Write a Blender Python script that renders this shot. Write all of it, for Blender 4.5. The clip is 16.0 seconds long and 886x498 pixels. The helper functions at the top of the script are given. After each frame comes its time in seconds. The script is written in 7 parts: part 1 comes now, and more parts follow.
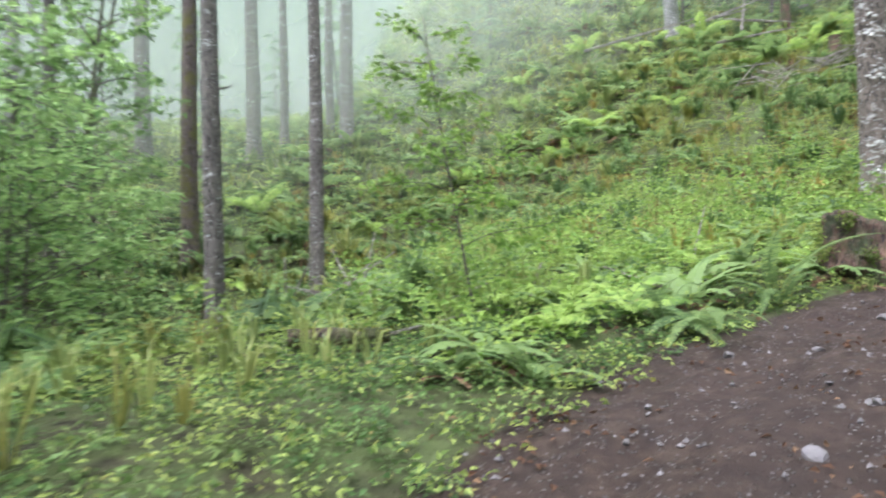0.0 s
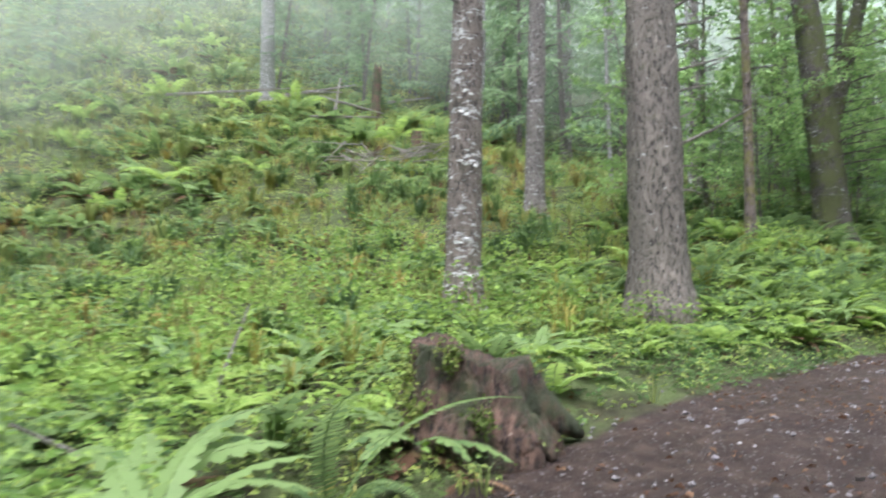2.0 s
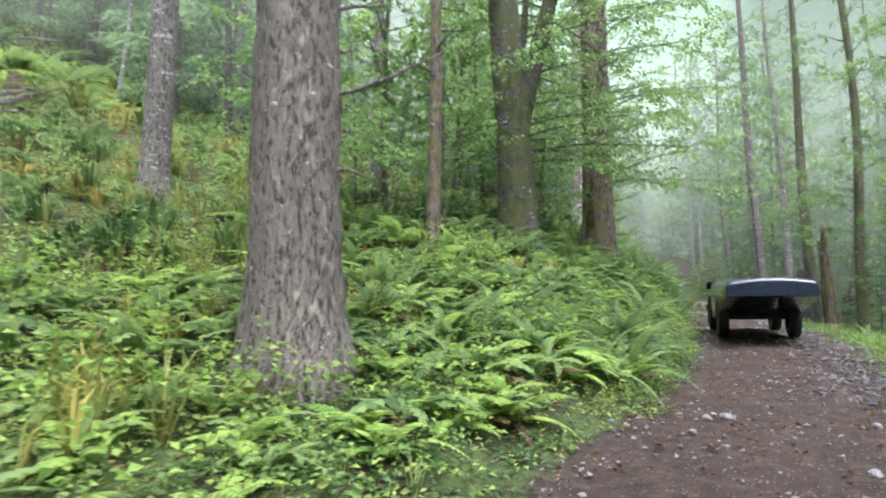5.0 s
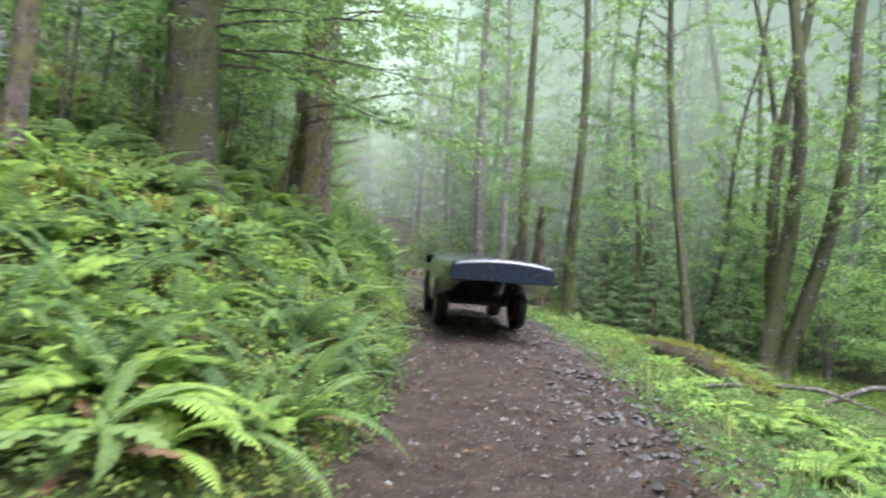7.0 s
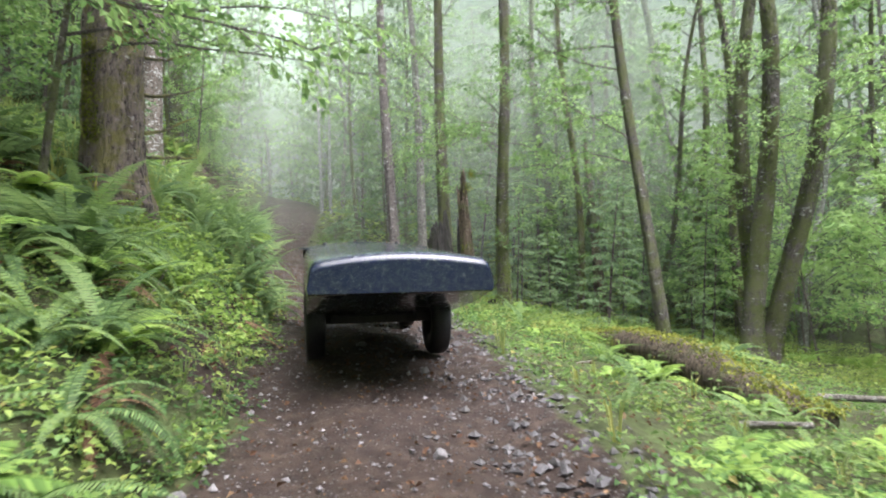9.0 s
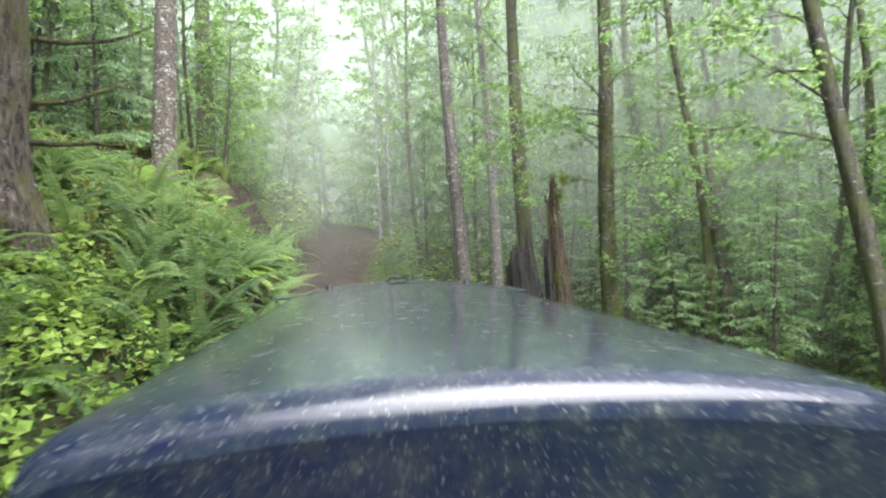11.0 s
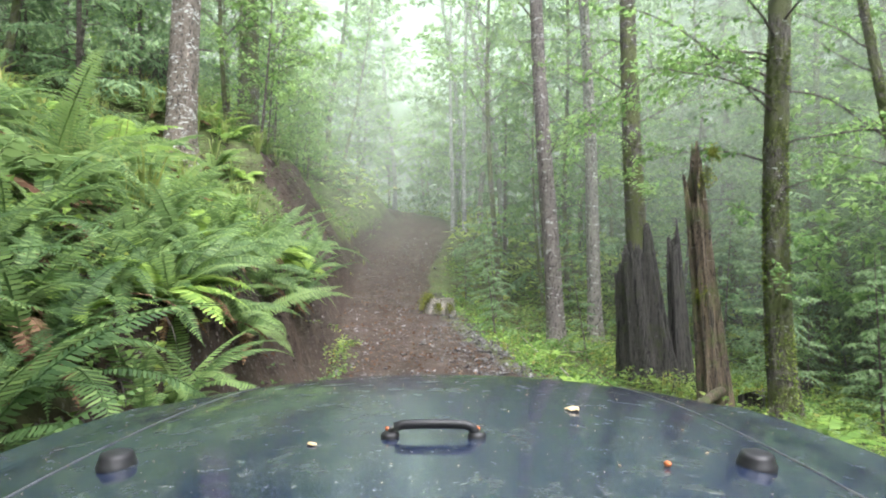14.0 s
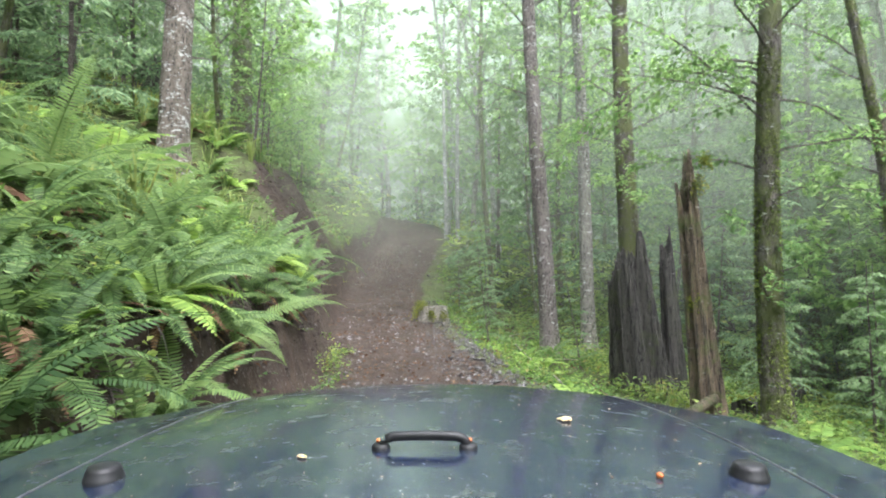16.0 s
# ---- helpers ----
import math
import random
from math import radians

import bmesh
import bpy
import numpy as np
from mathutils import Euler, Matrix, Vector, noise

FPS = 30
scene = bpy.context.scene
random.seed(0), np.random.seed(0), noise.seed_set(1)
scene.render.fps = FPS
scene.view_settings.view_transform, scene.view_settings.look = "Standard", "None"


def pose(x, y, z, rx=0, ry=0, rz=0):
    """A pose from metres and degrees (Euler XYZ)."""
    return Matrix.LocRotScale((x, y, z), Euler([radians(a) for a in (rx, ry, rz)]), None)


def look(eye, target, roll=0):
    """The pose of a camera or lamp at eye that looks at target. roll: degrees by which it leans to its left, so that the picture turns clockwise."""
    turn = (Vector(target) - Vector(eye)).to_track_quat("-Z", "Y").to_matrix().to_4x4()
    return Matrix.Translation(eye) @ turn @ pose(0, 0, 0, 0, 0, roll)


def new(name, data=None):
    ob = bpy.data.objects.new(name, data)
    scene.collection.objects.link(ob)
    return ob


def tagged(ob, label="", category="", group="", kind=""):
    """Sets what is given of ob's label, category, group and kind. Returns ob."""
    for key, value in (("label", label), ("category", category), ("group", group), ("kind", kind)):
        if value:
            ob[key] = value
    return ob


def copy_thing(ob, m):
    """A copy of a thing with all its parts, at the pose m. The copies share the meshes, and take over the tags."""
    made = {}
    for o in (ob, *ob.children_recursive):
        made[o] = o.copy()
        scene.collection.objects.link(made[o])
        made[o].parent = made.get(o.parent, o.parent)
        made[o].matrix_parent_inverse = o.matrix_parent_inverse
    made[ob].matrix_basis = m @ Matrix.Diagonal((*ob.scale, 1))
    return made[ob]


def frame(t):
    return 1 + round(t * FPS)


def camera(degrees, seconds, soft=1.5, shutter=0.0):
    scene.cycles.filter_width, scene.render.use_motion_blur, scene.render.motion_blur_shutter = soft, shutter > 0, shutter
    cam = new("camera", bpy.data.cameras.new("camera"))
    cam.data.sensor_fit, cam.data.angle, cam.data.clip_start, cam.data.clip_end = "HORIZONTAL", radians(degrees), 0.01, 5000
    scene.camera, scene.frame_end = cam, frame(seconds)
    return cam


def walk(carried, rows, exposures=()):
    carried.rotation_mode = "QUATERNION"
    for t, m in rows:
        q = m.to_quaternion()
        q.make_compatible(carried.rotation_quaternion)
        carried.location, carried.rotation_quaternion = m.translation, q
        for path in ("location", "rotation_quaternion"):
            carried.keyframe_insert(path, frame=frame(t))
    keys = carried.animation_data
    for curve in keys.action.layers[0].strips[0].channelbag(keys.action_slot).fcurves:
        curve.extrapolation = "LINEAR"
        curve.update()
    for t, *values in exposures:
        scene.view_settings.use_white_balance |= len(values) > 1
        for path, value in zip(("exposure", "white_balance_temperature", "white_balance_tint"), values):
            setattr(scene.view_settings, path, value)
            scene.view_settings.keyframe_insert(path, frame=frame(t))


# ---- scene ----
cam = camera(65.4, 16.0, 1.9, 0.35)
METRES, EYE, TILT, LEAN, TURN = 24.0, 1.5, 2.0, 1.0, 0.0
SKY, SUN, BACKDROP_GLOW, EXPOSURE = 0.15, 1.5, 0.47, 1.7
ROWS = [
    (0.0, 0.0, 0.0, 0.0, 0.0, 0.0, -0.0),
    (0.5, 0.0096, 0.0412, 0.0043, -8.67, 0.88, -1.15),
    (1.0, 0.0238, 0.0778, 0.0082, -16.3, 3.7, -2.87),
    (1.5, 0.0468, 0.1118, 0.0133, -24.3, 5.01, -2.39),
    (2.0, 0.0703, 0.1432, 0.0191, -33.31, 6.82, -3.45),
    (2.5, 0.0951, 0.1692, 0.0279, -41.08, 8.22, -4.56),
    (3.0, 0.1222, 0.1893, 0.0319, -45.03, 9.82, -3.98),
    (3.5, 0.1434, 0.2039, 0.0367, -49.58, 10.8, -4.64),
    (4.0, 0.1636, 0.2136, 0.0415, -52.66, 10.53, -2.83),
    (6.5, 0.3151, 0.2693, 0.0658, -73.3, 3.12, -7.25),
    (7.0, 0.3559, 0.2706, 0.071, -81.7, 5.0, -6.28),
    (7.5, 0.398, 0.271, 0.0765, -87.66, 5.56, -5.33),
    (8.0, 0.4406, 0.2703, 0.0819, -88.91, 5.32, -4.21),
    (8.5, 0.4857, 0.268, 0.0865, -88.15, 4.29, -1.26),
    (9.0, 0.5282, 0.2721, 0.091, -87.3, 3.45, -0.72),
    (11.5, 0.7508, 0.2998, 0.1126, -79.8, 5.06, 0.19),
    (12.0, 0.7899, 0.3079, 0.1182, -78.15, 3.62, -0.16),
    (12.5, 0.8204, 0.3149, 0.1215, -76.96, 2.82, -0.87),
    (13.0, 0.8436, 0.3205, 0.1242, -76.1, 3.03, -1.61),
    (13.5, 0.858, 0.3236, 0.1258, -75.6, 4.14, -1.95),
    (14.0, 0.8589, 0.3237, 0.1257, -75.43, 4.66, -2.17),
    (14.5, 0.8592, 0.3236, 0.1259, -75.5, 4.98, -2.25),
    (15.0, 0.859, 0.3235, 0.1259, -75.64, 5.21, -2.19),
    (15.5, 0.859, 0.3236, 0.1259, -75.82, 5.29, -2.12),
    (16.0, 0.8591, 0.3236, 0.1259, -75.96, 5.3, -2.05),
]
walk(cam, [(t, pose(0, 0, EYE, TILT, LEAN, TURN) @ pose(METRES * x, METRES * y, METRES * z, 90 + pitch, roll, yaw)) for t, x, y, z, yaw, pitch, roll in ROWS],
     exposures=[(0.0, EXPOSURE + 0.05, 5700, 19), (2.5, EXPOSURE - 0.04, 5750, 19), (4.0, EXPOSURE + 0.05, 5750, 20), (6.5, EXPOSURE + 0.17, 5800, 14), (9.0, EXPOSURE + 0.28, 6000, 19), (12.0, EXPOSURE + 0.47, 6100, 14), (16.0, EXPOSURE + 0.52, 5950, 14)])
STAND = pose(0, 0, EYE, TILT, LEAN, TURN) @ pose(METRES * 0.8590, METRES * 0.3236, METRES * 0.1259, 90 + 5.0, -2.2, -75.6) @ pose(0, 0, 0, -90)

# ---- world and sun ----
world = bpy.data.worlds.new("overcast")
scene.world = world
world.use_nodes = True
wn, wl = world.node_tree.nodes, world.node_tree.links
sky = wn.new("ShaderNodeTexSky")
sky.sky_type, sky.sun_disc = "NISHITA", False
sky.sun_elevation, sky.sun_rotation = radians(63), radians(225)
sky.air_density, sky.dust_density, sky.ozone_density = 1.0, 6.0, 1.0
grey = wn.new("ShaderNodeHueSaturation")
grey.inputs["Saturation"].default_value = 0.22
wl.new(sky.outputs[0], grey.inputs["Color"])
wl.new(grey.outputs[0], wn["Background"].inputs["Color"])
wn["Background"].inputs["Strength"].default_value = SKY
sun = new("sun", bpy.data.lights.new("sun", "SUN"))
sun.data.energy, sun.data.angle, sun.data.color = SUN, radians(60), (1.0, 0.97, 0.9)
sun.matrix_world = look((0, 0, 40), (14.4, 14.4, 0))

# ---- materials ----
def material(name):
    m = bpy.data.materials.new(name)
    m.use_nodes = True
    return m, m.node_tree.nodes, m.node_tree.links, m.node_tree.nodes["Principled BSDF"]


def node(nt, kind, **values):
    n = nt.new("ShaderNode" + kind)
    for key, value in values.items():
        n.inputs[key.replace("_", " ")].default_value = value
    return n


def ramp(nt, links, source, stops):
    n = nt.new("ShaderNodeValToRGB")
    el = n.color_ramp.elements
    while len(el) < len(stops):
        el.new(0.5)
    for e, (at, c) in zip(el, stops):
        e.position, e.color = at, (*c, 1)
    links.new(source, n.inputs[0])
    return n


def mixed(nt, links, fac, a, b, blend="MIX"):
    n = nt.new("ShaderNodeMix")
    n.data_type, n.blend_type = "RGBA", blend
    for socket, value in ((n.inputs[0], fac), (n.inputs[6], a), (n.inputs[7], b)):
        if isinstance(value, bpy.types.NodeSocket):
            links.new(value, socket)
        elif isinstance(value, (int, float)):
            socket.default_value = value
        else:
            socket.default_value = (*value, 1)
    return n.outputs[2]


def bumped(nt, links, bsdf, height, strength, distance):
    b = node(nt, "Bump", Strength=strength, Distance=distance)
    links.new(height, b.inputs["Height"])
    links.new(b.outputs[0], bsdf.inputs["Normal"])


def coords(nt, links, scale=(1, 1, 1)):
    c, m = nt.new("ShaderNodeTexCoord"), nt.new("ShaderNodeMapping")
    m.inputs["Scale"].default_value = scale
    links.new(c.outputs["Object"], m.inputs[0])
    return m.outputs[0]


def noise_at(nt, links, where, scale, detail=6.0, rough=0.6):
    n = node(nt, "TexNoise", Scale=scale, Detail=detail, Roughness=rough)
    links.new(where, n.inputs["Vector"])
    return n.outputs["Fac"]


def leaf_material(name, dark, mid, light, glow=0.35, rough=0.5, patch=0.6, odd=None, yellow=0.0):
    """Leaves: colour by piece and by patches of the wood, with light coming through them."""
    m, nt, links, bsdf = material(name)
    geo, info = nt.new("ShaderNodeNewGeometry"), nt.new("ShaderNodeObjectInfo")
    big = noise_at(nt, links, geo.outputs["Position"], patch, 3)
    add = nt.new("ShaderNodeMath")
    add.operation = "MULTIPLY_ADD"
    add.inputs[1].default_value = 0.45
    links.new(geo.outputs["Random Per Island"], add.inputs[0])
    links.new(big, add.inputs[2])
    add2 = nt.new("ShaderNodeMath")
    add2.operation = "MULTIPLY_ADD"
    add2.inputs[1].default_value = 0.38
    links.new(info.outputs["Random"], add2.inputs[0])
    links.new(add.outputs[0], add2.inputs[2])
    stops = [(0.48, dark), (0.84, mid), (1.0, light)]
    col = ramp(nt, links, add2.outputs[0], stops).outputs[0]
    if odd:
        r = ramp(nt, links, geo.outputs["Random Per Island"], [(0.955, (0, 0, 0)), (0.965, (1, 1, 1))])
        col = mixed(nt, links, r.outputs[0], col, odd)
    if yellow:
        y = ramp(nt, links, noise_at(nt, links, geo.outputs["Position"], 0.33, 5, 0.62), [(0.47, (0, 0, 0)), (0.62, (yellow, yellow, yellow))])
        col = mixed(nt, links, y.outputs[0], col, mixed(nt, links, geo.outputs["Random Per Island"], (0.15, 0.17, 0.035), (0.36, 0.30, 0.07)))
    links.new(col, bsdf.inputs["Base Color"])
    bsdf.inputs["Roughness"].default_value = rough
    bsdf.inputs["Specular IOR Level"].default_value = 0.16
    tr = nt.new("ShaderNodeBsdfTranslucent")
    lighter = mixed(nt, links, 0.5, col, light)
    links.new(lighter, tr.inputs["Color"])
    mix = nt.new("ShaderNodeMixShader")
    mix.inputs[0].default_value = glow
    links.new(bsdf.outputs[0], mix.inputs[1])
    links.new(tr.outputs[0], mix.inputs[2])
    links.new(mix.outputs[0], nt["Material Output"].inputs[0])
    return m


def bark_material(name, dark, light, lichen, lichen_at, moss=None, moss_at=0.6, furrow=7.0, band=0.0, grain=0.36):
    """Bark: furrows along the stem, pale lichen spots, moss on some of it."""
    m, nt, links, bsdf = material(name)
    where = coords(nt, links, (1, 1, grain))
    plain = coords(nt, links)
    fine = noise_at(nt, links, plain, 34.0, 9, 0.75)
    warp = nt.new("ShaderNodeVectorMath")
    warp.operation = "MULTIPLY_ADD"
    swirl = node(nt, "TexNoise", Scale=6.0, Detail=3.0)
    links.new(plain, swirl.inputs["Vector"])
    links.new(swirl.outputs["Color"], warp.inputs[0])
    warp.inputs[1].default_value = (0.05, 0.05, 0.08)
    links.new(where, warp.inputs[2])
    n = node(nt, "TexNoise", Scale=3.4 * furrow, Detail=8.0, Roughness=0.68)
    links.new(warp.outputs[0], n.inputs["Vector"])
    crack = ramp(nt, links, n.outputs["Fac"], [(0.40, (0, 0, 0)), (0.47, (0.7, 0.7, 0.7)), (0.58, (1, 1, 1))]).outputs[0]
    tone = mixed(nt, links, noise_at(nt, links, plain, 2.5, 4, 0.6), dark, light)
    scale_ = ramp(nt, links, noise_at(nt, links, coords(nt, links, (1, 1, 0.7)), 26.0, 5, 0.7), [(0.4, (0, 0, 0)), (0.62, (1, 1, 1))]).outputs[0]
    tone = mixed(nt, links, scale_, tuple(1.15 * c for c in dark), tone)
    col = mixed(nt, links, crack, tuple(0.45 * c for c in dark), mixed(nt, links, fine, tone, light))
    spots = ramp(nt, links, noise_at(nt, links, coords(nt, links, (1, 1, 2.4)), 7.5, 6, 0.7), [(lichen_at, (0, 0, 0)), (lichen_at + 0.05, (1, 1, 1))]).outputs[0]
    col = mixed(nt, links, spots, col, lichen)
    if band:
        rings = ramp(nt, links, noise_at(nt, links, coords(nt, links, (1.5, 1.5, 4.0)), 1.4, 4, 0.6), [(band, (0, 0, 0)), (band + 0.06, (1, 1, 1))]).outputs[0]
        crumbs = ramp(nt, links, noise_at(nt, links, coords(nt, links, (1, 1, 1.6)), 16.0, 5, 0.7), [(0.47, (0, 0, 0)), (0.55, (1, 1, 1))]).outputs[0]
        col = mixed(nt, links, mixed(nt, links, 1.0, rings, crumbs, "MULTIPLY"), col, lichen)
    if moss:
        where_moss = ramp(nt, links, noise_at(nt, links, plain, 2.2, 6, 0.7), [(moss_at - 0.08, (0, 0, 0)), (moss_at + 0.06, (1, 1, 1))]).outputs[0]
        col = mixed(nt, links, where_moss, col, mixed(nt, links, fine, tuple(0.45 * c for c in moss), moss))
    links.new(col, bsdf.inputs["Base Color"])
    bsdf.inputs["Roughness"].default_value = 0.85
    h = nt.new("ShaderNodeMath")
    h.operation = "MULTIPLY_ADD"
    h.inputs[1].default_value = 0.35
    links.new(fine, h.inputs[0])
    links.new(crack, h.inputs[2])
    bumped(nt, links, bsdf, h.outputs[0], 1.0, 0.08)
    return m


def earth_material(name, a, b, c, scale, rough, bump, gravel=0.0):
    m, nt, links, bsdf = material(name)
    where = coords(nt, links)
    n1, n2 = noise_at(nt, links, where, scale, 8, 0.7), noise_at(nt, links, where, 0.7, 5, 0.6)
    col = ramp(nt, links, n1, [(0.3, a), (0.52, b), (0.75, c)]).outputs[0]
    col = mixed(nt, links, ramp(nt, links, n2, [(0.4, (0, 0, 0)), (0.65, (1, 1, 1))]).outputs[0], col, mixed(nt, links, 0.65, col, a))
    height = n1
    if gravel:
        v = node(nt, "TexVoronoi", Scale=26.0)
        links.new(where, v.inputs["Vector"])
        pick = ramp(nt, links, v.outputs["Color"], [(0.55, (0, 0, 0)), (0.62, (1, 1, 1))]).outputs[0]
        stone = ramp(nt, links, v.outputs["Distance"], [(0.25, (1, 1, 1)), (0.42, (0, 0, 0))]).outputs[0]
        both = mixed(nt, links, 1.0, pick, stone, "MULTIPLY")
        shade = ramp(nt, links, v.outputs["Color"], [(0.5, (0.05, 0.045, 0.045)), (1.0, (0.21, 0.19, 0.185))]).outputs[0]
        col = mixed(nt, links, both, col, shade)
        height = mixed(nt, links, 0.5, n1, both, "ADD")
    links.new(col, bsdf.inputs["Base Color"])
    bsdf.inputs["Roughness"].default_value = rough
    bumped(nt, links, bsdf, height, bump, 0.04)
    return m


def ground_material():
    """Forest litter, wet track dirt with gravel and raw banks, parted by how near the track's line runs."""
    m, nt, links, bsdf = material("ground")
    where = coords(nt, links)
    n1, n2, n3 = noise_at(nt, links, where, 6.0, 9, 0.72), noise_at(nt, links, where, 0.8, 5, 0.6), noise_at(nt, links, where, 2.2, 6, 0.65)
    litter = ramp(nt, links, n1, [(0.3, (0.014, 0.013, 0.007)), (0.5, (0.036, 0.034, 0.016)), (0.75, (0.07, 0.065, 0.03))]).outputs[0]
    litter = mixed(nt, links, ramp(nt, links, n3, [(0.38, (0, 0, 0)), (0.56, (1, 1, 1))]).outputs[0], litter, mixed(nt, links, n1, (0.024, 0.036, 0.012), (0.10, 0.13, 0.04)))
    dirt = ramp(nt, links, n1, [(0.3, (0.012, 0.0078, 0.0054)), (0.5, (0.034, 0.0225, 0.0158)), (0.74, (0.080, 0.056, 0.040))]).outputs[0]
    dirt = mixed(nt, links, ramp(nt, links, n2, [(0.42, (0, 0, 0)), (0.62, (1, 1, 1))]).outputs[0], dirt, mixed(nt, links, 0.35, dirt, (0.042, 0.032, 0.028)))
    v = node(nt, "TexVoronoi", Scale=30.0)
    links.new(where, v.inputs["Vector"])
    pick = ramp(nt, links, v.outputs["Color"], [(0.56, (0, 0, 0)), (0.62, (1, 1, 1))]).outputs[0]
    bead = ramp(nt, links, v.outputs["Distance"], [(0.25, (1, 1, 1)), (0.42, (0, 0, 0))]).outputs[0]
    pebble = mixed(nt, links, 1.0, pick, bead, "MULTIPLY")
    shade = ramp(nt, links, v.outputs["Color"], [(0.5, (0.045, 0.04, 0.04)), (1.0, (0.17, 0.155, 0.15))]).outputs[0]
    dirt = mixed(nt, links, pebble, dirt, shade)
    attr = nt.new("ShaderNodeAttribute")
    attr.attribute_name = "track"
    soft = nt.new("ShaderNodeMath")
    soft.operation = "MULTIPLY_ADD"
    soft.inputs[1].default_value, soft.inputs[2].default_value = 0.9, -0.45
    links.new(n3, soft.inputs[0])
    add = nt.new("ShaderNodeMath")
    links.new(soft.outputs[0], add.inputs[0])
    links.new(attr.outputs["Fac"], add.inputs[1])
    mask = ramp(nt, links, add.outputs[0], [(0.42, (0, 0, 0)), (0.58, (1, 1, 1))]).outputs[0]
    links.new(mixed(nt, links, mask, litter, dirt), bsdf.inputs["Base Color"])
    links.new(ramp(nt, links, n2, [(0.35, (0.62, 0.62, 0.62)), (0.65, (0.9, 0.9, 0.9))]).outputs[0], bsdf.inputs["Roughness"])
    bsdf.inputs["Specular IOR Level"].default_value = 0.2
    bumped(nt, links, bsdf, mixed(nt, links, 0.6, n1, pebble, "ADD"), 1.0, 0.05)
    return m


M_GROUND = ground_material()
M_STONE = earth_material("stone", (0.07, 0.065, 0.065), (0.16, 0.15, 0.148), (0.3, 0.285, 0.28), 14.0, 0.55, 0.4)
M_SCREE = earth_material("scree", (0.03, 0.028, 0.028), (0.075, 0.07, 0.068), (0.15, 0.14, 0.135), 18.0, 0.6, 0.4)
M_CLOD = earth_material("clod", (0.012, 0.008, 0.006), (0.032, 0.021, 0.016), (0.07, 0.048, 0.036), 20.0, 0.8, 0.4)
M_FIR = bark_material("fir_bark", (0.13, 0.11, 0.088), (0.33, 0.292, 0.24), (0.64, 0.65, 0.6), 0.63, (0.12, 0.13, 0.05), 0.70, 7.5, 0.0, 0.36)
M_FIRB = bark_material("grey_bark", (0.115, 0.102, 0.087), (0.31, 0.283, 0.248), (0.66, 0.68, 0.64), 0.60, (0.10, 0.12, 0.05), 0.66, 8.0, 0.60)
M_RED = bark_material("red_bark", (0.095, 0.072, 0.06), (0.25, 0.20, 0.17), (0.52, 0.51, 0.46), 0.62, (0.22, 0.20, 0.055), 0.54, 6.5)
M_BROWN = bark_material("brown_bark", (0.118, 0.096, 0.075), (0.295, 0.25, 0.205), (0.66, 0.67, 0.63), 0.575, (0.10, 0.12, 0.05), 0.72, 8.0, 0.56)
M_MOSSY = bark_material("mossy_bark", (0.052, 0.044, 0.036), (0.17, 0.15, 0.125), (0.60, 0.62, 0.57), 0.60, (0.135, 0.155, 0.045), 0.485, 9.0, 0.64)
M_PALE = bark_material("pale_bark", (0.20, 0.195, 0.18), (0.40, 0.395, 0.37), (0.70, 0.71, 0.68), 0.56, (0.14, 0.16, 0.08), 0.74, 12.0)
M_BIRCH = bark_material("birch_bark", (0.12, 0.10, 0.09), (0.30, 0.265, 0.24), (0.66, 0.66, 0.62), 0.605, (0.14, 0.16, 0.08), 0.72, 9.0, 0.585)
M_CHAR = bark_material("charred_wood", (0.023, 0.021, 0.018), (0.085, 0.078, 0.066), (0.28, 0.28, 0.25), 0.66, (0.07, 0.085, 0.03), 0.62, 8.0, 0.0, 0.07)
M_ROT = bark_material("rotten_wood", (0.058, 0.041, 0.027), (0.235, 0.172, 0.11), (0.42, 0.39, 0.33), 0.63, (0.13, 0.15, 0.045), 0.56, 7.0, 0.0, 0.10)
M_STUMP = bark_material("red_rot", (0.05, 0.028, 0.020), (0.21, 0.125, 0.08), (0.42, 0.36, 0.28), 0.64, (0.08, 0.10, 0.035), 0.52, 7.0, 0.0, 0.12)
M_TWIG = bark_material("twig", (0.07, 0.055, 0.045), (0.19, 0.16, 0.135), (0.45, 0.46, 0.42), 0.62, (0.14, 0.16, 0.04), 0.66, 22.0)
M_DEAD = bark_material("bleached_wood", (0.20, 0.175, 0.15), (0.43, 0.39, 0.34), (0.58, 0.57, 0.52), 0.58, (0.13, 0.14, 0.03), 0.68, 14.0)
M_MOSSTWIG = bark_material("mossy_twig", (0.06, 0.05, 0.035), (0.18, 0.155, 0.11), (0.45, 0.46, 0.42), 0.64, (0.25, 0.24, 0.055), 0.48, 18.0)
M_GREENMOSS = leaf_material("trunk_moss", (0.045, 0.07, 0.018), (0.11, 0.155, 0.04), (0.22, 0.27, 0.07), 0.25, 0.9, 2.0)
M_MOSS = leaf_material("moss", (0.045, 0.06, 0.014), (0.115, 0.14, 0.03), (0.235, 0.25, 0.05), 0.15, 0.9, 3.0)
M_FERN = leaf_material("fern_green", (0.032, 0.062, 0.027), (0.090, 0.155, 0.057), (0.195, 0.285, 0.098), 0.45, 0.45, 0.6)
M_LADY = leaf_material("light_fern", (0.072, 0.138, 0.034), (0.165, 0.280, 0.062), (0.30, 0.425, 0.10), 0.48, 0.45, 0.8)
M_RUST = leaf_material("dead_fern", (0.05, 0.027, 0.017), (0.105, 0.057, 0.033), (0.2, 0.13, 0.075), 0.25, 0.8, 1.5)
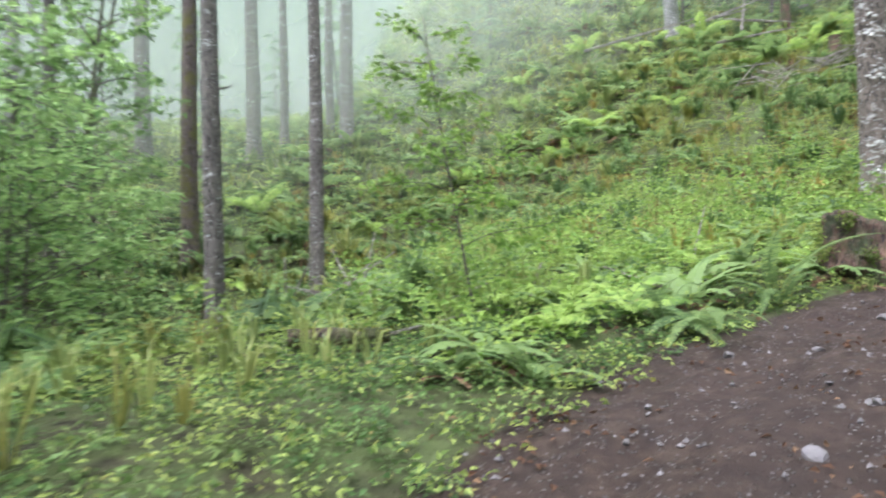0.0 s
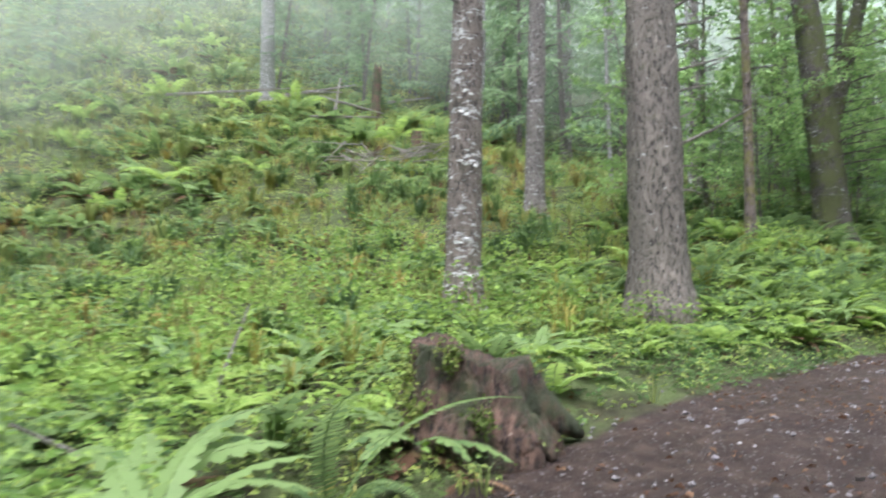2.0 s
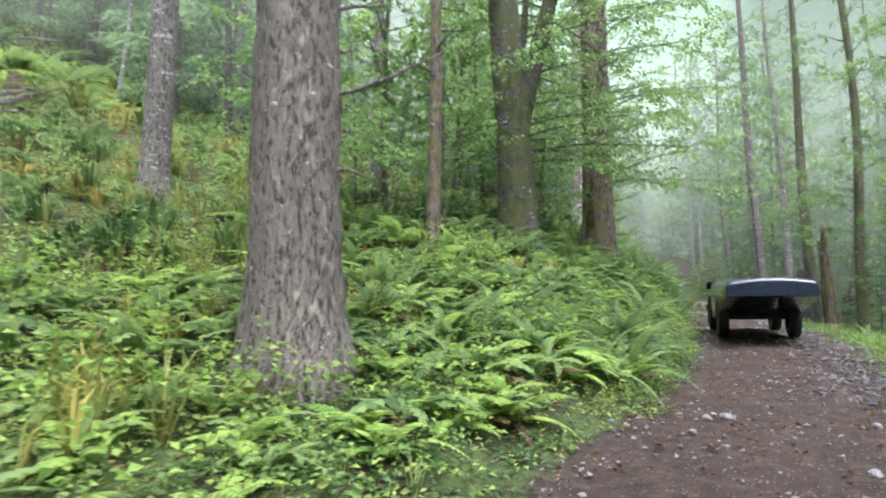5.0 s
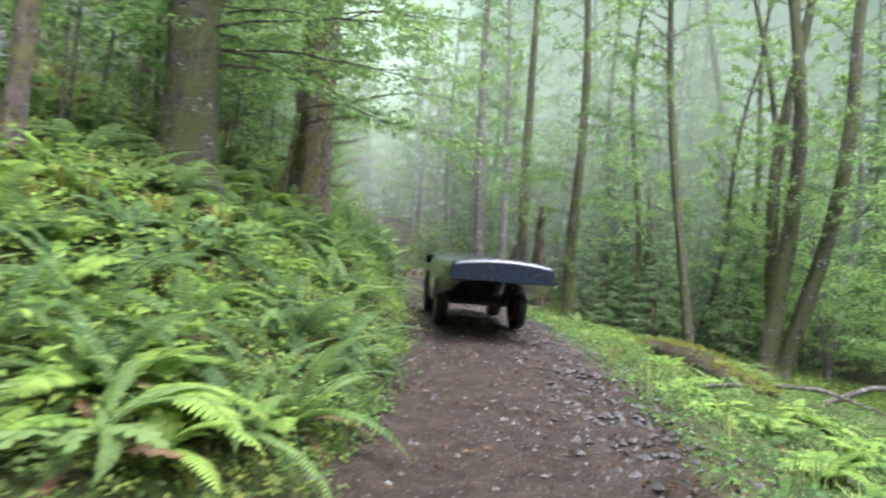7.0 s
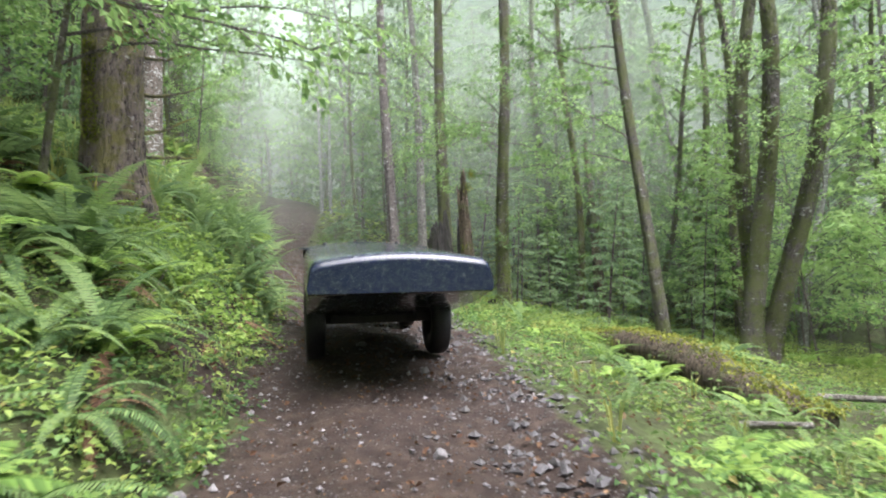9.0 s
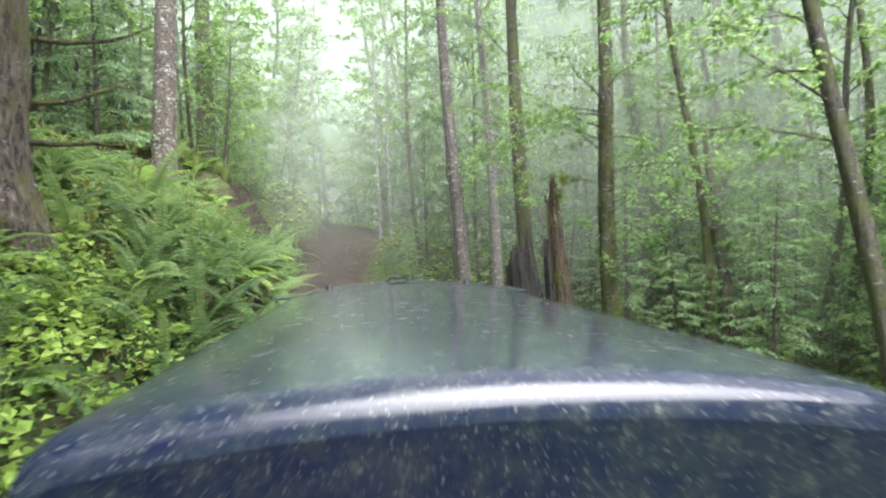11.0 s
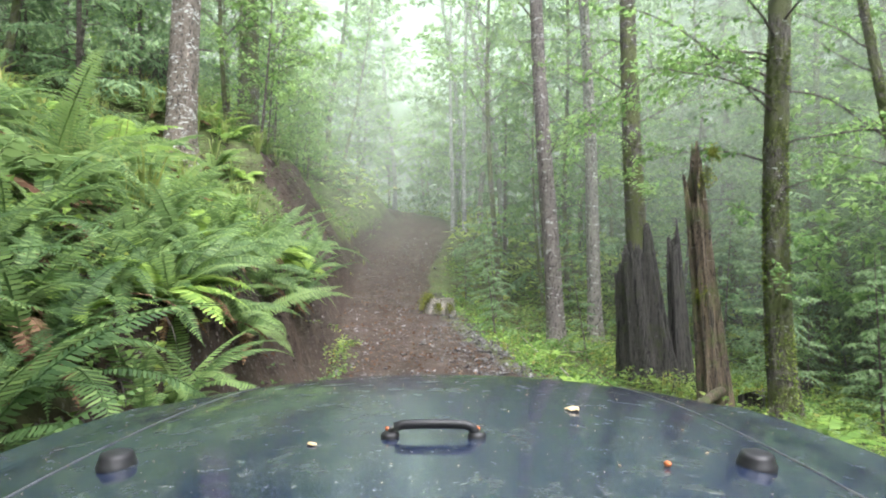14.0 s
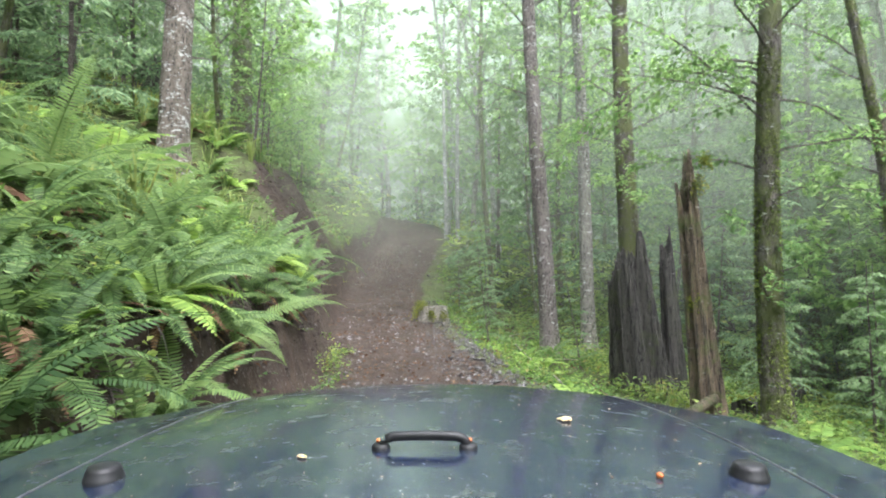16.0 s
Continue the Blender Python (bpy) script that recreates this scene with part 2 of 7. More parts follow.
M_HERB = leaf_material("herb_leaf", (0.062, 0.108, 0.030), (0.170, 0.262, 0.066), (0.34, 0.435, 0.118), 0.48, 0.45, 0.6, (0.25, 0.25, 0.07), 0.3)
M_VERGE = leaf_material("verge_leaf", (0.026, 0.058, 0.020), (0.074, 0.145, 0.045), (0.17, 0.275, 0.085), 0.45, 0.45, 1.1, (0.26, 0.22, 0.08), 0.25)
M_TREELEAF = leaf_material("tree_leaf", (0.062, 0.125, 0.045), (0.135, 0.245, 0.085), (0.28, 0.41, 0.145), 0.62, 0.42, 0.3)
M_NEEDLE = leaf_material("needles", (0.060, 0.105, 0.058), (0.125, 0.200, 0.105), (0.23, 0.325, 0.165), 0.58, 0.6, 0.4)
M_STRAW = leaf_material("straw_blade", (0.10, 0.085, 0.03), (0.22, 0.19, 0.06), (0.38, 0.31, 0.10), 0.4, 0.6, 0.8)
M_GRASS = leaf_material("grass_blade", (0.05, 0.085, 0.03), (0.13, 0.195, 0.065), (0.27, 0.32, 0.11), 0.4, 0.5, 0.6, None, 0.9)


# ---- shapes ----
def mesh_of(name, verts, faces, mats, index=None, smooth=True):
    """A mesh from arrays; faces may have three or four corners each."""
    verts = np.asarray(verts, dtype=np.float32).reshape(-1, 3)
    me = bpy.data.meshes.new(name)
    if isinstance(faces, np.ndarray):
        k = faces.shape[1]
        me.vertices.add(len(verts))
        me.vertices.foreach_set("co", verts.ravel())
        me.loops.add(faces.size)
        me.loops.foreach_set("vertex_index", faces.astype(np.int32).ravel())
        me.polygons.add(len(faces))
        me.polygons.foreach_set("loop_start", np.arange(0, faces.size, k, dtype=np.int32))
        me.update(calc_edges=True)
    else:
        me.from_pydata(verts.tolist(), [], faces)
    for m in mats if isinstance(mats, (list, tuple)) else [mats]:
        me.materials.append(m)
    if index is not None:
        me.polygons.foreach_set("material_index", np.asarray(index, dtype=np.int32))
    me.polygons.foreach_set("use_smooth", np.full(len(me.polygons), smooth))
    me.update()
    return me


def part(name, me, parent, label="", m=None):
    ob = new(name, me)
    ob.parent = parent
    if m is not None:
        ob.matrix_basis = m
    return tagged(ob, label)


def thing(name, x, y, z, label, category, group="", kind="", data=None, turn=0.0):
    ob = new(name, data)
    ob.matrix_basis = pose(x, y, z, 0, 0, turn)
    return tagged(ob, label, category, group, kind)


def joined(pieces):
    """Several (verts, faces) as one."""
    vs, fs, n = [], [], 0
    for v, f in pieces:
        vs.append(v)
        fs.append(f + n)
        n += len(v)
    return np.concatenate(vs), np.concatenate(fs)


def tube(points, radii, n=8, rough=0.0, seed=0, ridges=0.0, closed=True):
    """A stem along a line of points: rings of n corners, uneven by rough, with ridges along it."""
    rng = np.random.RandomState(seed)
    p, r = np.asarray(points, float), np.asarray(radii, float)
    t = np.gradient(p, axis=0)
    t /= np.linalg.norm(t, axis=1)[:, None] + 1e-9
    up = np.where(np.abs(t[:, 2:3]) > 0.9, np.array([[1.0, 0, 0]]), np.array([[0, 0, 1.0]]))
    a = np.cross(up, t)
    a /= np.linalg.norm(a, axis=1)[:, None] + 1e-9
    b = np.cross(t, a)
    ang = np.arange(n) * 2 * math.pi / n
    rim = 1 + rough * rng.randn(len(p), n)
    if ridges:
        ph = rng.rand(4) * 6.28
        h = np.linspace(0, 1, len(p))[:, None]
        for k, amp in ((3, 0.9), (5, 0.7), (11, 0.55), (17, 0.45)):
            rim = rim + ridges * amp * np.sin(k * ang[None] + ph[k % 4] + 5 * h * math.sin(k) + 1.5 * np.sin(9 * h * k / 5 + ph[1]))
    rr = r[:, None] * rim
    v = p[:, None] + rr[..., None] * (np.cos(ang)[None, :, None] * a[:, None] + np.sin(ang)[None, :, None] * b[:, None])
    v = v.reshape(-1, 3)
    i, j = np.meshgrid(np.arange(len(p) - 1), np.arange(n), indexing="ij")
    k = (j + 1) % n
    f = np.stack([i * n + j, i * n + k, (i + 1) * n + k, (i + 1) * n + j], -1).reshape(-1, 4)
    if closed:
        caps = []
        for row in (0, len(p) - 1):
            c = len(v)
            v = np.vstack([v, p[row]])
            for q in range(0, n, 2):
                caps.append((row * n + q, row * n + (q + 1) % n, row * n + (q + 2) % n, c))
        f = np.vstack([f, np.array(caps)])
    return v, f


def leaves(at, way, size, rng, aspect=0.55, fold=0.18, droop=0.15, three=False):
    """A four-cornered folded leaf at each place, pointing along way."""
    n = len(at)
    way = way / (np.linalg.norm(way, axis=1)[:, None] + 1e-9)
    side = np.cross(way, np.array([0, 0, 1.0]) + 0.45 * rng.randn(n, 3))
    side /= np.linalg.norm(side, axis=1)[:, None] + 1e-9
    nor = np.cross(side, way)
    s = np.asarray(size).reshape(-1, 1) * np.ones((n, 1))
    mid = at + way * s * 0.45
    if three:
        v = np.stack([at + side * s * aspect * 0.42, at - side * s * aspect * 0.42 + nor * s * fold, at + way * s - nor * s * droop], 1)
        return v.reshape(-1, 3), np.arange(3 * n).reshape(-1, 3)
    v = np.stack([at, mid + side * s * aspect * 0.5 + nor * s * fold, at + way * s - nor * s * droop, mid - side * s * aspect * 0.5 + nor * s * fold], 1)
    return v.reshape(-1, 3), np.arange(4 * n).reshape(-1, 4)


def frond(length, pairs, width, start=68, end=-38, seed=0, bend=0.0, wide=0.32, rib_on=True):
    """One fern leaf growing from the origin along +x: an arched midrib with leaflets down both sides."""
    rng = np.random.RandomState(seed)
    s = np.linspace(0, 1, pairs + 3)
    ang = np.radians(start + (end - start) * s ** 0.85)
    step = length / (len(s) - 1)
    x = np.concatenate([[0], np.cumsum(np.cos(ang[:-1]) * step)])
    z = np.concatenate([[0], np.cumsum(np.sin(ang[:-1]) * step)])
    y = bend * s ** 2 * length
    rib = np.stack([x, y, z], 1)
    t = np.gradient(rib, axis=0)
    t /= np.linalg.norm(t, axis=1)[:, None]
    side = np.cross(t, [0, 0, 1.0])
    side /= np.linalg.norm(side, axis=1)[:, None] + 1e-9
    nor = np.cross(side, t)
    k = np.arange(2, len(s) - 1)
    prof = np.clip(np.sin(np.pi * np.clip(s[k] * 0.93 + 0.10, 0, 1)) ** 0.75, 0.08, 1) * width
    out = []
    for sign in (1, -1):
        jit = rng.randn(len(k), 1)
        w = sign * side[k] * (1 + 0.06 * jit) + t[k] * (0.28 + 0.06 * jit) - nor[k] * (0.18 + 0.1 * rng.rand(len(k), 1))
        w /= np.linalg.norm(w, axis=1)[:, None]
        ll = prof[:, None] * (0.92 + 0.16 * rng.rand(len(k), 1))
        half = t[k] * (length / pairs * wide + (0.06 if pairs < 40 else 0.03) * ll)
        a = rib[k]
        v = np.stack([a - half, a + w * ll * 0.72 - half * 0.6, a + w * ll + t[k] * 0.10 * ll, a + w * ll * 0.12 + half * 1.05], 1)
        out.append((v.reshape(-1, 3), np.arange(4 * len(k)).reshape(-1, 4)))
    if rib_on:
        out.append(tube(rib[::4], np.linspace(0.006, 0.002, len(rib[::4])) * (0.5 + length / 2), 3, closed=False))
    return joined(out)


def turned(v, m):
    m = np.array(m)
    return v @ m[:3, :3].T + m[:3, 3]


def gz(x, y):
    return float(ground(x, y)[0])


# ---- the lie of the land: the track's line and the hill about it ----
ROAD = np.array([(-3, -30, -2.5), (-1, -14, -1.0), (-.3, -6, -.4), (0, 0, .05), (.58, 1.86, .30), (1.69, 3.42, .60), (2.95, 4.51, .93), (3.95, 5.09, 1.15),
    (5.6, 5.85, 1.42), (7.22, 6.36, 1.68), (8.57, 6.43, 1.83), (10.6, 6.42, 2.05), (12.7, 6.46, 2.23), (15.4, 6.75, 2.46), (18.07, 7.09, 2.69), (20.66, 7.66, 2.98),
    (25.1, 8.8, 3.27), (29.5, 10.1, 3.6), (33.5, 11.7, 3.95), (37.2, 13.2, 4.35), (41.4, 14.25, 5.6), (46.6, 14.8, 7.3), (50, 16.7, 8.3), (53, 21.5, 9.4), (57, 34, 12.5), (60, 60, 20)])
def _dense():
    out = []
    for a, b in zip(ROAD[:-1], ROAD[1:]):
        n = max(2, int(np.hypot(*(b - a)[:2]) / .5))
        for k in range(n):
            out.append(a + (b - a) * k / n)
    out = np.array(out)
    k = np.ones(5) / 5
    sm = np.stack([np.convolve(np.pad(c, 2, mode="edge"), k, "valid") for c in out.T], 1)
    return sm
DENSE = _dense()
TANG = np.gradient(DENSE[:, :2], axis=0)
TANG /= np.linalg.norm(TANG, axis=1)[:, None]
def sm(a, b, v):
    u = np.clip((v - a) / (b - a), 0, 1)
    return u * u * (3 - 2 * u)
def road_frame(x, y):
    """Signed distance from the road's line (left: plus) and the road's height there."""
    x, y = np.atleast_1d(x).astype(float), np.atleast_1d(y).astype(float)
    D, Z = np.empty(len(x)), np.empty(len(x))
    for i in range(0, len(x), 4000):
        dx, dy = x[i:i+4000, None] - DENSE[:, 0], y[i:i+4000, None] - DENSE[:, 1]
        d = np.hypot(dx, dy)
        m = d.min(1, keepdims=True)
        w = np.exp(-(d - m) / (0.35 + .12 * m))
        w /= w.sum(1, keepdims=True)
        Z[i:i+4000] = (w * DENSE[:, 2]).sum(1)
        c = TANG[:, 0] * dy - TANG[:, 1] * dx
        D[i:i+4000] = np.where((w * c).sum(1) >= 0, 1, -1) * m[:, 0]
    return D, Z
def half_widths(x, y):
    """How far the bare track reaches left and right of its line."""
    turn = np.exp(-((x - 1.5) / 4.5) ** 2) * sm(9, 5, y)
    return 1.18 + .44 * turn + .04 * sm(21, 25, x), 1.25 + 3.3 * turn - .4 * sm(24, 33, x)
def raw_bank(x, D):
    """Where the cutting on the uphill side is bare wet soil."""
    return ((x > 24.2) & (x < 31) & (D > 1.36) & (D < 1.85 + 0.12 * np.sin(3.3 * x))) | ((x > 32) & (x < 38.5) & (D > 1.25) & (D < 3.0 + 0.25 * np.sin(2.1 * x)))
def wob(x, y):
    return (np.sin(x * .9 + 1.3 * np.sin(y * .7)) * np.cos(y * 1.1 + .8 * np.sin(x * .5)) * .5
            + np.sin(x * 2.3 + y * 1.7) * .22 + np.sin(x * 4.1 - y * 3.3 + 2) * .12)
def ground(x, y):
    x, y = np.atleast_1d(x).astype(float), np.atleast_1d(y).astype(float)
    D, Z = road_frame(x, y)
    wl, wr = half_widths(x, y)
    L = np.maximum(D - wl - .1, 0)
    east = sm(6, 19, x)
    q = np.minimum(L, 30)
    up = .16 * L + 2.4 * east * (1 - np.exp(-L / 4)) + (.0095 - .002 * east) * q * q + np.maximum(L - 30, 0) * .52
    west = sm(11, -2, x)
    up = up * (1 - west) + west * (.02 * L + .028 * np.clip(L - 13, 0, 12) ** 2 + .68 * np.maximum(L - 25, 0))
    up = up - .95 * sm(1, -3.5, x) * sm(3.5, 7, L) * sm(18, 11, L)
    cap = 12 + 70 * sm(-9, 7, x)
    up = cap * (1 - np.exp(-up / cap))
    raw = sm(22.5, 25.0, x) * sm(42, 37, x)
    up = up + sm(0, .7 - .3 * raw, L) * (.12 + .5 * sm(19, 24, x) + .3 * raw) + 1.35 * sm(.25, 1.7, L) * sm(30.5, 33, x) * sm(41, 37.5, x)
    R = np.maximum(-D - wr - .1, 0)
    down = -.2 * R / (1 + R / 60) - .15 * sm(0, 1.2, R)
    rough = wob(x, y) * np.clip((np.abs(D) - 1.1) / 2.5, .12, 1) * (.16 + .25 * sm(8, 20, np.abs(D)))
    rut = -.045 * np.exp(-((np.abs(D) - .7) / .2) ** 2)
    clods = (np.sin(9.1 * x + 2.3 * np.sin(5.3 * y)) * np.sin(8.3 * y + 1.9 * np.sin(6.1 * x)) + .6 * np.sin(4.7 * x - 3.9 * y)) * .07 * raw * sm(0, .25, L) * sm(2.2, 1.2, L)
    return Z + up + down + rough + rut + clods


# ---- ground: one sheet with the track, its banks and the hillside ----
def axis(lo, hi, step, far_lo, far_hi):
    mid = list(np.arange(lo, hi, step))
    left, right, g = [lo], [mid[-1]], step
    while left[-1] > far_lo:
        g *= 1.13
        left.append(left[-1] - g)
    g = step
    while right[-1] < far_hi:
        g *= 1.13
        right.append(right[-1] + g)
    return np.array(left[:0:-1] + mid + right[1:])


GX, GY = axis(-5, 42, 0.24, -400, 450), axis(-4, 24, 0.24, -400, 450)
gxx, gyy = np.meshgrid(GX, GY, indexing="ij")
gxf, gyf = gxx.ravel(), gyy.ravel()
gD = road_frame(gxf, gyf)[0]
gZ = ground(gxf, gyf)
lump = np.abs(gD) < 2.2
gZ = gZ + np.where(lump, 0.018 * np.random.RandomState(3).randn(len(gZ)), 0.0)
nx, ny = len(GX), len(GY)
ii, jj = np.meshgrid(np.arange(nx - 1), np.arange(ny - 1), indexing="ij")
ii, jj = ii.ravel(), jj.ravel()
gfaces = np.stack([ii * ny + jj, (ii + 1) * ny + jj, (ii + 1) * ny + jj + 1, ii * ny + jj + 1], 1)
gl, gr_ = half_widths(gxf, gyf)
gW = 0.14 * wob(gxf * 1.7, gyf * 1.7)
track = sm(-0.35, 0.35, np.minimum(gl + gW - gD, gr_ + gW + gD))
track = np.maximum(track, np.where((gxf > 18) & (gD > 0), sm(2.0, 1.5, gD + gW), 0.0))
track = np.maximum(track, raw_bank(gxf, gD))
ground_mesh = mesh_of("ground", np.stack([gxf, gyf, gZ], 1), gfaces, M_GROUND)
ground_mesh.attributes.new("track", "FLOAT", "POINT").data.foreach_set("value", track.astype(np.float32))
tagged(new("ground", ground_mesh),
       "brown dirt forest track through mossy litter-covered hillside", "ground", kind="structure")

# glowing ring all round, far behind the trees: painted mist, far woods and sky
def glowing_backdrop():
    m, nt, links, bsdf = material("mist")
    c = nt.new("ShaderNodeTexCoord")
    sep = nt.new("ShaderNodeSeparateXYZ")
    links.new(c.outputs["Object"], sep.inputs[0])
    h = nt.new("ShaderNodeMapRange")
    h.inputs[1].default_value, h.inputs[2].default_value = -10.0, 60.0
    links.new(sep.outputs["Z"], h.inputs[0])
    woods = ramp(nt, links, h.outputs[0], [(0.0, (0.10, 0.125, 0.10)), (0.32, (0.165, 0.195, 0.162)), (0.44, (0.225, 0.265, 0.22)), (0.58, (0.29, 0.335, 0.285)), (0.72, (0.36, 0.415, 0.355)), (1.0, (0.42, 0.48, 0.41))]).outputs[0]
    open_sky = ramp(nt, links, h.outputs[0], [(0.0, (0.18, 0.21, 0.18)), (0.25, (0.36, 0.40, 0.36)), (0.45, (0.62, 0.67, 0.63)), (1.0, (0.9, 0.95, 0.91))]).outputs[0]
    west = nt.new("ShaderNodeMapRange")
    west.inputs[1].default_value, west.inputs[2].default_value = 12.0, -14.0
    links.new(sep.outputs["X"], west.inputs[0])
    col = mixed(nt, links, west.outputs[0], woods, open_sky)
    # brighter sky painted into the glow, high up and toward one bearing
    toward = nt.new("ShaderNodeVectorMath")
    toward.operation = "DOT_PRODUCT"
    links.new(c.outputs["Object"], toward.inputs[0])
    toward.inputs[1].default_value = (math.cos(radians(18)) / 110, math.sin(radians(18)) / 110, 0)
    sky_glow = nt.new("ShaderNodeMapRange")
    sky_glow.interpolation_type = "SMOOTHSTEP"
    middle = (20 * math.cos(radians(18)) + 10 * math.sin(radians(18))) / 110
    sky_glow.inputs[1].default_value, sky_glow.inputs[2].default_value, sky_glow.inputs[3].default_value, sky_glow.inputs[4].default_value = middle + 0.966, middle + 0.9986, 0.45, 1.8
    links.new(toward.outputs["Value"], sky_glow.inputs[0])
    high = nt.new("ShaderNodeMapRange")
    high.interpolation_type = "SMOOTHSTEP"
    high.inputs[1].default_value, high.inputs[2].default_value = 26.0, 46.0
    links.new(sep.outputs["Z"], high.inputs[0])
    lit = mixed(nt, links, high.outputs[0], (0.50, 0.53, 0.47), mixed(nt, links, 1.0, sky_glow.outputs[0], (0.80, 1.0, 0.80), "MULTIPLY"))
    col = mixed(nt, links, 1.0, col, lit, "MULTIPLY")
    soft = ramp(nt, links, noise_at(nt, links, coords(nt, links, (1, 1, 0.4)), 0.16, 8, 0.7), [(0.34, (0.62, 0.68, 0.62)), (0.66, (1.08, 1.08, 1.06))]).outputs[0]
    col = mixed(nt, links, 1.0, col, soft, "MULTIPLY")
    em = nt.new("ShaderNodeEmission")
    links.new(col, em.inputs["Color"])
    em.inputs["Strength"].default_value = BACKDROP_GLOW
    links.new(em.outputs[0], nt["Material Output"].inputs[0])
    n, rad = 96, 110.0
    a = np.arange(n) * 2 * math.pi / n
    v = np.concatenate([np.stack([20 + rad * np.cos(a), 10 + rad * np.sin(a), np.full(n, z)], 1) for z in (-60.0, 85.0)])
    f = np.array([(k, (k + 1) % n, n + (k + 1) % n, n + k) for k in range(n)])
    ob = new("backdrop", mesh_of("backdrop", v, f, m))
    tagged(ob, "glowing backdrop painted as pale green-grey mist over distant woods", "backdrop", kind="structure")


glowing_backdrop()


def mist_veils():
    """Thin mist drifting between the trees: faint sheets all round the walk that scatter the daylight, thinner towards the ground."""
    m, nt, links, bsdf = material("thin_mist")
    geo, attr = nt.new("ShaderNodeNewGeometry"), nt.new("ShaderNodeAttribute")
    attr.attribute_name = "thickness"
    drift = ramp(nt, links, noise_at(nt, links, geo.outputs["Position"], 0.11, 4, 0.55), [(0.3, (0.5, 0.5, 0.5)), (0.7, (1, 1, 1))]).outputs[0]
    amount = nt.new("ShaderNodeMath")
    amount.operation = "MULTIPLY"
    links.new(drift, amount.inputs[0])
    links.new(attr.outputs["Fac"], amount.inputs[1])
    clear, white, through_ = nt.new("ShaderNodeBsdfTransparent"), node(nt, "BsdfDiffuse", Color=(0.85, 0.94, 0.81, 1)), node(nt, "BsdfTranslucent", Color=(0.85, 0.94, 0.81, 1))
    both, mix = nt.new("ShaderNodeMixShader"), nt.new("ShaderNodeMixShader")
    links.new(white.outputs[0], both.inputs[1])
    links.new(through_.outputs[0], both.inputs[2])
    links.new(amount.outputs[0], mix.inputs[0])
    links.new(clear.outputs[0], mix.inputs[1])
    links.new(both.outputs[0], mix.inputs[2])
    links.new(mix.outputs[0], nt["Material Output"].inputs[0])
    n = 120
    a = np.arange(n) * 2 * math.pi / n
    rise = [(-0.3, 0.0), (0.6, 0.25), (2.0, 0.65), (4.5, 1.0), (8.0, 0.9), (13.0, 0.55), (20.0, 0.3), (34.0, 0.12)]
    lines = [(12 + rad * np.cos(a), 7 + rad * np.sin(a), thick, 0) for rad, thick in VEILS]
    for off, x0, x1, thick in ((8.0, 15, 46, 0.09), (13.0, 15, 46, 0.12), (-5.9, 29, 46, 0.14), (-8.5, 27, 46, 0.24), (-12.5, 26, 46, 0.28)):
        run = np.where((DENSE[:, 0] > x0) & (DENSE[:, 0] < x1) & (DENSE[:, 1] > 3))[0]
        lines.append((DENSE[run, 0] - TANG[run, 1] * off, DENSE[run, 1] + TANG[run, 0] * off, thick, 1))
    for x, y, thick, ends in lines:
        z, n = ground(x, y), len(x)
        v = np.concatenate([np.stack([x, y, z + up], 1) for up, _ in rise])
        f = np.array([(r * n + k, r * n + (k + 1) % n, (r + 1) * n + (k + 1) % n, (r + 1) * n + k) for r in range(len(rise) - 1) for k in range(n - ends)])
        me = mesh_of("mist", v, f, m)
        me.attributes.new("thickness", "FLOAT", "POINT").data.foreach_set("value", np.concatenate([thick * t_ * (sm(0, 6, np.arange(n)) * sm(n - 1, n - 7, np.arange(n)) if ends else np.ones(n)) for _, t_ in rise]).astype(np.float32))
        tagged(new("mist", me), "thin pale mist drifting between the trees", "mist", kind="stuff")


VEILS = [(24.0, 0.18), (31.0, 0.27), (40.0, 0.36), (52.0, 0.42)]
mist_veils()


# ---- trees ----
def stem_line(h, lean, bend, seed, fine=True):
    z = np.concatenate([np.arange(-0.3, min(h, 8.0), 0.16 if fine else 0.4), np.arange(8.0, h + 0.01, 0.8)]) if h > 8 else np.linspace(-0.3, h, max(8, int(h / (0.14 if fine else 0.42))))
    ph = seed * 1.7
    x = lean[0] * z + bend * np.sin(z * 0.55 + ph) - bend * math.sin(ph)
    y = lean[1] * z + bend * np.cos(z * 0.47 + ph) - bend * math.cos(ph)
    return np.stack([x, y, z], 1)


def stem(d, h, lean=(0, 0), bend=0.0, seed=0, n=14, ridges=0.03, flare=0.35, top=0.35):
    line = stem_line(h, lean, bend, seed, n > 12)
    z = np.clip(line[:, 2], 0, None)
    r = d / 2 * (1 - (1 - top) * (z / h) ** 0.9) * (1 + flare * np.exp(-z / 0.28))
    return line, r, tube(line, r, n, 0.028 if n > 20 else 0.014, seed, ridges)


def limb_line(root, az, length, elev, droop, k=8, seed=0):
    rng = np.random.RandomState(seed)
    p, out = np.array(root, float), [np.array(root, float)]
    a, e = math.radians(az), math.radians(elev)
    for i in range(k):
        p = p + length / k * np.array([math.cos(a) * math.cos(e), math.sin(a) * math.cos(e), math.sin(e)])
        out.append(p)
        a += rng.randn() * 0.14
        e += rng.randn() * 0.10 - math.radians(droop) / k
    return np.array(out)


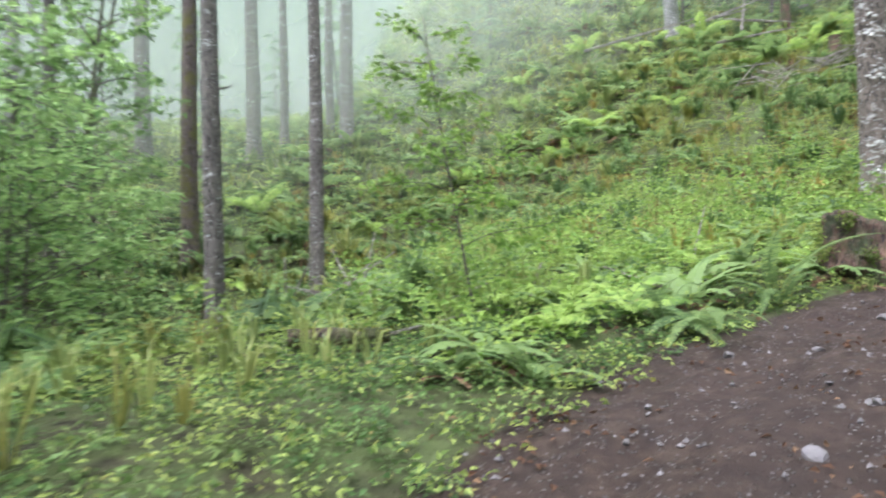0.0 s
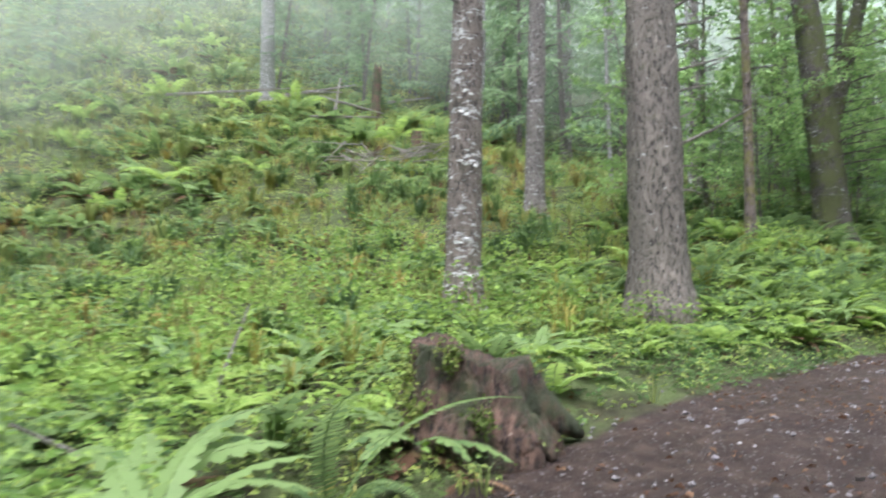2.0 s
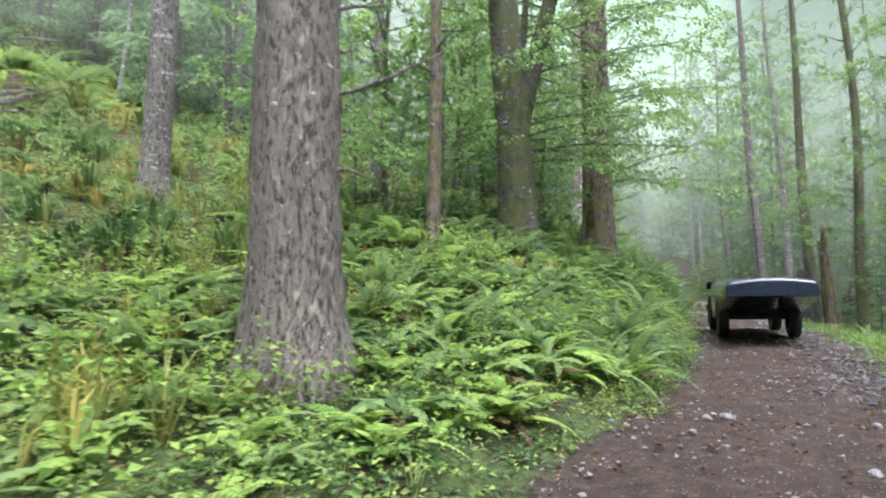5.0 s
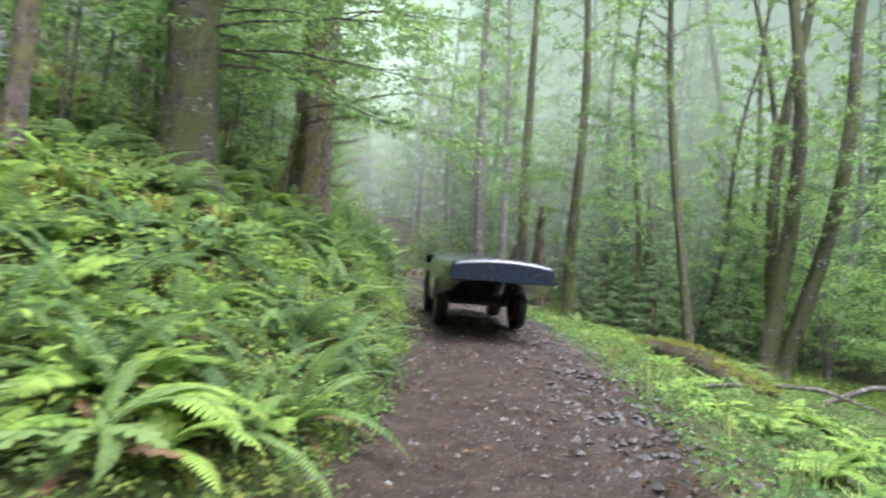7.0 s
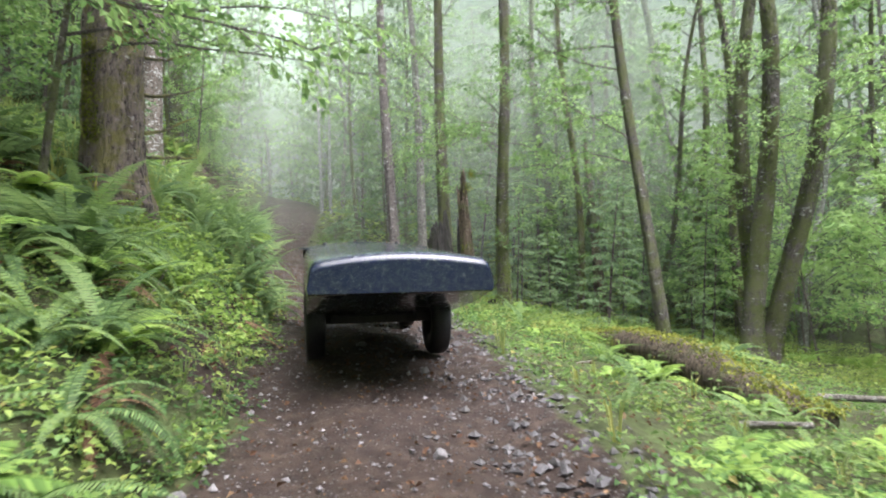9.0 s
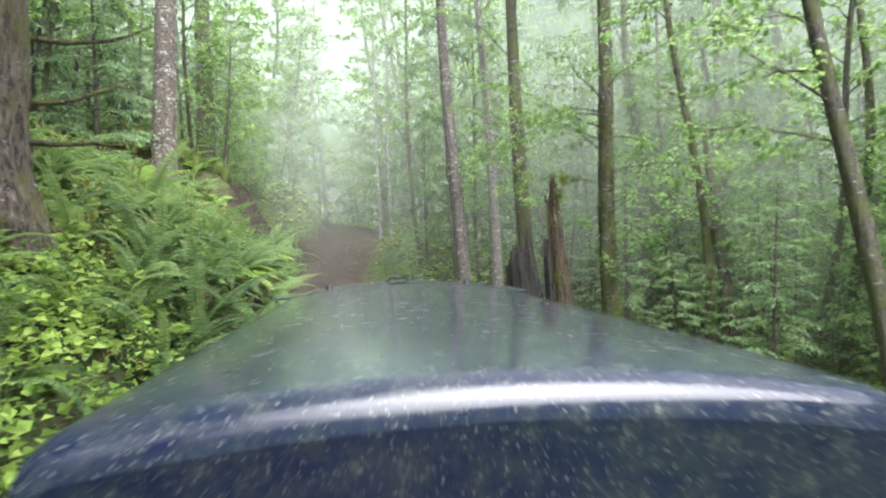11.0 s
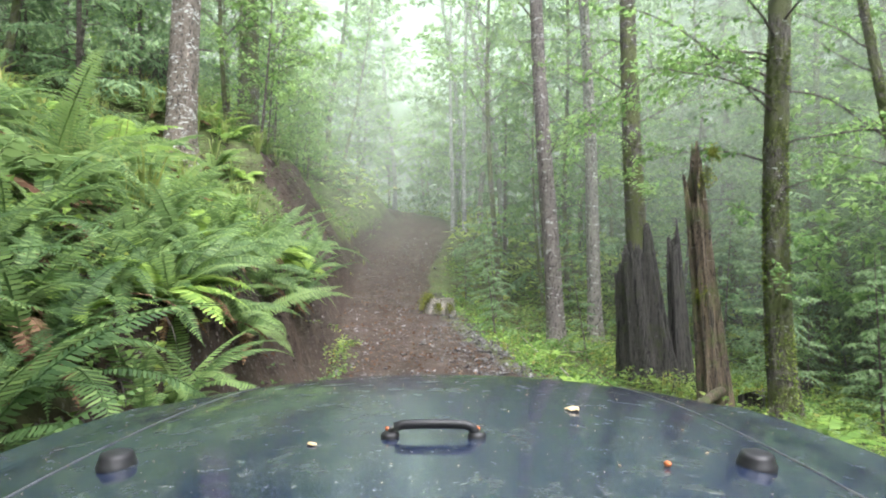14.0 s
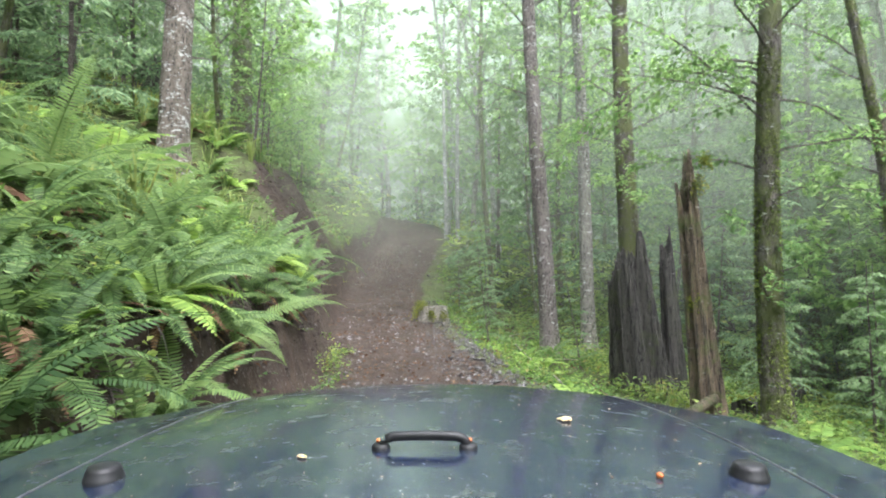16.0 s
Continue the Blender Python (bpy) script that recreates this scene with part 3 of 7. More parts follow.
def broad_spray(line, rng, count, size, spread=0.35, from_=0.25, three=False):
    """Leaves along a limb and its side twigs, and the twigs."""
    length = np.linalg.norm(np.diff(line, axis=0), axis=1).sum()
    tw, lv = [], []
    nt_ = max(3, int(length * 3.5))
    per = max(3, count // nt_)
    for i in range(nt_):
        u = from_ + (1 - from_) * (i + rng.rand()) / nt_
        q = u * (len(line) - 1)
        i0 = min(int(q), len(line) - 2)
        p = line[i0] + (line[i0 + 1] - line[i0]) * (q - i0)
        t = line[i0 + 1] - line[i0]
        t = t / np.linalg.norm(t)
        sd = np.cross(t, [0, 0, 1]) * rng.choice([-1, 1])
        way = t * 0.7 + sd * (0.5 + 0.5 * rng.rand()) + np.array([0, 0, 0.25 * rng.randn()])
        way /= np.linalg.norm(way)
        ll = spread * (0.7 + rng.rand()) * (1.25 - 0.6 * u) * min(1.6, 0.6 + length / 3)
        end = p + way * ll
        tw.append(tube(np.array([p, p + way * ll * 0.5 + np.array([0, 0, 0.02]), end]), [0.007, 0.005, 0.002], 3, closed=False))
        s = rng.rand(per, 1)
        at = p + way * ll * s + 0.04 * rng.randn(per, 3)
        dirs = way + 0.9 * rng.randn(per, 3) * np.array([1, 1, 0.5]) - np.array([0, 0, 0.25])
        lv.append(leaves(at, dirs, size * (0.6 + 0.7 * rng.rand(per)), rng, 0.75 if three else 0.62, 0.10, 0.2, three))
    return joined(tw), joined(lv)


def needle_spray(line, rng, twigs, per, size=0.11, reach=0.45):
    lv = []
    for i in range(twigs):
        u = 0.15 + 0.85 * (i + rng.rand()) / twigs
        q = u * (len(line) - 1)
        i0 = min(int(q), len(line) - 2)
        p = line[i0] + (line[i0 + 1] - line[i0]) * (q - i0)
        t = line[i0 + 1] - line[i0]
        t = t / np.linalg.norm(t)
        sd = np.cross(t, [0, 0, 1]) * (1 if i % 2 else -1)
        ll = reach * (1.15 - 0.75 * u) * (0.7 + 0.6 * rng.rand())
        way = t * 0.55 + sd * 0.85 - np.array([0, 0, 0.25 + 0.2 * rng.rand()])
        s = (np.arange(per) + 0.5)[:, None] / per
        at = p + way * ll * s + np.array([0, 0, -0.12]) * (s * ll) ** 2
        dirs = way + (np.arange(per) % 2 * 2 - 1)[:, None] * t * 0.8 + 0.18 * rng.randn(per, 3)
        lv.append(leaves(at, dirs, size * (0.7 + 0.6 * rng.rand(per)), rng, 0.42, 0.02, 0.15, True))
    return joined(lv)


def at_height(line, z):
    return np.array([np.interp(z, line[:, 2], line[:, k]) for k in range(2)] + [z])


def moss_coat(line, r, rng, n, low, high, side=None, size=0.026):
    """Tufts of moss standing off a stem between two heights; side: the compass turn that they keep to."""
    z = low + (high - low) * rng.rand(n) ** 1.3
    clump = np.sin(z * 3.1 + rng.rand() * 6) + np.sin(z * 7.3)
    a = rng.rand(n) * 6.283 if side is None else math.radians(side) + 0.75 * rng.randn(n)
    keep = clump + 0.9 * np.sin(2 * a + z * 2.0) > -0.5
    z, a = z[keep], a[keep]
    rr = np.interp(z, line[:, 2], r)
    out = np.stack([np.cos(a), np.sin(a), np.zeros(len(a))], 1)
    at = np.stack([np.interp(z, line[:, 2], line[:, 0]), np.interp(z, line[:, 2], line[:, 1]), z], 1) + out * rr[:, None] * 0.98
    return leaves(at, out * 0.8 + rng.randn(len(a), 3) * 0.8 + np.array([0, 0, 0.2]), size * (0.7 + 1.1 * rng.rand(len(a))), rng, 0.9, 0.1, 0.2, True)


def tree(name, label, category, x, y, d, h, bark, lean=(0, 0), bend=0.03, seed=1, n=14, ridges=0.03, flare=0.35, top=0.35, stubs=(), limbs=(),
         crown="", crown_from=8.0, crown_n=16, crown_len=2.2, per=60, leaf_size=0.08, leaf=None, group="", twig=None, far_off=False, moss=0, moss_side=None, moss_mat=None, moss_top=6.0, forks=()):
    """A tree: stem, dead stubs, leafy limbs and, high up, a crown of needles or leaves. limbs, stubs: height, compass turn, length, rise."""
    rng = np.random.RandomState(seed)
    root = thing(name, x, y, gz(x, y), label, category, group)
    line, r, (v, f) = stem(d, h, lean, bend, seed, n, ridges, flare, top)
    part("trunk", mesh_of("trunk", v, f, bark), root)
    if moss:
        v, f = moss_coat(line, r, rng, moss, 0.0, moss_top, moss_side)
        tagged(part("moss", mesh_of("moss", v, f, moss_mat or M_GREENMOSS, smooth=False), root, "shaggy green moss"), kind="stuff")
    green = []
    for k, (z, lx, ly, length, thick) in enumerate(forks):
        up = np.linspace(0, length, 28)[:, None]
        ll = at_height(line, z - 0.25) + up * np.array([[lx, ly, 1.0]]) + 0.05 * np.sin(up * np.array([[1.3, 1.1, 0.0]]))
        az = math.degrees(math.atan2(ly, lx))
        part("trunk", mesh_of("trunk", *tube(ll, np.linspace(thick, 0.35 * thick, len(ll)) * np.where(np.arange(len(ll)) < 1, 1.25, 1.0), n, 0.014, seed + k, ridges), bark), root)
        for q in range(int(length)):
            l2 = limb_line(ll[6 + int(q * 15 / length)], az + 120 * q - 60, 2.4 - 0.1 * q, 20, 25, 8, seed * 47 + q)
            tw, lv = broad_spray(l2, rng, int(per * 2.3), leaf_size, 0.42, 0.15)
            wood_ = joined([tube(l2, np.linspace(0.022, 0.003, len(l2)), 5, 0.05, q), tw])
            part("limb", mesh_of("limb", *wood_, twig or M_TWIG), root)
            green.append(lv)
    for k, (z, az, length, elev) in enumerate(stubs):
        edge = 0.75 * float(np.interp(z, line[:, 2], r))
        ll = limb_line(at_height(line, z) + edge * np.array([math.cos(math.radians(az)), math.sin(math.radians(az)), 0]), az, length, elev, -18, 6, seed * 31 + k)
        part("dead_branch", mesh_of("dead_branch", *tube(ll, np.linspace(0.026, 0.007, len(ll)) * (0.8 + 0.4 * length), 5, 0.08, k), twig or M_TWIG), root)
    for k, (z, az, length, elev) in enumerate(limbs):
        ll = limb_line(at_height(line, z), az, length, elev, 30, 9, seed * 37 + k)
        tw, lv = broad_spray(ll, rng, int(per * length), leaf_size, 0.42, 0.12)
        wood = joined([tube(ll, np.linspace(min(0.02, d * 0.3), 0.003, len(ll)) * (0.45 + 0.18 * length), 5, 0.05, k), tw])
        part("limb", mesh_of("limb", *wood, twig or M_TWIG), root)
        green.append(lv)
    wood, needles = [], []
    for k in range(crown_n if crown else 0):
        z = crown_from + (h - 0.4 - crown_from) * (k + rng.rand()) / crown_n
        size = crown_len * (1.1 - 0.75 * (z - crown_from) / max(0.1, h - crown_from)) * (0.75 + 0.5 * rng.rand())
        az = k * 137.5 + rng.randn() * 20
        if crown == "needle":
            ll = limb_line(at_height(line, z), az, size, 8, 35, 7, seed * 41 + k)
            needles.append(needle_spray(ll, rng, int(per * size / 12) + 4, 7, leaf_size, 0.30 + 0.16 * size))
            wood.append(tube(ll[::2], np.linspace(0.022, 0.004, len(ll[::2])), 3, closed=False))
        else:
            ll = limb_line(at_height(line, z), az, size, 38, 30, 7, seed * 41 + k)
            tw, lv = broad_spray(ll, rng, int(per * size), leaf_size, 0.42, 0.25, far_off)
            green.append(lv)
            if not far_off:
                wood.append(tw)
            wood.append(tube(ll[::3], np.linspace(min(0.026, d * 0.16), 0.004, len(ll[::3])), 3, closed=False))
    if wood:
        tagged(part("branchwork", mesh_of("branchwork", *joined(wood), twig or M_TWIG), root), kind="stuff")
    if green:
        tagged(part("foliage", mesh_of("foliage", *joined(green), leaf or M_TREELEAF, smooth=False), root), kind="stuff")
    if needles:
        tagged(part("crown", mesh_of("crown", *joined(needles), M_NEEDLE, smooth=False), root), kind="stuff")
    return root


tree("sapling", "young alder with pale bright leaves and thin stem", "sapling", 0.32, 7.2, 0.035, 3.2, M_TWIG, (-0.12, 0.02), 0.08, 131, 8, 0, 0.1, 0.3,
     limbs=[(0.7 + 0.14 * q, 137 * q, 1.0 - 0.04 * q, 28) for q in range(17)], per=120, leaf_size=0.085, leaf=M_LADY)
FIRS = "tall firs on the hillside"
tree("fir_tree", "straight grey fir trunk spotted with white lichen", "tree", 7.05, 11.1, 0.5, 21, M_BROWN, (-0.01, 0.0), 0.02, 3, 26, 0.03, 0.45, 0.4,
     stubs=[(2.9, 200, 0.25, 5), (3.6, 20, 0.2, 5), (4.4, 190, 0.3, 0)], crown="needle", crown_from=10, crown_n=16, crown_len=2.2, per=50, group=FIRS)
tree("fir_tree", "thick fir trunk with furrowed brown bark and bare stubs", "tree", 9.45, 9.75, 0.78, 24, M_FIR, (-0.025, 0.0), 0.02, 5, 34, 0.045, 0.4, 0.4,
     stubs=[(1.7, -50, 0.35, -4), (2.05, -44, 0.3, 4), (2.35, -48, 1.15, 14), (2.75, -40, 0.4, 2), (3.1, -55, 0.55, 5), (3.45, -45, 0.8, 2), (3.8, -38, 0.5, 8), (4.1, -50, 0.75, 4), (4.35, -62, 0.7, 4), (4.7, -35, 0.55, 10), (4.9, 140, 0.35, 12), (5.2, -45, 0.6, 4), (3.2, 130, 0.3, 10), (5.7, 150, 0.4, 20)],
     crown="needle", crown_from=11, crown_n=16, crown_len=2.3, per=50, group=FIRS, twig=M_DEAD)
tree("fir_tree", "slim fir trunk mottled with pale lichen", "tree", 12.2, 15.6, 0.48, 20, M_FIRB, (-0.012, 0), 0.04, 7, 18, 0.03, 0.35, 0.4,
     stubs=[(4.2, -30, 0.5, 25), (5.5, 160, 0.4, 10), (6.2, -20, 0.3, 5)], crown="needle", crown_from=9.5, crown_n=14, crown_len=2.0, per=45, group=FIRS)
tree("fir_tree", "pale lichened fir trunk high on the slope", "tree", 11.3, 33.0, 0.7, 20, M_PALE, (-0.03, 0), 0.04, 9, 14, crown="needle", crown_from=9, crown_n=14, crown_len=2.0, per=45, group=FIRS)
tree("fir_tree", "shaded grey fir trunk on the slope", "tree", 23.0, 26.0, 0.55, 22, M_FIRB, (-0.01, 0), 0.04, 11, 12, crown="needle", crown_from=8, crown_n=14, crown_len=2.0, per=45, group=FIRS)
tree("dead_tree", "thin bleached dead pole", "tree", 16.5, 17.2, 0.13, 11, M_PALE, (-0.02, 0.0), 0.05, 13, 8, flare=0.1, stubs=[(2.6, 30, 0.3, 5), (4.4, 200, 0.3, 10)], twig=M_DEAD)
tree("dead_tree", "thin crooked grey dead stem", "tree", 18.5, 26.7, 0.18, 10, M_PALE, (0.03, 0), 0.12, 15, 8, flare=0.1)
tree("dead_tree", "slender pale stem with broken twigs", "tree", 21.0, 17.8, 0.22, 13, M_PALE, (0, 0), 0.08, 17, 8, stubs=[(3, 0, 0.5, 5), (3.8, 120, 0.6, 8), (4.6, 250, 0.6, 0), (5.2, 40, 0.5, 9)], twig=M_DEAD)
tree("fir_tree", "reddish-brown slim conifer trunk with bare twigs", "tree", 14.2, 11.4, 0.22, 14, M_RED, (0.0, 0), 0.03, 19, 12, stubs=[(2.2 + 0.35 * k, 77 * k, 0.5, 6) for k in range(9)],
     crown="needle", crown_from=6, crown_n=20, crown_len=1.6, per=80)
tree("fir_tree", "slim grey trunk in the shade", "tree", 17.5, 15.0, 0.3, 16, M_FIRB, (0, 0), 0.03, 21, 12, crown="needle", crown_from=7, crown_n=22, crown_len=2.0, per=80, stubs=[(2.5 + 0.4 * k, 97 * k, 0.6, 6) for k in range(7)])
big = [(1.7, -92, 4.3, 7), (2.2, -102, 4.0, 9), (1.95, -80, 4.2, 6), (2.0, -60, 1.8, 10), (2.6, -20, 3.0, 22), (2.9, -75, 3.2, 8), (3.2, 200, 2.4, 18), (3.5, -50, 4.2, 14), (3.9, -10, 3.6, 20), (4.2, -95, 3.6, 12), (4.4, 150, 2.6, 20),
       (4.8, -35, 4.2, 16), (5.2, 60, 2.6, 25), (5.6, -70, 4.0, 16), (6.1, 10, 3.2, 22), (6.6, -110, 3.2, 20), (6.4, -90, 4.4, 14), (7.2, -70, 4.4, 16), (8.3, -50, 4.2, 22)]
tree("alder_tree", "dark mossy alder, forked low, with leafy limbs", "tree", 17.3, 11.35, 0.76, 15, M_MOSSY, (-0.03, 0.05), 0.05, 23, 24, 0.05, 0.4, 0.35, limbs=big + [(z + 0.25, az + 37, l_ * 0.85, e + 6) for z, az, l_, e in big if z < 4.3], per=95, leaf_size=0.085,
     crown="broad", crown_from=8.5, crown_n=6, crown_len=2.6, moss=3500, forks=[(2.2, 0.10, -0.21, 9.0, 0.19)])
tree("fir_tree", "broad fir with rusty bark, yellow moss and mossy stubs", "tree", 21.6, 11.2, 0.78, 24, M_RED, (0.0, 0.0), 0.02, 27, 34, 0.045, 0.45, 0.4,
     stubs=[(0.75, -38, 0.85, -6), (1.07, -33, 1.1, 2), (1.6, -36, 1.2, 0), (2.1, -40, 0.95, 2), (2.5, -30, 0.9, 0), (2.9, -28, 1.2, 12), (3.4, -45, 0.6, 4), (3.9, -20, 0.8, 6), (4.5, -60, 0.6, 2), (3.1, 200, 0.7, 5), (4.1, 210, 0.7, 5)],
     crown="needle", crown_from=6.5, crown_n=18, crown_len=3.0, per=50, group=FIRS, moss=9500, moss_side=150, moss_mat=M_MOSS, moss_top=7.5, twig=M_MOSSTWIG)
tree("vine_maple", "slender bush maple arching over the track", "tree", 19.7, 11.0, 0.09, 6.5, M_MOSSY, (0.06, -0.06), 0.10, 181, 10, 0.03, 0.3, 0.4,
     limbs=[(1.6 + 0.33 * q, -85 + 38 * math.sin(2.1 * q), 3.0 + 0.9 * math.sin(1.3 * q + 0.5), 20) for q in range(14)], per=80, leaf_size=0.085, crown="broad", crown_from=4.5, crown_n=8, crown_len=1.8)
tree("fir_tree", "brown fir trunk flecked with white lichen", "tree", 31.3, 15.3, 0.56, 20, M_BROWN, (0.02, 0.0), 0.03, 29, 24, 0.035, 0.35, 0.4, stubs=[(2.2, -60, 0.4, 5), (3, 190, 0.5, 5)],
     crown="needle", crown_from=8, crown_n=14, crown_len=2.0, per=45, group=FIRS)
tree("alder_tree", "dark slim alder with leafy side limbs", "tree", 35.8, 16.6, 0.56, 14, M_MOSSY, (0.0, 0), 0.05, 31, 16, limbs=[(1.8, -60, 2.2, 10), (2.3, -100, 2.6, 12), (2.8, -30, 2.8, 14), (3.3, -75, 3.0, 12),
     (3.8, -120, 2.6, 15), (4.5, -50, 2.8, 18), (5.2, -90, 2.6, 18)], per=90, leaf_size=0.085, crown="broad", crown_from=5.5, crown_n=14, crown_len=2.2)
tree("alder_tree", "dark upright alder, mossy and lichen-patched", "tree", 30.2, 5.72, 0.35, 15, M_MOSSY, (0.0, 0.01), 0.13, 33, 24, 0.05, 0.5, 0.4,
     limbs=[(4.5, 118, 2.9, 14), (4.8, 100, 3.1, 12), (4.2, 135, 2.6, 16), (5.0, 150, 2.8, 14), (3.4, 60, 1.8, 18), (3.6, -110, 2.2, 18), (4.0, 140, 2.2, 22), (4.3, -60, 2.4, 15), (4.7, 95, 2.4, 20), (5.2, 200, 2.2, 20), (1.6, 170, 0.7, 30), (2.0, -120, 0.8, 25), (2.6, 110, 0.9, 20), (2.3, -160, 0.6, 30), (3.0, -140, 1.4, 15)], per=100,
     leaf_size=0.085, crown="broad", crown_from=6.5, crown_n=9, crown_len=2.2, moss=7000, moss_top=5.0)
tree("alder_tree", "leafy alder reaching over the track", "tree", 23.2, 14.6, 0.3, 12, M_MOSSY, (0.0, -0.10), 0.08, 63, 14, 0.05, 0.3, 0.4,
     limbs=[(3.0 + 0.45 * q, -90 + 50 * math.sin(2.4 * q), 2.4 + 0.8 * math.sin(1.7 * q + 1), 14) for q in range(14)], per=95, leaf_size=0.095, crown="broad", crown_from=7, crown_n=18, crown_len=2.0)
tree("alder_tree", "slim leafy alder leaning to the track", "tree", 25.6, 3.0, 0.26, 11, M_MOSSY, (0.0, 0.08), 0.10, 65, 14, 0.05, 0.3, 0.4,
     limbs=[(3.4 + 0.45 * q, 95 + 60 * math.sin(2.4 * q), 2.2 + 0.7 * math.sin(1.7 * q), 16) for q in range(12)], per=95, leaf_size=0.095, crown="broad", crown_from=7, crown_n=9, crown_len=2.0)
tree("birch_tree", "white-patched birch trunk beside the track", "tree", 35.2, 9.0, 0.38, 16, M_BIRCH, (-0.02, 0.03), 0.06, 35, 18, 0.03, 0.4, 0.4,
     limbs=[(3.8, 200, 1.5, 30), (4.6, -40, 1.6, 30), (5.4, 90, 1.8, 30)], per=60, crown="broad", crown_from=6, crown_n=16, crown_len=2.0)
tree("alder_tree", "grey alder trunk behind the charred stump", "tree", 37.5, 8.3, 0.36, 15, M_FIRB, (-0.02, 0.03), 0.06, 37, 14, crown="broad", crown_from=5.5, crown_n=18, crown_len=2.0, per=60)
tree("alder_tree", "mossy alder behind the charred stump", "tree", 34.6, 7.3, 0.46, 15, M_MOSSY, (0.0, 0.01), 0.05, 39, 16, limbs=[(3.2, 200, 1.4, 25), (3.6, 150, 1.5, 20), (4.2, 180, 2.0, 20), (4.8, 240, 2.0, 20), (5.5, 120, 2.2, 22)], per=95,
     crown="broad", crown_from=6.0, crown_n=9, crown_len=2.2, moss=2500)
for k, (x, y) in enumerate([(38.8, 10.8), (41.2, 9.2), (22.2, 15.6)]):
    tree("alder_tree", "slender tall alder with a high airy crown", "tree", x, y, 0.16, 13, M_MOSSY, (0.01, 0.02 - 0.01 * k), 0.12, 161 + k, 10, 0.03, 0.3, 0.4,
         crown="broad", crown_from=4.8, crown_n=26, crown_len=2.6, per=50, leaf_size=0.13, far_off=True)
CLUMP = "alders on the downhill side"
for k, (x, y, d, lx, ly, s) in enumerate([(27.4, 0.75, 0.46, 0.02, -0.03, 41), (27.9, 0.45, 0.40, 0.05, -0.08, 43), (27.7, 0.3, 0.44, 0.02, -0.18, 45), (36.0, -5.2, 0.45, 0.06, -0.26, 47),
                                          (43, -0.5, 0.36, -0.01, 0.04, 49), (40, -1.2, 0.42, -0.05, 0.08, 51), (33.4, 3.4, 0.22, 0.03, 0.0, 53), (24.4, -2.4, 0.34, 0.0, -0.10, 55), (37.5, 3.4, 0.3, 0, 0.05, 57),
                                          (31.2, -0.6, 0.3, 0.04, 0.07, 59), (34.5, 0.2, 0.26, 0.0, -0.10, 67)]):
    tree("alder_tree", "dark mossy alder stem among green saplings", "tree", x, y, d, 14 + k % 3, M_MOSSY, (lx, ly), 0.22, s, 16, 0.06, 0.4, 0.4,
         limbs=[(3.3 + 0.4 * q, 83 * q + 40 * k, 1.5 + 0.25 * (q % 4), 26) for q in range(8)], per=95, crown="broad", crown_from=5.8, crown_n=6, crown_len=2.1, group=CLUMP, moss=7500 if k < 4 else 4200, moss_top=8.0)
tree("birch_tree", "slim pale stem with white crust and bare twigs", "tree", 24.0, -0.9, 0.13, 9, M_PALE, (0.0, 0.01), 0.05, 69, 10, 0.02, 0.2, 0.4, stubs=[(2.4, 250, 0.5, 40), (3.3, 110, 0.7, 40), (4.0, 265, 0.9, 45), (3.6, 90, 0.6, 30)], crown="broad", crown_from=5, crown_n=5, crown_len=1.2)
for k, (x, y, d, lx, ly) in enumerate([(46.2, 13.9, 0.16, 0.0, 0.0), (46.9, 13.6, 0.18, 0.0, 0.0), (44.8, 11.6, 0.22, -0.10, 0.10), (44.5, 10.4, 0.16, -0.05, 0.08)]):
    tree("birch_tree", "thin white birch stem in the mist", "tree", x, y, d, 13, M_PALE, (lx, ly), 0.05, 61 + k, 8, flare=0.1, crown="broad", crown_from=6, crown_n=12, crown_len=1.5, per=45, group="thin birches")
for k, (x, y, d, h) in enumerate([(-3.3, 10.0, 0.31, 15), (-7.3, 20.0, 0.55, 18), (-3.35, 18.4, 0.42, 17), (-9, 33, 0.75, 22), (-13, 30, 0.75, 22), (-4.6, 34, 0.75, 22), (-8.2, 36, 0.5, 20),
                                  (-6.3, 35, 0.45, 20), (-6.0, 37.5, 0.5, 20), (-15, 24, 0.5, 19), (-11.5, 17.5, 0.4, 17), (-8.2, 14.5, 0.3, 16)]):
    tree("fir_tree", "straight slim conifer trunk with lichen spots" if k != 1 else "reddish slim conifer trunk", "tree", x, y, d, h, (M_FIRB, M_RED)[k == 1], (-0.006, 0.0), 0.02, 71 + k, 14, 0.025, 0.3, 0.45,
         stubs=[(1.6 + 0.5 * q, 70 * q, 0.25, 6) for q in range(6)], crown="needle", crown_from=8.5, crown_n=14, crown_len=1.5, per=45, group="slim conifers")

# young trees copied about the wood
rngT = np.random.RandomState(8)
tpl = [tree("sapling", "young leafy alder sapling in the undergrowth", "sapling", 2.0 * k - 10, -24, 0.055, 4.2 + 0.6 * k, M_TWIG, (0.03, 0.02), 0.12, 101 + k, 6, 0, 0.1, 0.2,
            crown="broad", crown_from=0.6, crown_n=18, crown_len=1.5, per=66, leaf_size=0.105, group="saplings") for k in range(3)]
tpf = [tree("sapling", "slim leafy sapling among the trees", "sapling", 2.0 * k - 10, -22, 0.05, 4.4 + 0.6 * k, M_TWIG, (0.03, 0.02), 0.14, 151 + k, 6, 0, 0.1, 0.2,
            crown="broad", crown_from=0.6, crown_n=18, crown_len=1.5, per=56, leaf_size=0.13, group="saplings", far_off=True) for k in range(3)]
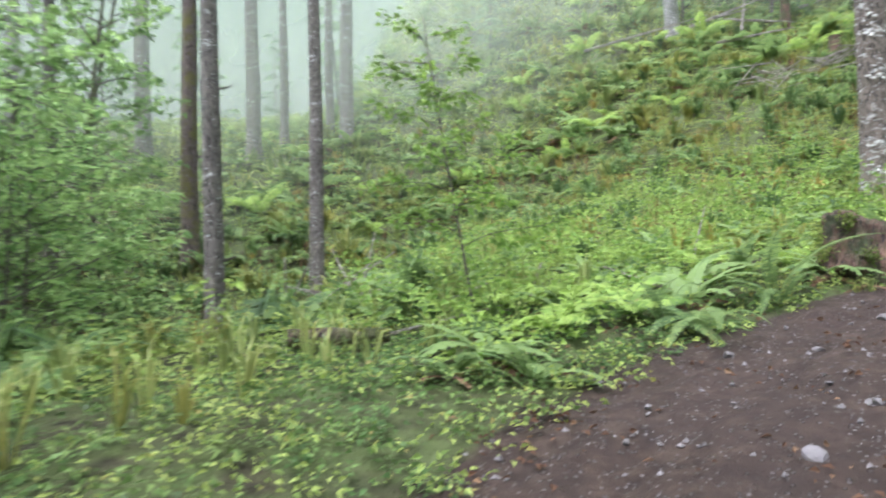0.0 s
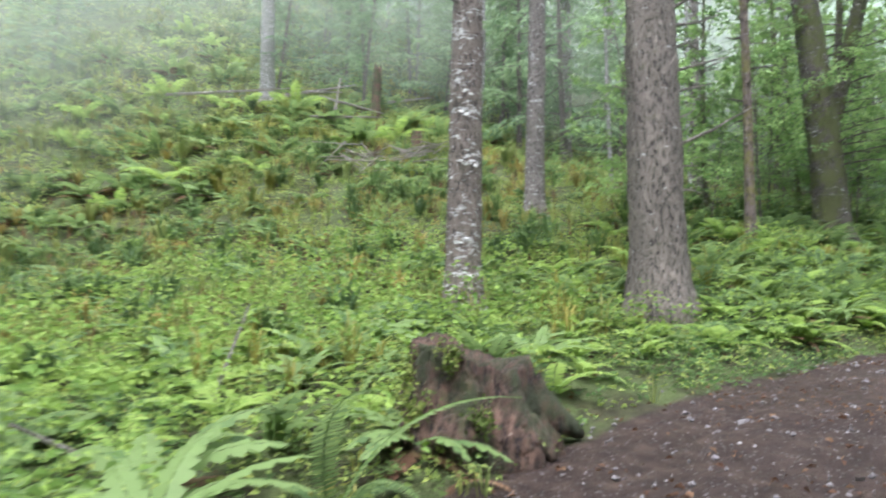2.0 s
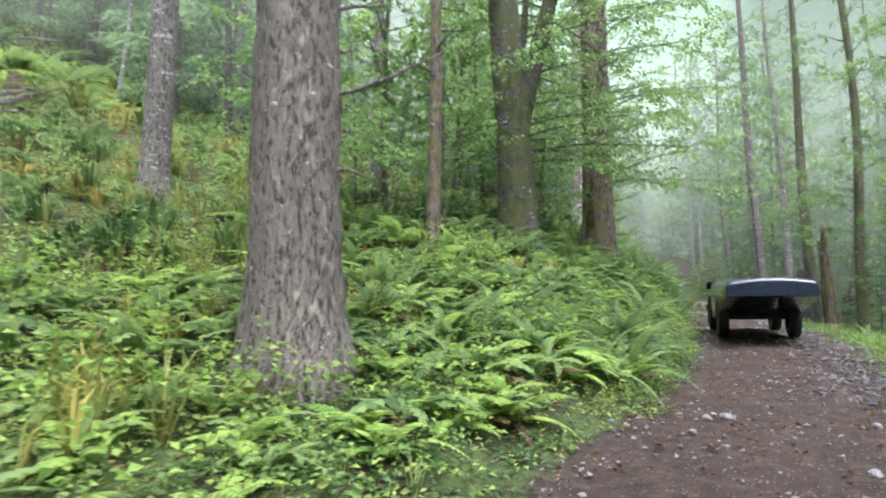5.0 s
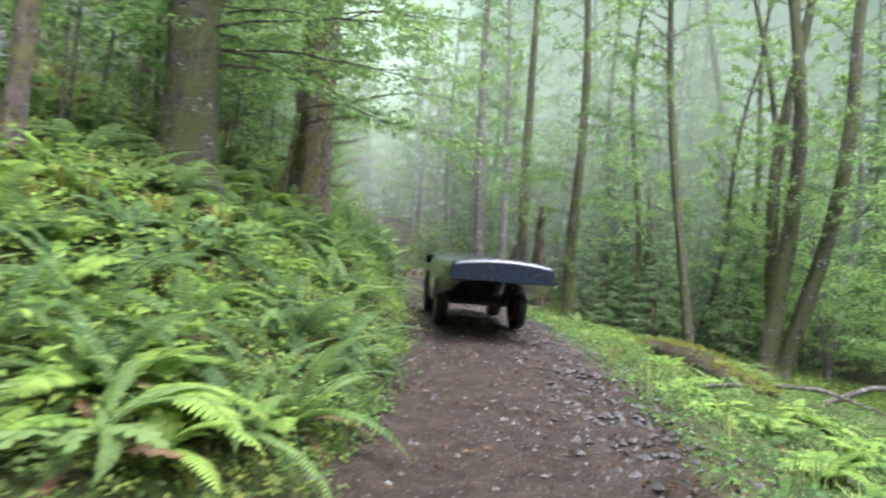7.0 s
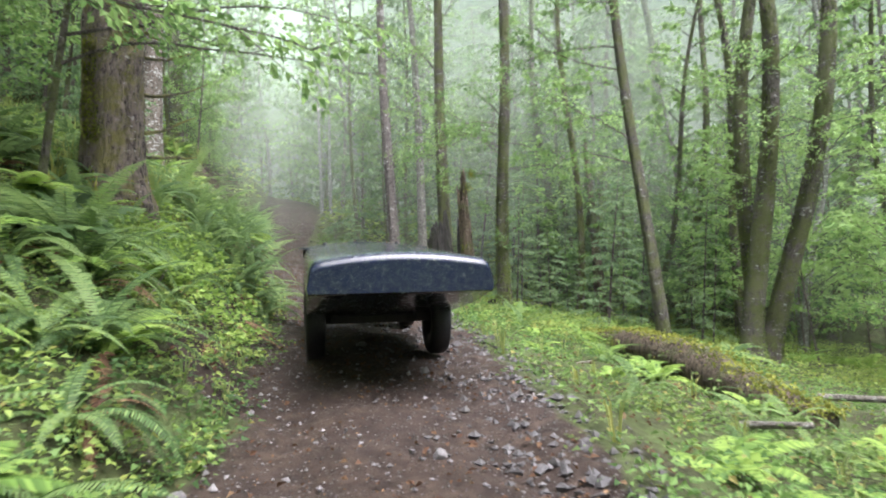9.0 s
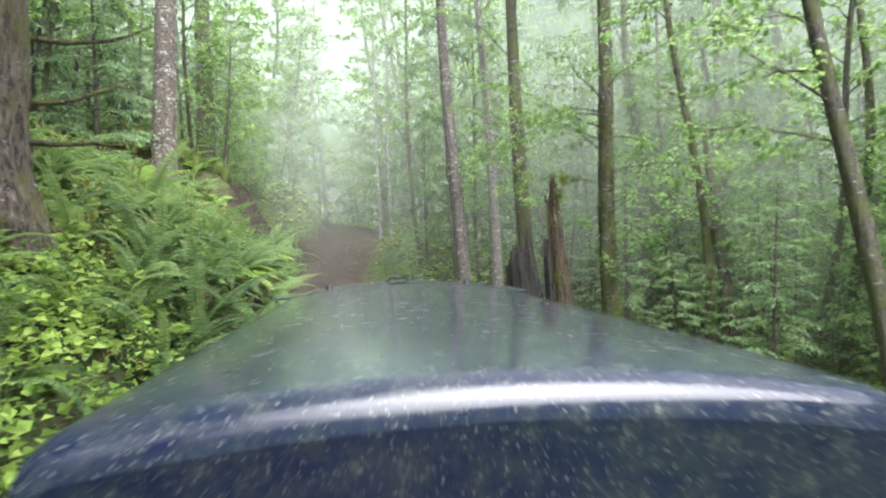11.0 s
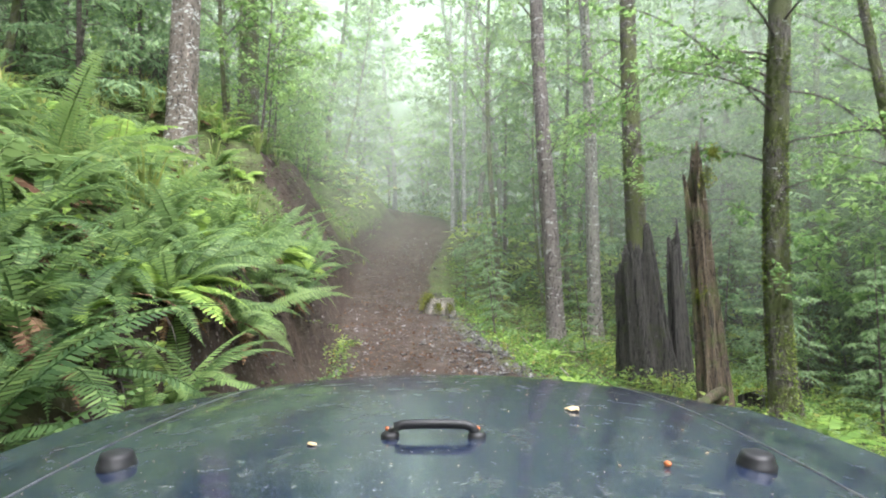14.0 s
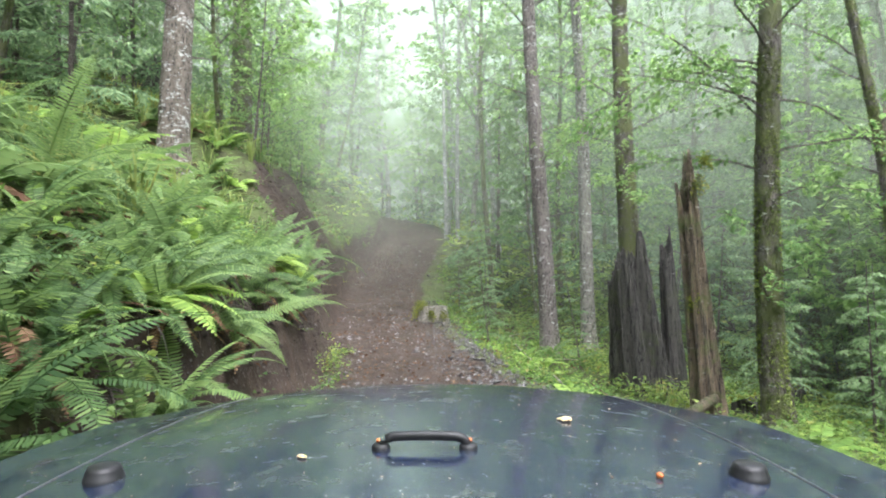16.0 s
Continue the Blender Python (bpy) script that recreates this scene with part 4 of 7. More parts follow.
pol = [tree("young_alder", "young alder with airy bright leaves", "tree", 2.0 * k - 10, -20, 0.12, 8.0 + 1.2 * k, M_MOSSY, (0.02, -0.02), 0.12, 141 + k, 8, 0, 0.2, 0.3,
            crown="broad", crown_from=1.8, crown_n=26, crown_len=1.9, per=70, leaf_size=0.12, group="young alders", far_off=True) for k in range(2)]
hem = [tree("hemlock", "young hemlock with drooping feathery boughs", "tree", 3.0 * k - 12, -27, 0.16, 8 + 2.2 * k, M_TWIG, (0.0, 0.0), 0.03, 111 + k, 8, 0, 0.1, 0.2,
            crown="needle", crown_from=0.8, crown_n=30, crown_len=1.9, per=60, leaf_size=0.20, group="hemlocks") for k in range(3)]
# haze put into the colour: every third far alder takes the pale bark
far = [tree("alder_tree", "slender far alder, grey in the mist", "tree", 3.0 * k - 12, -31, 0.23, 13, (M_PALE, M_MOSSY, M_FIRB)[k], (0.05, -0.03), 0.26, 121 + k, 8, 0.02, 0.2, 0.4,
            crown="broad", crown_from=1.6, crown_n=30, crown_len=2.4, per=46, leaf_size=0.2, group="far alders", far_off=True) for k in range(3)]


def strewn(templates, spots, low=0.8, high=1.2):
    for k, (x, y) in enumerate(spots):
        s = low + (high - low) * rngT.rand()
        ob = copy_thing(templates[k % len(templates)], pose(x, y, gz(x, y) - 0.03, rngT.randn() * 3.2, rngT.randn() * 3.2, rngT.rand() * 360) )
        ob.scale = (s, s, s)


def spots(n, x0, x1, d0, d1, apart=1.6, seed=0):
    """Places scattered along the track between two distances from its line."""
    rng = np.random.RandomState(seed)
    out = []
    for _ in range(n * 60):
        x, y = x0 + (x1 - x0) * rng.rand(), -30 + 75 * rng.rand()
        D = road_frame(x, y)[0][0]
        if d0 < D < d1 and all((x - a) ** 2 + (y - b) ** 2 > apart ** 2 for a, b in out):
            out.append((x, y))
            if len(out) == n:
                break
    return out


strewn(tpl, [(-3.9, 5.8), (-4.7, 7.2), (-5.0, 6.4), (-5.2, 10.2), (-5.6, 7.8), (-6.4, 9.3), (-5.6, 9.0), (-6.8, 12.2), (-6.6, 13.5), (-5.2, 8.6), (-5.9, 8.0), (-6.8, 10.5), (-6.0, 11.5), (-8.5, 9.5), (15.6, 12.0), (18.8, 12.6), (15.0, 13.6), (12.6, 12.6), (20.2, 13.0),
             (19.4, 11.9), (33.4, 14.9), (34.6, 15.4), (38.2, 17.6), (39.5, 16.9), (33, 17.5), (41.5, 17.8), (44, 18.3)], 0.7, 1.1)
strewn(tpl, [(16.2, 12.4), (17.8, 13.2), (20.6, 14.4), (18.2, 15.6), (21.8, 13.2), (22.6, 16.4)], 0.9, 1.3)
strewn(pol, spots(18, 38, 54, -20, -6.5, 1.8, 23), 0.8, 1.25)
strewn(tpl, [(25.5, -1.5), (26.8, -2.6), (28.6, -1.2), (29.5, -3.2), (24.0, -3.4), (27.6, -4.4), (31.0, -2.0), (30.2, 0.6), (22.6, -2.4), (25.2, -4.6)], 0.8, 1.25)
strewn(tpl, [(14.3, 12.4), (15.4, 13.0), (13.3, 13.2), (12.4, 12.2), (19.0, 12.6)], 0.6, 0.9)
strewn(tpf, spots(46, 31, 58, -22, -9.5, 1.5, 5), 0.7, 1.35)
strewn(tpl, [(31.5, 2.4), (33.0, 1.0), (34.8, 4.4), (36.2, 2.2), (32.4, 3.6), (30.4, 1.0), (38.0, 4.6)], 0.4, 0.62)
strewn(tpf, spots(22, 38, 60, 3, 14, 1.4, 6), 0.7, 1.4)
strewn(far, spots(14, 33, 52, -16, -7, 2.4, 17), 0.6, 0.9)
strewn(tpf, spots(44, -8, 20, 8, 30, 1.5, 18), 0.16, 0.34)
strewn(hem, spots(14, 12, 26, 22, 36, 2.0, 19), 0.7, 1.2)
strewn(hem, spots(12, 27, 40, 5.5, 14, 2.2, 20), 0.5, 0.9)
strewn(tpf, spots(9, 36, 46, 2.6, 7, 1.2, 21), 0.35, 0.7)
strewn(pol, [(53, 15.4), (54.5, 17.0), (52.2, 20.8), (55.6, 19.4), (51.0, 19.6), (56.5, 15.2), (54.2, 22.5)], 0.7, 1.1)
strewn(hem, [(57.5, 18.2), (56.2, 21.8), (59.4, 16.2), (55.2, 25.0), (52.0, 23.0)], 0.9, 1.3)
strewn(hem, [(34.2, 10.1), (36.6, 10.5), (33.6, 8.3), (38.2, 11.6), (37.0, 9.3)], 0.2, 0.33)
strewn(hem, [(24.5, 17), (27, 18.5), (39.5, 9.4), (42, 11.2), (38.6, 6.4), (33, 19.5), (29, 17.8), (36, 20.5), (21, 21), (26, 23), (-7.5, 6.5), (-9, 12)], 0.7, 1.2)
strewn(hem, [(20.6 + d * math.cos(radians(a)), 7.8 + d * math.sin(radians(a))) for d, a in ((11, 42), (13, 47), (14.5, 43), (16, 38), (17.5, 46), (20, 39))], 0.5, 0.85)
strewn(hem, spots(22, 34, 62, -24, -8, 2.6, 9), 0.8, 1.4)
strewn(hem, spots(12, 46, 64, -5, 12, 2.6, 15), 0.8, 1.5)
strewn(hem, spots(16, 29, 38, -10, -5.2, 1.1, 27), 0.28, 0.5)
strewn(hem, spots(22, 36, 58, -24, -9, 2.4, 25), 1.2, 1.9)
strewn(far, spots(36, 30, 70, -34, -9, 2.5, 11), 0.8, 1.2)
strewn(far, spots(26, 47, 80, -9, 26, 2.4, 12), 0.8, 1.2)
strewn(hem, spots(30, 20, 50, 15, 42, 2.6, 13), 1.0, 1.7)
strewn(hem, [(-6, 41), (-3.5, 44), (-1, 42), (1.5, 46), (-9.5, 40), (4.5, 49), (-12.5, 37), (8, 52), (12, 50), (3.2, 42.5), (9.5, 43.5), (14.5, 40), (-16, 33), (16, 45)], 0.55, 1.0)
strewn(far, spots(14, -30, -9, 4, 30, 3.0, 14), 0.8, 1.2)
strewn(pol, [(24.6, 14.0), (28.2, 16.0), (26.2, 16.6), (33.8, 15.9), (38.3, 18.7), (41.2, 19.0), (44.2, 19.6), (19.7, 13.4), (15.4, 13.2), (39.4, 5.6), (39.2, 9.7), (41.6, 8.6), (45.2, 10.4),
             (27.2, -7.4), (38.2, 1.0), (33.0, -8.5), (42.0, 4.0), (48.5, 12.5), (47.5, 19.0), (50, 14.5), (-7.2, 12.5), (-9.0, 17), (-10, 13), (22.8, 15.6), (30.6, 18.6)], 0.8, 1.25)
for t_ in tpl + tpf + pol + hem + far:
    for o_ in (*t_.children_recursive, t_):
        bpy.data.objects.remove(o_)


# ---- the vehicle that stands on the track: its bonnet, wings and front wheels ----
def vehicle():
    """The front of a dark blue off-road vehicle. Built with x to its right, y ahead and z up from a point at the windscreen."""
    paint, nt, links, bsdf = material("blue_paint")
    where = coords(nt, links)
    n1, n2 = noise_at(nt, links, where, 3.0, 6, 0.7), noise_at(nt, links, where, 17.0, 9, 0.72)
    specks = ramp(nt, links, noise_at(nt, links, where, 95.0, 4, 0.7), [(0.58, (0, 0, 0)), (0.68, (1, 1, 1))]).outputs[0]
    film = ramp(nt, links, n1, [(0.4, (0.006, 0.010, 0.028)), (0.7, (0.010, 0.016, 0.036))]).outputs[0]
    dust = ramp(nt, links, n2, [(0.44, (0, 0, 0)), (0.60, (0.55, 0.55, 0.55)), (0.72, (0.9, 0.9, 0.9))]).outputs[0]
    film = mixed(nt, links, dust, film, (0.030, 0.038, 0.038))
    scratch = ramp(nt, links, noise_at(nt, links, coords(nt, links, (30, 3.5, 10)), 7.0, 5, 0.65), [(0.66, (0, 0, 0)), (0.72, (0.7, 0.7, 0.7))]).outputs[0]
    film = mixed(nt, links, scratch, film, (0.055, 0.065, 0.062))
    links.new(mixed(nt, links, specks, film, (0.12, 0.13, 0.125)), bsdf.inputs["Base Color"])
    links.new(mixed(nt, links, dust, ramp(nt, links, n1, [(0.35, (0.06, 0.06, 0.06)), (0.7, (0.14, 0.14, 0.14))]).outputs[0], (0.42, 0.42, 0.42)), bsdf.inputs["Roughness"])
    bsdf.inputs["Specular IOR Level"].default_value = 0.34
    bsdf.inputs["Coat Weight"].default_value, bsdf.inputs["Coat Roughness"].default_value = 0.28, 0.05
    bumped(nt, links, bsdf, noise_at(nt, links, where, 120.0, 2, 0.5), 0.05, 0.002)
    rubber, nt, links, bsdf = material("black_rubber")
    links.new(ramp(nt, links, noise_at(nt, links, coords(nt, links), 40.0), [(0.3, (0.006, 0.006, 0.007)), (0.8, (0.018, 0.018, 0.02))]).outputs[0], bsdf.inputs["Base Color"])
    bsdf.inputs["Roughness"].default_value = 0.5
    bsdf.inputs["Specular IOR Level"].default_value = 0.3
    dark, nt, links, bsdf = material("black_underside")
    links.new(ramp(nt, links, noise_at(nt, links, coords(nt, links), 12.0), [(0.3, (0.012, 0.012, 0.012)), (0.8, (0.045, 0.038, 0.034))]).outputs[0], bsdf.inputs["Base Color"])
    bsdf.inputs["Roughness"].default_value = 0.8
    steel, nt, links, bsdf = material("dull_steel")
    bsdf.inputs["Metallic"].default_value, bsdf.inputs["Roughness"].default_value = 0.9, 0.4
    links.new(ramp(nt, links, noise_at(nt, links, coords(nt, links), 20.0), [(0.3, (0.14, 0.14, 0.14)), (0.8, (0.32, 0.31, 0.3))]).outputs[0], bsdf.inputs["Base Color"])

    base = np.array([-0.018, 1.3, -1.46])
    root = new("off_road_vehicle")
    root.matrix_basis = STAND @ Matrix.Translation(base)
    tagged(root, "dark blue off-road vehicle front with a wet speckled bonnet", "vehicle")

    def front(u):
        return 1.97 - 0.12 * (np.abs(u) / 0.6) ** 4

    def drop(u, d):
        return 0.30 + 0.072 * np.clip(d - 0.95, 0, None) ** 2 + 0.045 * np.minimum(np.abs(u) / 0.58, 1.2) ** 2

    def sheet(u0, u1, nu=24, nd=30, lip=0.0):
        """A panel between two lines along the bonnet, given as half-widths at the back and the front, with its rolled front edge and its underside."""
        a, b = np.linspace(0, 1, nu), np.linspace(0, 1, nd)
        A, B = np.meshgrid(a, b, indexing="ij")
        U = (u0[0] + (u0[1] - u0[0]) * B) * (1 - A) + (u1[0] + (u1[1] - u1[0]) * B) * A
        F = front(U)
        Dp = 0.60 + (F - 0.60) * B
        Z = -drop(U, Dp)
        rows_u, rows_d, rows_z = [U], [Dp], [Z]
        for dy, dz in ((0.018, 0.008), (0.028, 0.026), (0.030, 0.06), (0.028, 0.12)):
            rows_u.append(U[:, -1:])
            rows_d.append(Dp[:, -1:] + dy)
            rows_z.append(Z[:, -1:] - dz)
        U, Dp, Z = (np.concatenate(k, 1) for k in (rows_u, rows_d, rows_z))
        m = U.shape[1]
        v = np.stack([U, Dp, Z], -1).reshape(-1, 3) - base * np.array([0, 1, 1])
        i, j = np.meshgrid(np.arange(nu - 1), np.arange(m - 1), indexing="ij")
        i, j = i.ravel(), j.ravel()
        f = np.stack([i * m + j, (i + 1) * m + j, (i + 1) * m + j + 1, i * m + j + 1], 1)
        under = v - np.array([0, 0.004, 0.012])
        n = len(v)
        rim = []
        for j_ in range(m - 1):
            for i_ in (0, nu - 1):
                rim.append((i_ * m + j_, i_ * m + j_ + 1, n + i_ * m + j_ + 1, n + i_ * m + j_))
        for i_ in range(nu - 1):
            for j_ in (0, m - 1):
                rim.append((i_ * m + j_, (i_ + 1) * m + j_, n + (i_ + 1) * m + j_, n + i_ * m + j_))
        edges = np.vstack([v, under])
        return np.vstack([v, under, edges]), np.vstack([f, f[:, ::-1] + n, np.array(rim) + 2 * n])

    part("bonnet", mesh_of("bonnet", *sheet((-0.60, -0.50), (0.60, 0.50), 40, 36), paint), root)
    part("wing", mesh_of("wing", *sheet((0.602, 0.502), (0.80, 0.74), 14, 36), paint), root)
    part("wing", mesh_of("wing", *sheet((-0.80, -0.74), (-0.602, -0.502), 14, 36), paint), root)

    def box(x0, x1, y0, y1, z0, z1, mat_, name, label="", parent=None):
        bm = bmesh.new()
        bmesh.ops.create_cube(bm, size=1, matrix=Matrix.Translation(((x0 + x1) / 2, (y0 + y1) / 2 - base[1], (z0 + z1) / 2 - base[2])) @ Matrix.Diagonal((x1 - x0, y1 - y0, z1 - z0, 1)))
        bmesh.ops.bevel(bm, geom=bm.edges[:], offset=0.012, segments=2, affect="EDGES")
        me = bpy.data.meshes.new(name)
        bm.to_mesh(me)
        bm.free()
        me.materials.append(mat_)
        return part(name, me, parent or root, label)

    box(-0.46, 0.46, 1.86, 1.90, -0.72, -0.44, paint, "grille")
    for k in range(7):
        x = (k - 3) * 0.105
        box(x - 0.022, x + 0.022, 1.895, 1.91, -0.69, -0.50, dark, "grille_slot")
    for sx in (-1, 1):
        box(min(sx * 0.545, sx * 0.565), max(sx * 0.545, sx * 0.565), 1.45, 1.80, -0.98, -0.42, dark, "inner_wing")
        box(min(sx * 0.40, sx * 0.48), max(sx * 0.40, sx * 0.48), -0.92, 2.05, -1.10, -1.01, dark, "frame_rail")
    # scuttle and body tub behind the bonnet
    n_ = 33
    us = np.linspace(-0.66, 0.66, n_ - 8)
    prof = [(-0.73, -1.12), (-0.74, -0.62), (-0.73, -0.46), (-0.70, -0.385)] + [(u, -0.302 - 0.045 * min(abs(u) / 0.58, 1.2) ** 2) for u in us] + [(0.70, -0.385), (0.73, -0.46), (0.74, -0.62), (0.73, -1.12)]
    rows_ = [-2.70, -2.69, -2.66, -2.60, -2.0, -1.4, -0.8, -0.3, 0.2, 0.596]
    floor_ = [-0.62, -0.63, -0.64, -0.65, -0.80, -0.92, -1.03, -1.12, -1.12, -1.12]
    sink = [0.07, 0.035, 0.012, 0.003, 0.0, 0.0, 0.0, 0.0, 0.0, 0.0]
    v = np.array([(x, y - base[1], (z - s_ if z > -0.5 else max(z, b_) if z < -1 else max(z, b_ + 0.04)) - base[2]) for y, s_, b_ in zip(rows_, sink, floor_) for x, z in prof])
    f = [(r * n_ + k, r * n_ + k + 1, (r + 1) * n_ + k + 1, (r + 1) * n_ + k) for r in range(len(rows_) - 1) for k in range(n_ - 1)]
    cap = len(v)
    f += [tuple(range(cap, cap + n_))[::-1], tuple(range(cap + n_, cap + 2 * n_))]
    v = np.vstack([v, v[:n_], v[cap - n_:]])
    f += [(r * n_, (r + 1) * n_, (r + 1) * n_ + n_ - 1, r * n_ + n_ - 1) for r in range(len(rows_) - 1)]
    part("body_tub", mesh_of("body_tub", v, f, paint), root)
    box(-0.74, 0.74, 2.03, 2.15, -1.02, -0.90, dark, "front_bumper")
    for ya, sx in ((1.40, -1), (1.40, 1), (-0.75, -1), (-0.75, 1)):
        if sx > 0:
            box(-0.6, 0.6, ya - 0.04, ya + 0.04, -1.12, -1.04, dark, "axle")
        ang = np.linspace(0, 2 * math.pi, 41)[:-1]
        prof = [(0.20, -0.11), (0.30, -0.125), (0.365, -0.12), (0.39, -0.09), (0.395, 0.0), (0.39, 0.09), (0.365, 0.12), (0.30, 0.125), (0.20, 0.11)]
        v = np.array([(sx * 0.64 + w * 0.8, ya - base[1] + (r * (1 + (0.018 if (q % 2 and r > 0.36) else 0))) * math.cos(a), 0.385 + r * (1 + (0.018 if (q % 2 and r > 0.36) else 0)) * math.sin(a))
                      for q, a in enumerate(ang) for r, w in prof])
        m = len(prof)
        f = np.array([(q * m + j, q * m + (j + 1) % m, (q + 1) % 40 * m + (j + 1) % m, (q + 1) % 40 * m + j) for q in range(40) for j in range(m)])
        wheel = part("wheel", mesh_of("wheel", v, f, rubber), root, "knobbly black tyre on a steel rim")
        rim = [(0.205, 0.085), (0.17, 0.06), (0.06, 0.03), (0.05, 0.07), (0.0, 0.072)]
        v = np.array([(sx * (0.64 + w), ya - base[1] + r * math.cos(a), 0.385 + r * math.sin(a)) for a in ang for r, w in rim])
        m = len(rim)
        f = np.array([(q * m + j, q * m + j + 1, (q + 1) % 40 * m + j + 1, (q + 1) % 40 * m + j) for q in range(40) for j in range(m - 1)])
        part("rim", mesh_of("rim", v, f, steel), wheel)

    def on(u, d):
        return np.array([u, d - base[1], -float(drop(u, d)) - base[2]])

    # thin grey bead added along each wing as the bonnet edge's pale highlight
    for sx in (-1, 1):
        b_ = np.linspace(0, 1, 30)
        u_ = 0.601 - 0.1 * b_
        d_ = 0.60 + (front(u_) - 0.60) * b_
        edge = np.stack([sx * u_, d_ - base[1], -drop(u_, d_) - base[2] + 0.0004], 1)
        part("seam", mesh_of("seam", *tube(edge, [0.0016] * 30, 6), steel), root, "thin grey bead added as the bonnet edge's pale highlight")

    # rubber rests for the windscreen frame, and the tie-down loop
    for u in (-0.468, 0.472):
        prof = [(0.0, 0.0205), (0.016, 0.020), (0.0215, 0.018), (0.0245, 0.013), (0.026, 0.005), (0.028, 0.003), (0.028, -0.004)]
        ang = np.linspace(0, 2 * math.pi, 25)[:-1]
        v = np.array([on(u, 1.01) + (r * math.cos(a), r * 1.1 * math.sin(a), z + 0.002) for a in ang for r, z in prof])
        m = len(prof)
        f = np.array([(q * m + j, q * m + j + 1, (q + 1) % 24 * m + j + 1, (q + 1) % 24 * m + j) for q in range(24) for j in range(m - 1)])
        part("rest", mesh_of("rest", v, f, rubber), root, "round black rubber rest")
    c = on(-0.003, 1.06)
    pts = [(-0.064, 0, 0.0), (-0.063, 0, 0.010), (-0.058, 0, 0.016), (-0.048, 0, 0.0195), (-0.02, 0, 0.0205), (0.02, 0, 0.0205), (0.048, 0, 0.0195), (0.058, 0, 0.016), (0.063, 0, 0.010), (0.064, 0, 0.0)]
    loop = part("tie_down_loop", mesh_of("tie_down_loop", *tube(np.array(pts) + c, [0.0075] * 10, 12), rubber), root, "black tie-down loop")
    for sx in (-1, 1):
        prof = [(0.0, 0.008), (0.011, 0.007), (0.014, 0.004), (0.0145, -0.004)]
        ang = np.linspace(0, 2 * math.pi, 17)[:-1]
        v = np.array([c + (sx * 0.067 + r * math.cos(a), r * math.sin(a), z + 0.001) for a in ang for r, z in prof])
        f = np.array([(q * 4 + j, q * 4 + j + 1, (q + 1) % 16 * 4 + j + 1, (q + 1) % 16 * 4 + j) for q in range(16) for j in range(3)])
        part("foot", mesh_of("foot", v, f, rubber), loop)

    # what has fallen on the bonnet
    def world_at(u, d, lift):
        return root.matrix_basis @ Vector(on(u, d) + np.array([0, 0, lift]))

    straw, nt, links, bsdf = material("dry_leaf")
    links.new(ramp(nt, links, noise_at(nt, links, coords(nt, links), 60.0), [(0.35, (0.32, 0.21, 0.10)), (0.7, (0.62, 0.50, 0.30))]).outputs[0], bsdf.inputs["Base Color"])
    bsdf.inputs["Roughness"].default_value = 0.6
    orange, nt, links, bsdf = material("orange_bud")
    links.new(ramp(nt, links, noise_at(nt, links, coords(nt, links), 90.0), [(0.3, (0.35, 0.08, 0.02)), (0.7, (0.66, 0.22, 0.08))]).outputs[0], bsdf.inputs["Base Color"])

    def dry_leaf(u, d, size, turn, lobes):
        n = 24
        v = [(0, 0, 0.35)] + [((0.55 + 0.45 * abs(math.cos(lobes * math.pi * k / n))) * math.cos(2 * math.pi * k / n), (0.55 + 0.45 * abs(math.cos(lobes * math.pi * k / n))) * 0.75 * math.sin(2 * math.pi * k / n),
              0.10 + 0.16 * math.sin(3.1 * k)) for k in range(n)]
        top = np.array(v) * size
        v = np.vstack([top, top - np.array([0, 0, 0.0016])])
        f = [(0, 1 + k, 1 + (k + 1) % n) for k in range(n)] + [(n + 1, n + 2 + (k + 1) % n, n + 2 + k) for k in range(n)]
        f += [(1 + k, n + 2 + k, n + 2 + (k + 1) % n, 1 + (k + 1) % n) for k in range(n)]
        ob = new("fallen_leaf", mesh_of("fallen_leaf", v, f, straw))
        ob.matrix_basis = Matrix.Translation(world_at(u, d, 0.002)) @ pose(0, 0, 0, 0, 0, turn)
        tagged(ob, "curled straw-yellow dead leaf on the blue bonnet", "leaf")

    dry_leaf(0.255, 1.30, 0.020, 20, 5)
    dry_leaf(-0.185, 1.03, 0.010, 60, 2)
    for u, d, s, kind_ in ((0.325, 0.96, 0.005, orange), (0.066, 1.068, 0.004, orange), (-0.075, 1.068, 0.004, orange)):
        v, f = tube(np.array([(-s * 1.3, 0, 0), (-s, 0, 0), (0, 0, 0), (s, 0, 0), (s * 1.4, 0, 0)]), np.array([0.2, 0.75, 1, 0.7, 0.15]) * s * 0.9, 10, 0.06)
        ob = new("bud_scale", mesh_of("bud_scale", v, f, kind_))
        ob.matrix_basis = Matrix.Translation(world_at(u, d, s * 0.8 if u > 0.1 else 0.012)) @ pose(0, 0, 0, 0, 0, 30)
        tagged(ob, "small orange bud scale fallen on the bonnet", "bud")
    rng = np.random.RandomState(4)
    bits = []
    for _ in range(1300):
        u, d = rng.uniform(-0.66, 0.66), rng.uniform(-2.5, 1.8)
        s, a = rng.uniform(0.0003, 0.0008) * (1 + 1.3 * (rng.rand() > 0.93)), rng.rand() * 6.28
        o = on(u, d) + np.array([0, 0, 0.001])
        w = np.array([math.cos(a), math.sin(a), 0.0])
        bits.append(tube(np.array([o - w * s * 2, o, o + w * s * 2]), [s * 0.4, s * 0.8, s * 0.3], 4))
    ob = new("bonnet_debris", mesh_of("bonnet_debris", *joined(bits), straw))
    ob.matrix_basis = root.matrix_basis.copy()
    tagged(ob, "pale flecks of bark and petals stuck on wet paint", "debris", kind="stuff")


vehicle()


